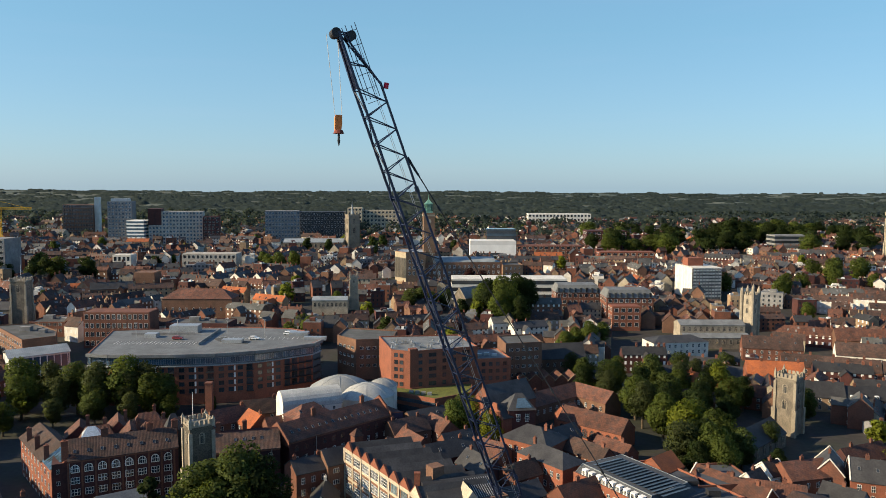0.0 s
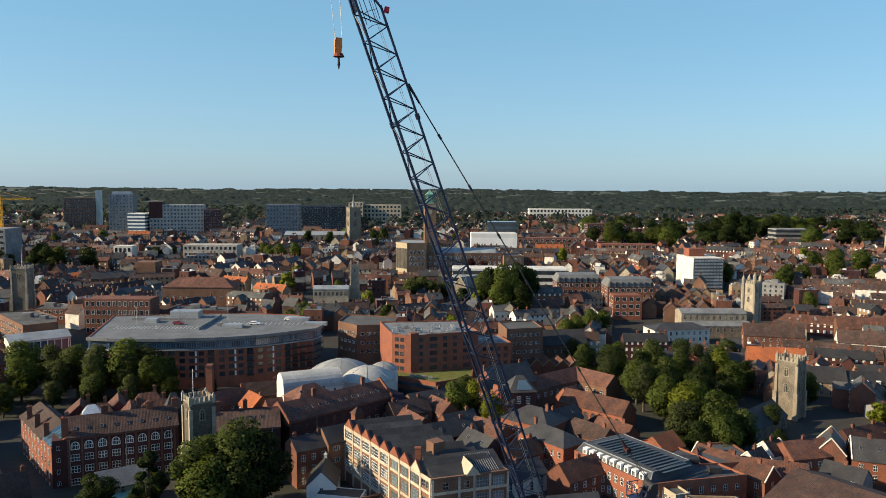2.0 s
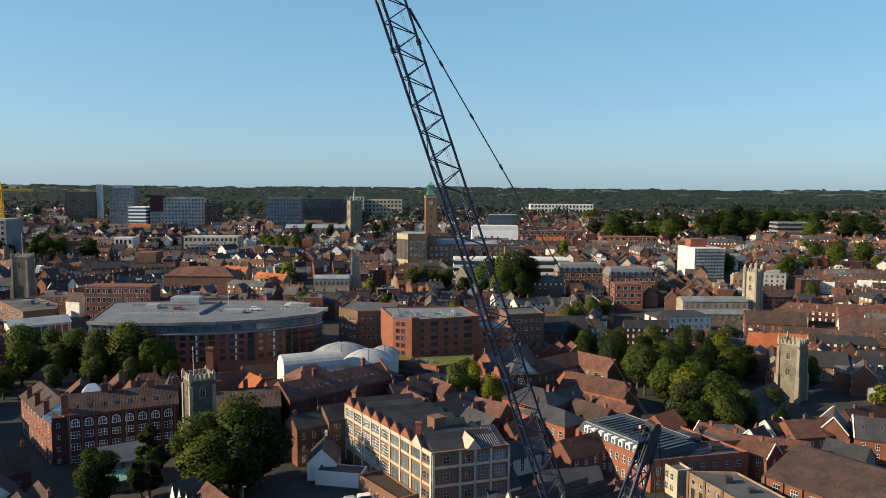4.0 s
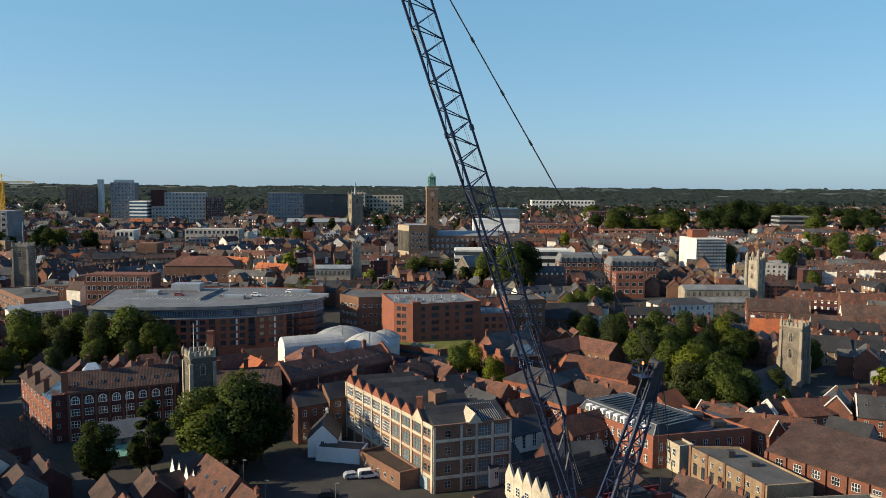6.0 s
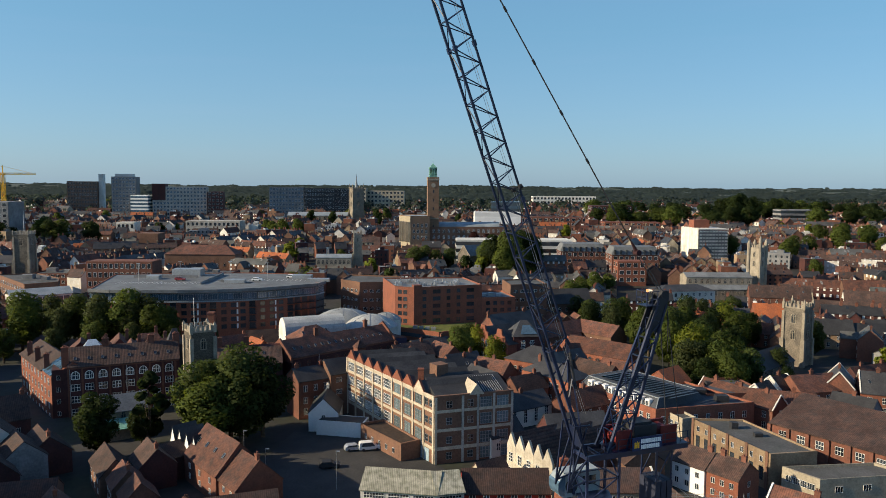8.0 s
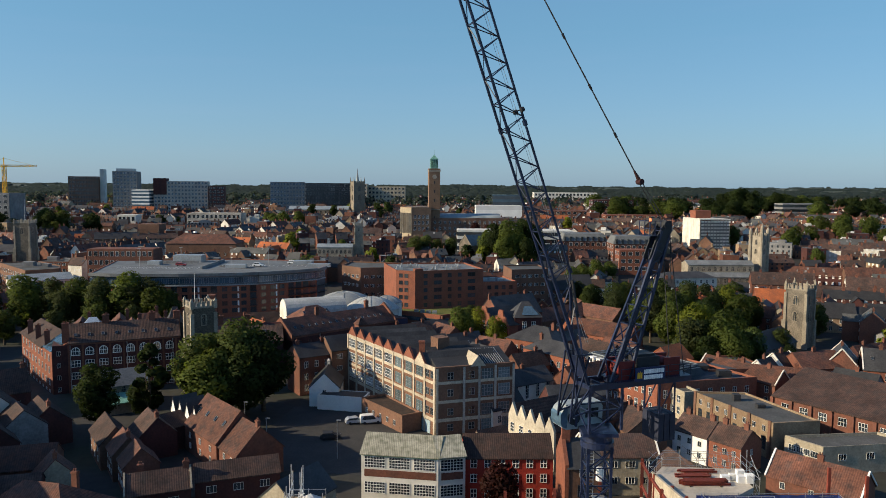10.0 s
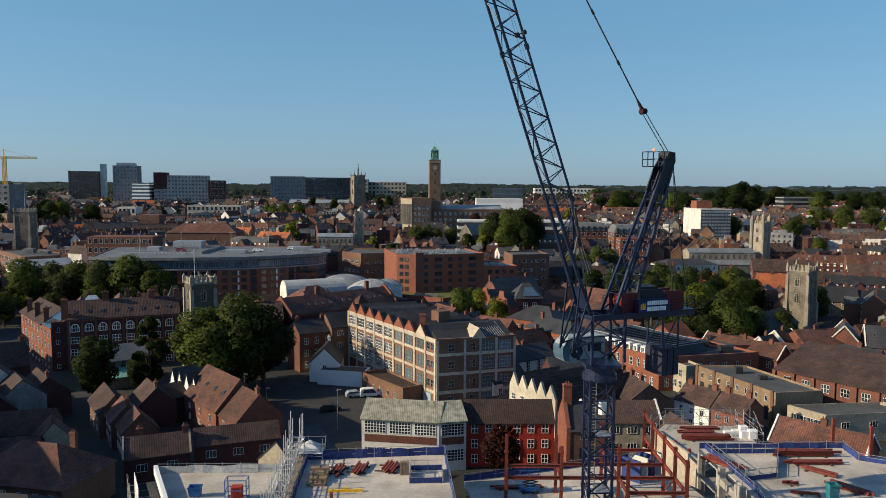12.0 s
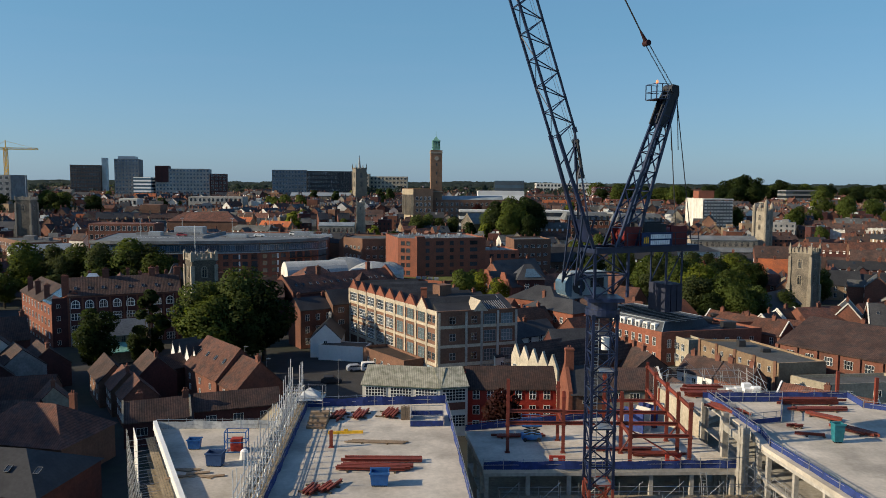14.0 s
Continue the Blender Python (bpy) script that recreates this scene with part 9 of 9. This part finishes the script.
# wooded belt on the right, far behind
for k in range(75):
    x = rng_t.uniform(150, 470)
    y = 690 + rng_t.uniform(-40, 170) + (x - 165) * 0.15
    plant(BROAD[2] if k % 4 else BROAD[0], x, y, rng_t.uniform(15, 21), "dark tree in a wide wooded belt", 1.6, "wooded belt")
for x, y, h in ((296, 742, 29), (304, 748, 31), (312, 740, 28), (288, 750, 26), (345, 760, 26)):
    plant(BROAD[2], x, y, h, "tall dark tree standing above the wooded belt", 1.2, "wooded belt")
for x, y, h in ((222, 462, 15), (214, 452, 14), (236, 470, 14), (258, 500, 17), (268, 490, 18), (276, 505, 18), (262, 476, 14), (300, 520, 15), (310, 530, 15), (186, 470, 14), (178, 476, 14), (172, 486, 13), (250, 380, 12), (225, 350, 12), (232, 345, 12), (205, 400, 11), (290, 480, 12)):
    plant(BROAD[0], x, y, h, BIG, 1.15)


fill_town()


# ---- town trees and far woods ----
def town_trees():
    rng = random.Random(11)
    n = 0
    while n < 78:
        y = rng.uniform(230, 1000)
        x = rng.uniform(-0.66, 0.66) * y
        if clear_of(x, y, 3.5):
            plant(rng.choice(SMALL), x, y, rng.uniform(7, 13), "green tree among the town houses", rng.uniform(0.9, 1.25), "trees of the town")
            n += 1


town_trees()


def woods(n, y0, y1, seed, size, material, name, label, xr=0.75):
    """Many far tree crowns in one piece, each of loose leaf clumps."""
    rng = np.random.default_rng(seed)
    out, nrm = [], []
    k = 0
    while k < n:
        y = y0 + (y1 - y0) * rng.random() ** 1.3
        x = rng.uniform(-xr, xr) * y
        if math.sin(x * 0.006 + y * 0.003) + math.sin(y * 0.011 + 2 + x * 0.002) + rng.uniform(-1.4, 1.0) < -0.4:
            continue
        h = size * rng.uniform(0.6, 1.25)
        d = rng.normal(size=(46, 3))
        d /= np.linalg.norm(d, axis=1)[:, None]
        d[:, 2] = np.abs(d[:, 2]) * 1.1 - 0.15
        lump = 1 + 0.25 * np.sin(d[:, 0] * 5 + k) * np.cos(d[:, 1] * 4 + 2 * k)
        pts = d * lump[:, None] * np.array([h * 0.62, h * 0.62, h * 0.55]) + np.array([x, y, ground_z(x, y) + h * 0.45])
        out.append(leaf_quads(rng, pts, d, h * 0.17))
        nrm.append(d)
        k += 1
    ob = part(name, quads_mesh(name, np.concatenate(out), material, np.concatenate(nrm)), None)
    return tagged(ob, label, "trees", kind="stuff")


woods(1500, 820, 1500, 3, 11, LEAF_HAZED, "distant_woods", "dark green woods behind the town")


def canopy(n, y0, y1, seed, name, label):
    """Hedges, copses and woods towards the horizon, each a low uneven mass of crowns."""
    rng = random.Random(seed)
    s = Shape()
    for k in range(n):
        y = y0 + (y1 - y0) * rng.random() ** 1.2
        x = rng.uniform(-0.72, 0.72) * y
        long, deep, h = rng.uniform(20, 150), rng.uniform(10, 45), rng.uniform(6, 14)
        nx, ny = max(4, int(long / 7)), 4
        base, z0 = len(s.v), ground_z(x, y)
        ph = rng.uniform(0, 9)
        for j in range(ny + 1):
            for i in range(nx + 1):
                u, v = i / nx, j / ny
                e = min(1.0, 6 * min(u, 1 - u)) * min(1.0, 4 * min(v, 1 - v))
                lump = 0.62 + 0.25 * math.sin(i * 1.9 + ph + 2 * j) + rng.uniform(-0.15, 0.2)
                s.v.append((x + (u - 0.5) * long + rng.uniform(-1.5, 1.5), y + (v - 0.5) * deep + rng.uniform(-2, 2), z0 - 1 + h * e * lump))
        for j in range(ny):
            for i in range(nx):
                q = base + j * (nx + 1) + i
                s.f.append((q, q + 1, q + nx + 2, q + nx + 1))
    ob = part(name, s, LEAF_HAZED)
    for p in ob.data.polygons:
        p.use_smooth = True
    return tagged(ob, label, "trees", kind="stuff")


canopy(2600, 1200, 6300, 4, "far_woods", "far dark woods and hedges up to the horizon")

# the patterns that were copied are taken away again
for th in PARK + [t[0] for t in TOWN]:
    for ob in (*th.children_recursive, th):
        bpy.data.objects.remove(ob)
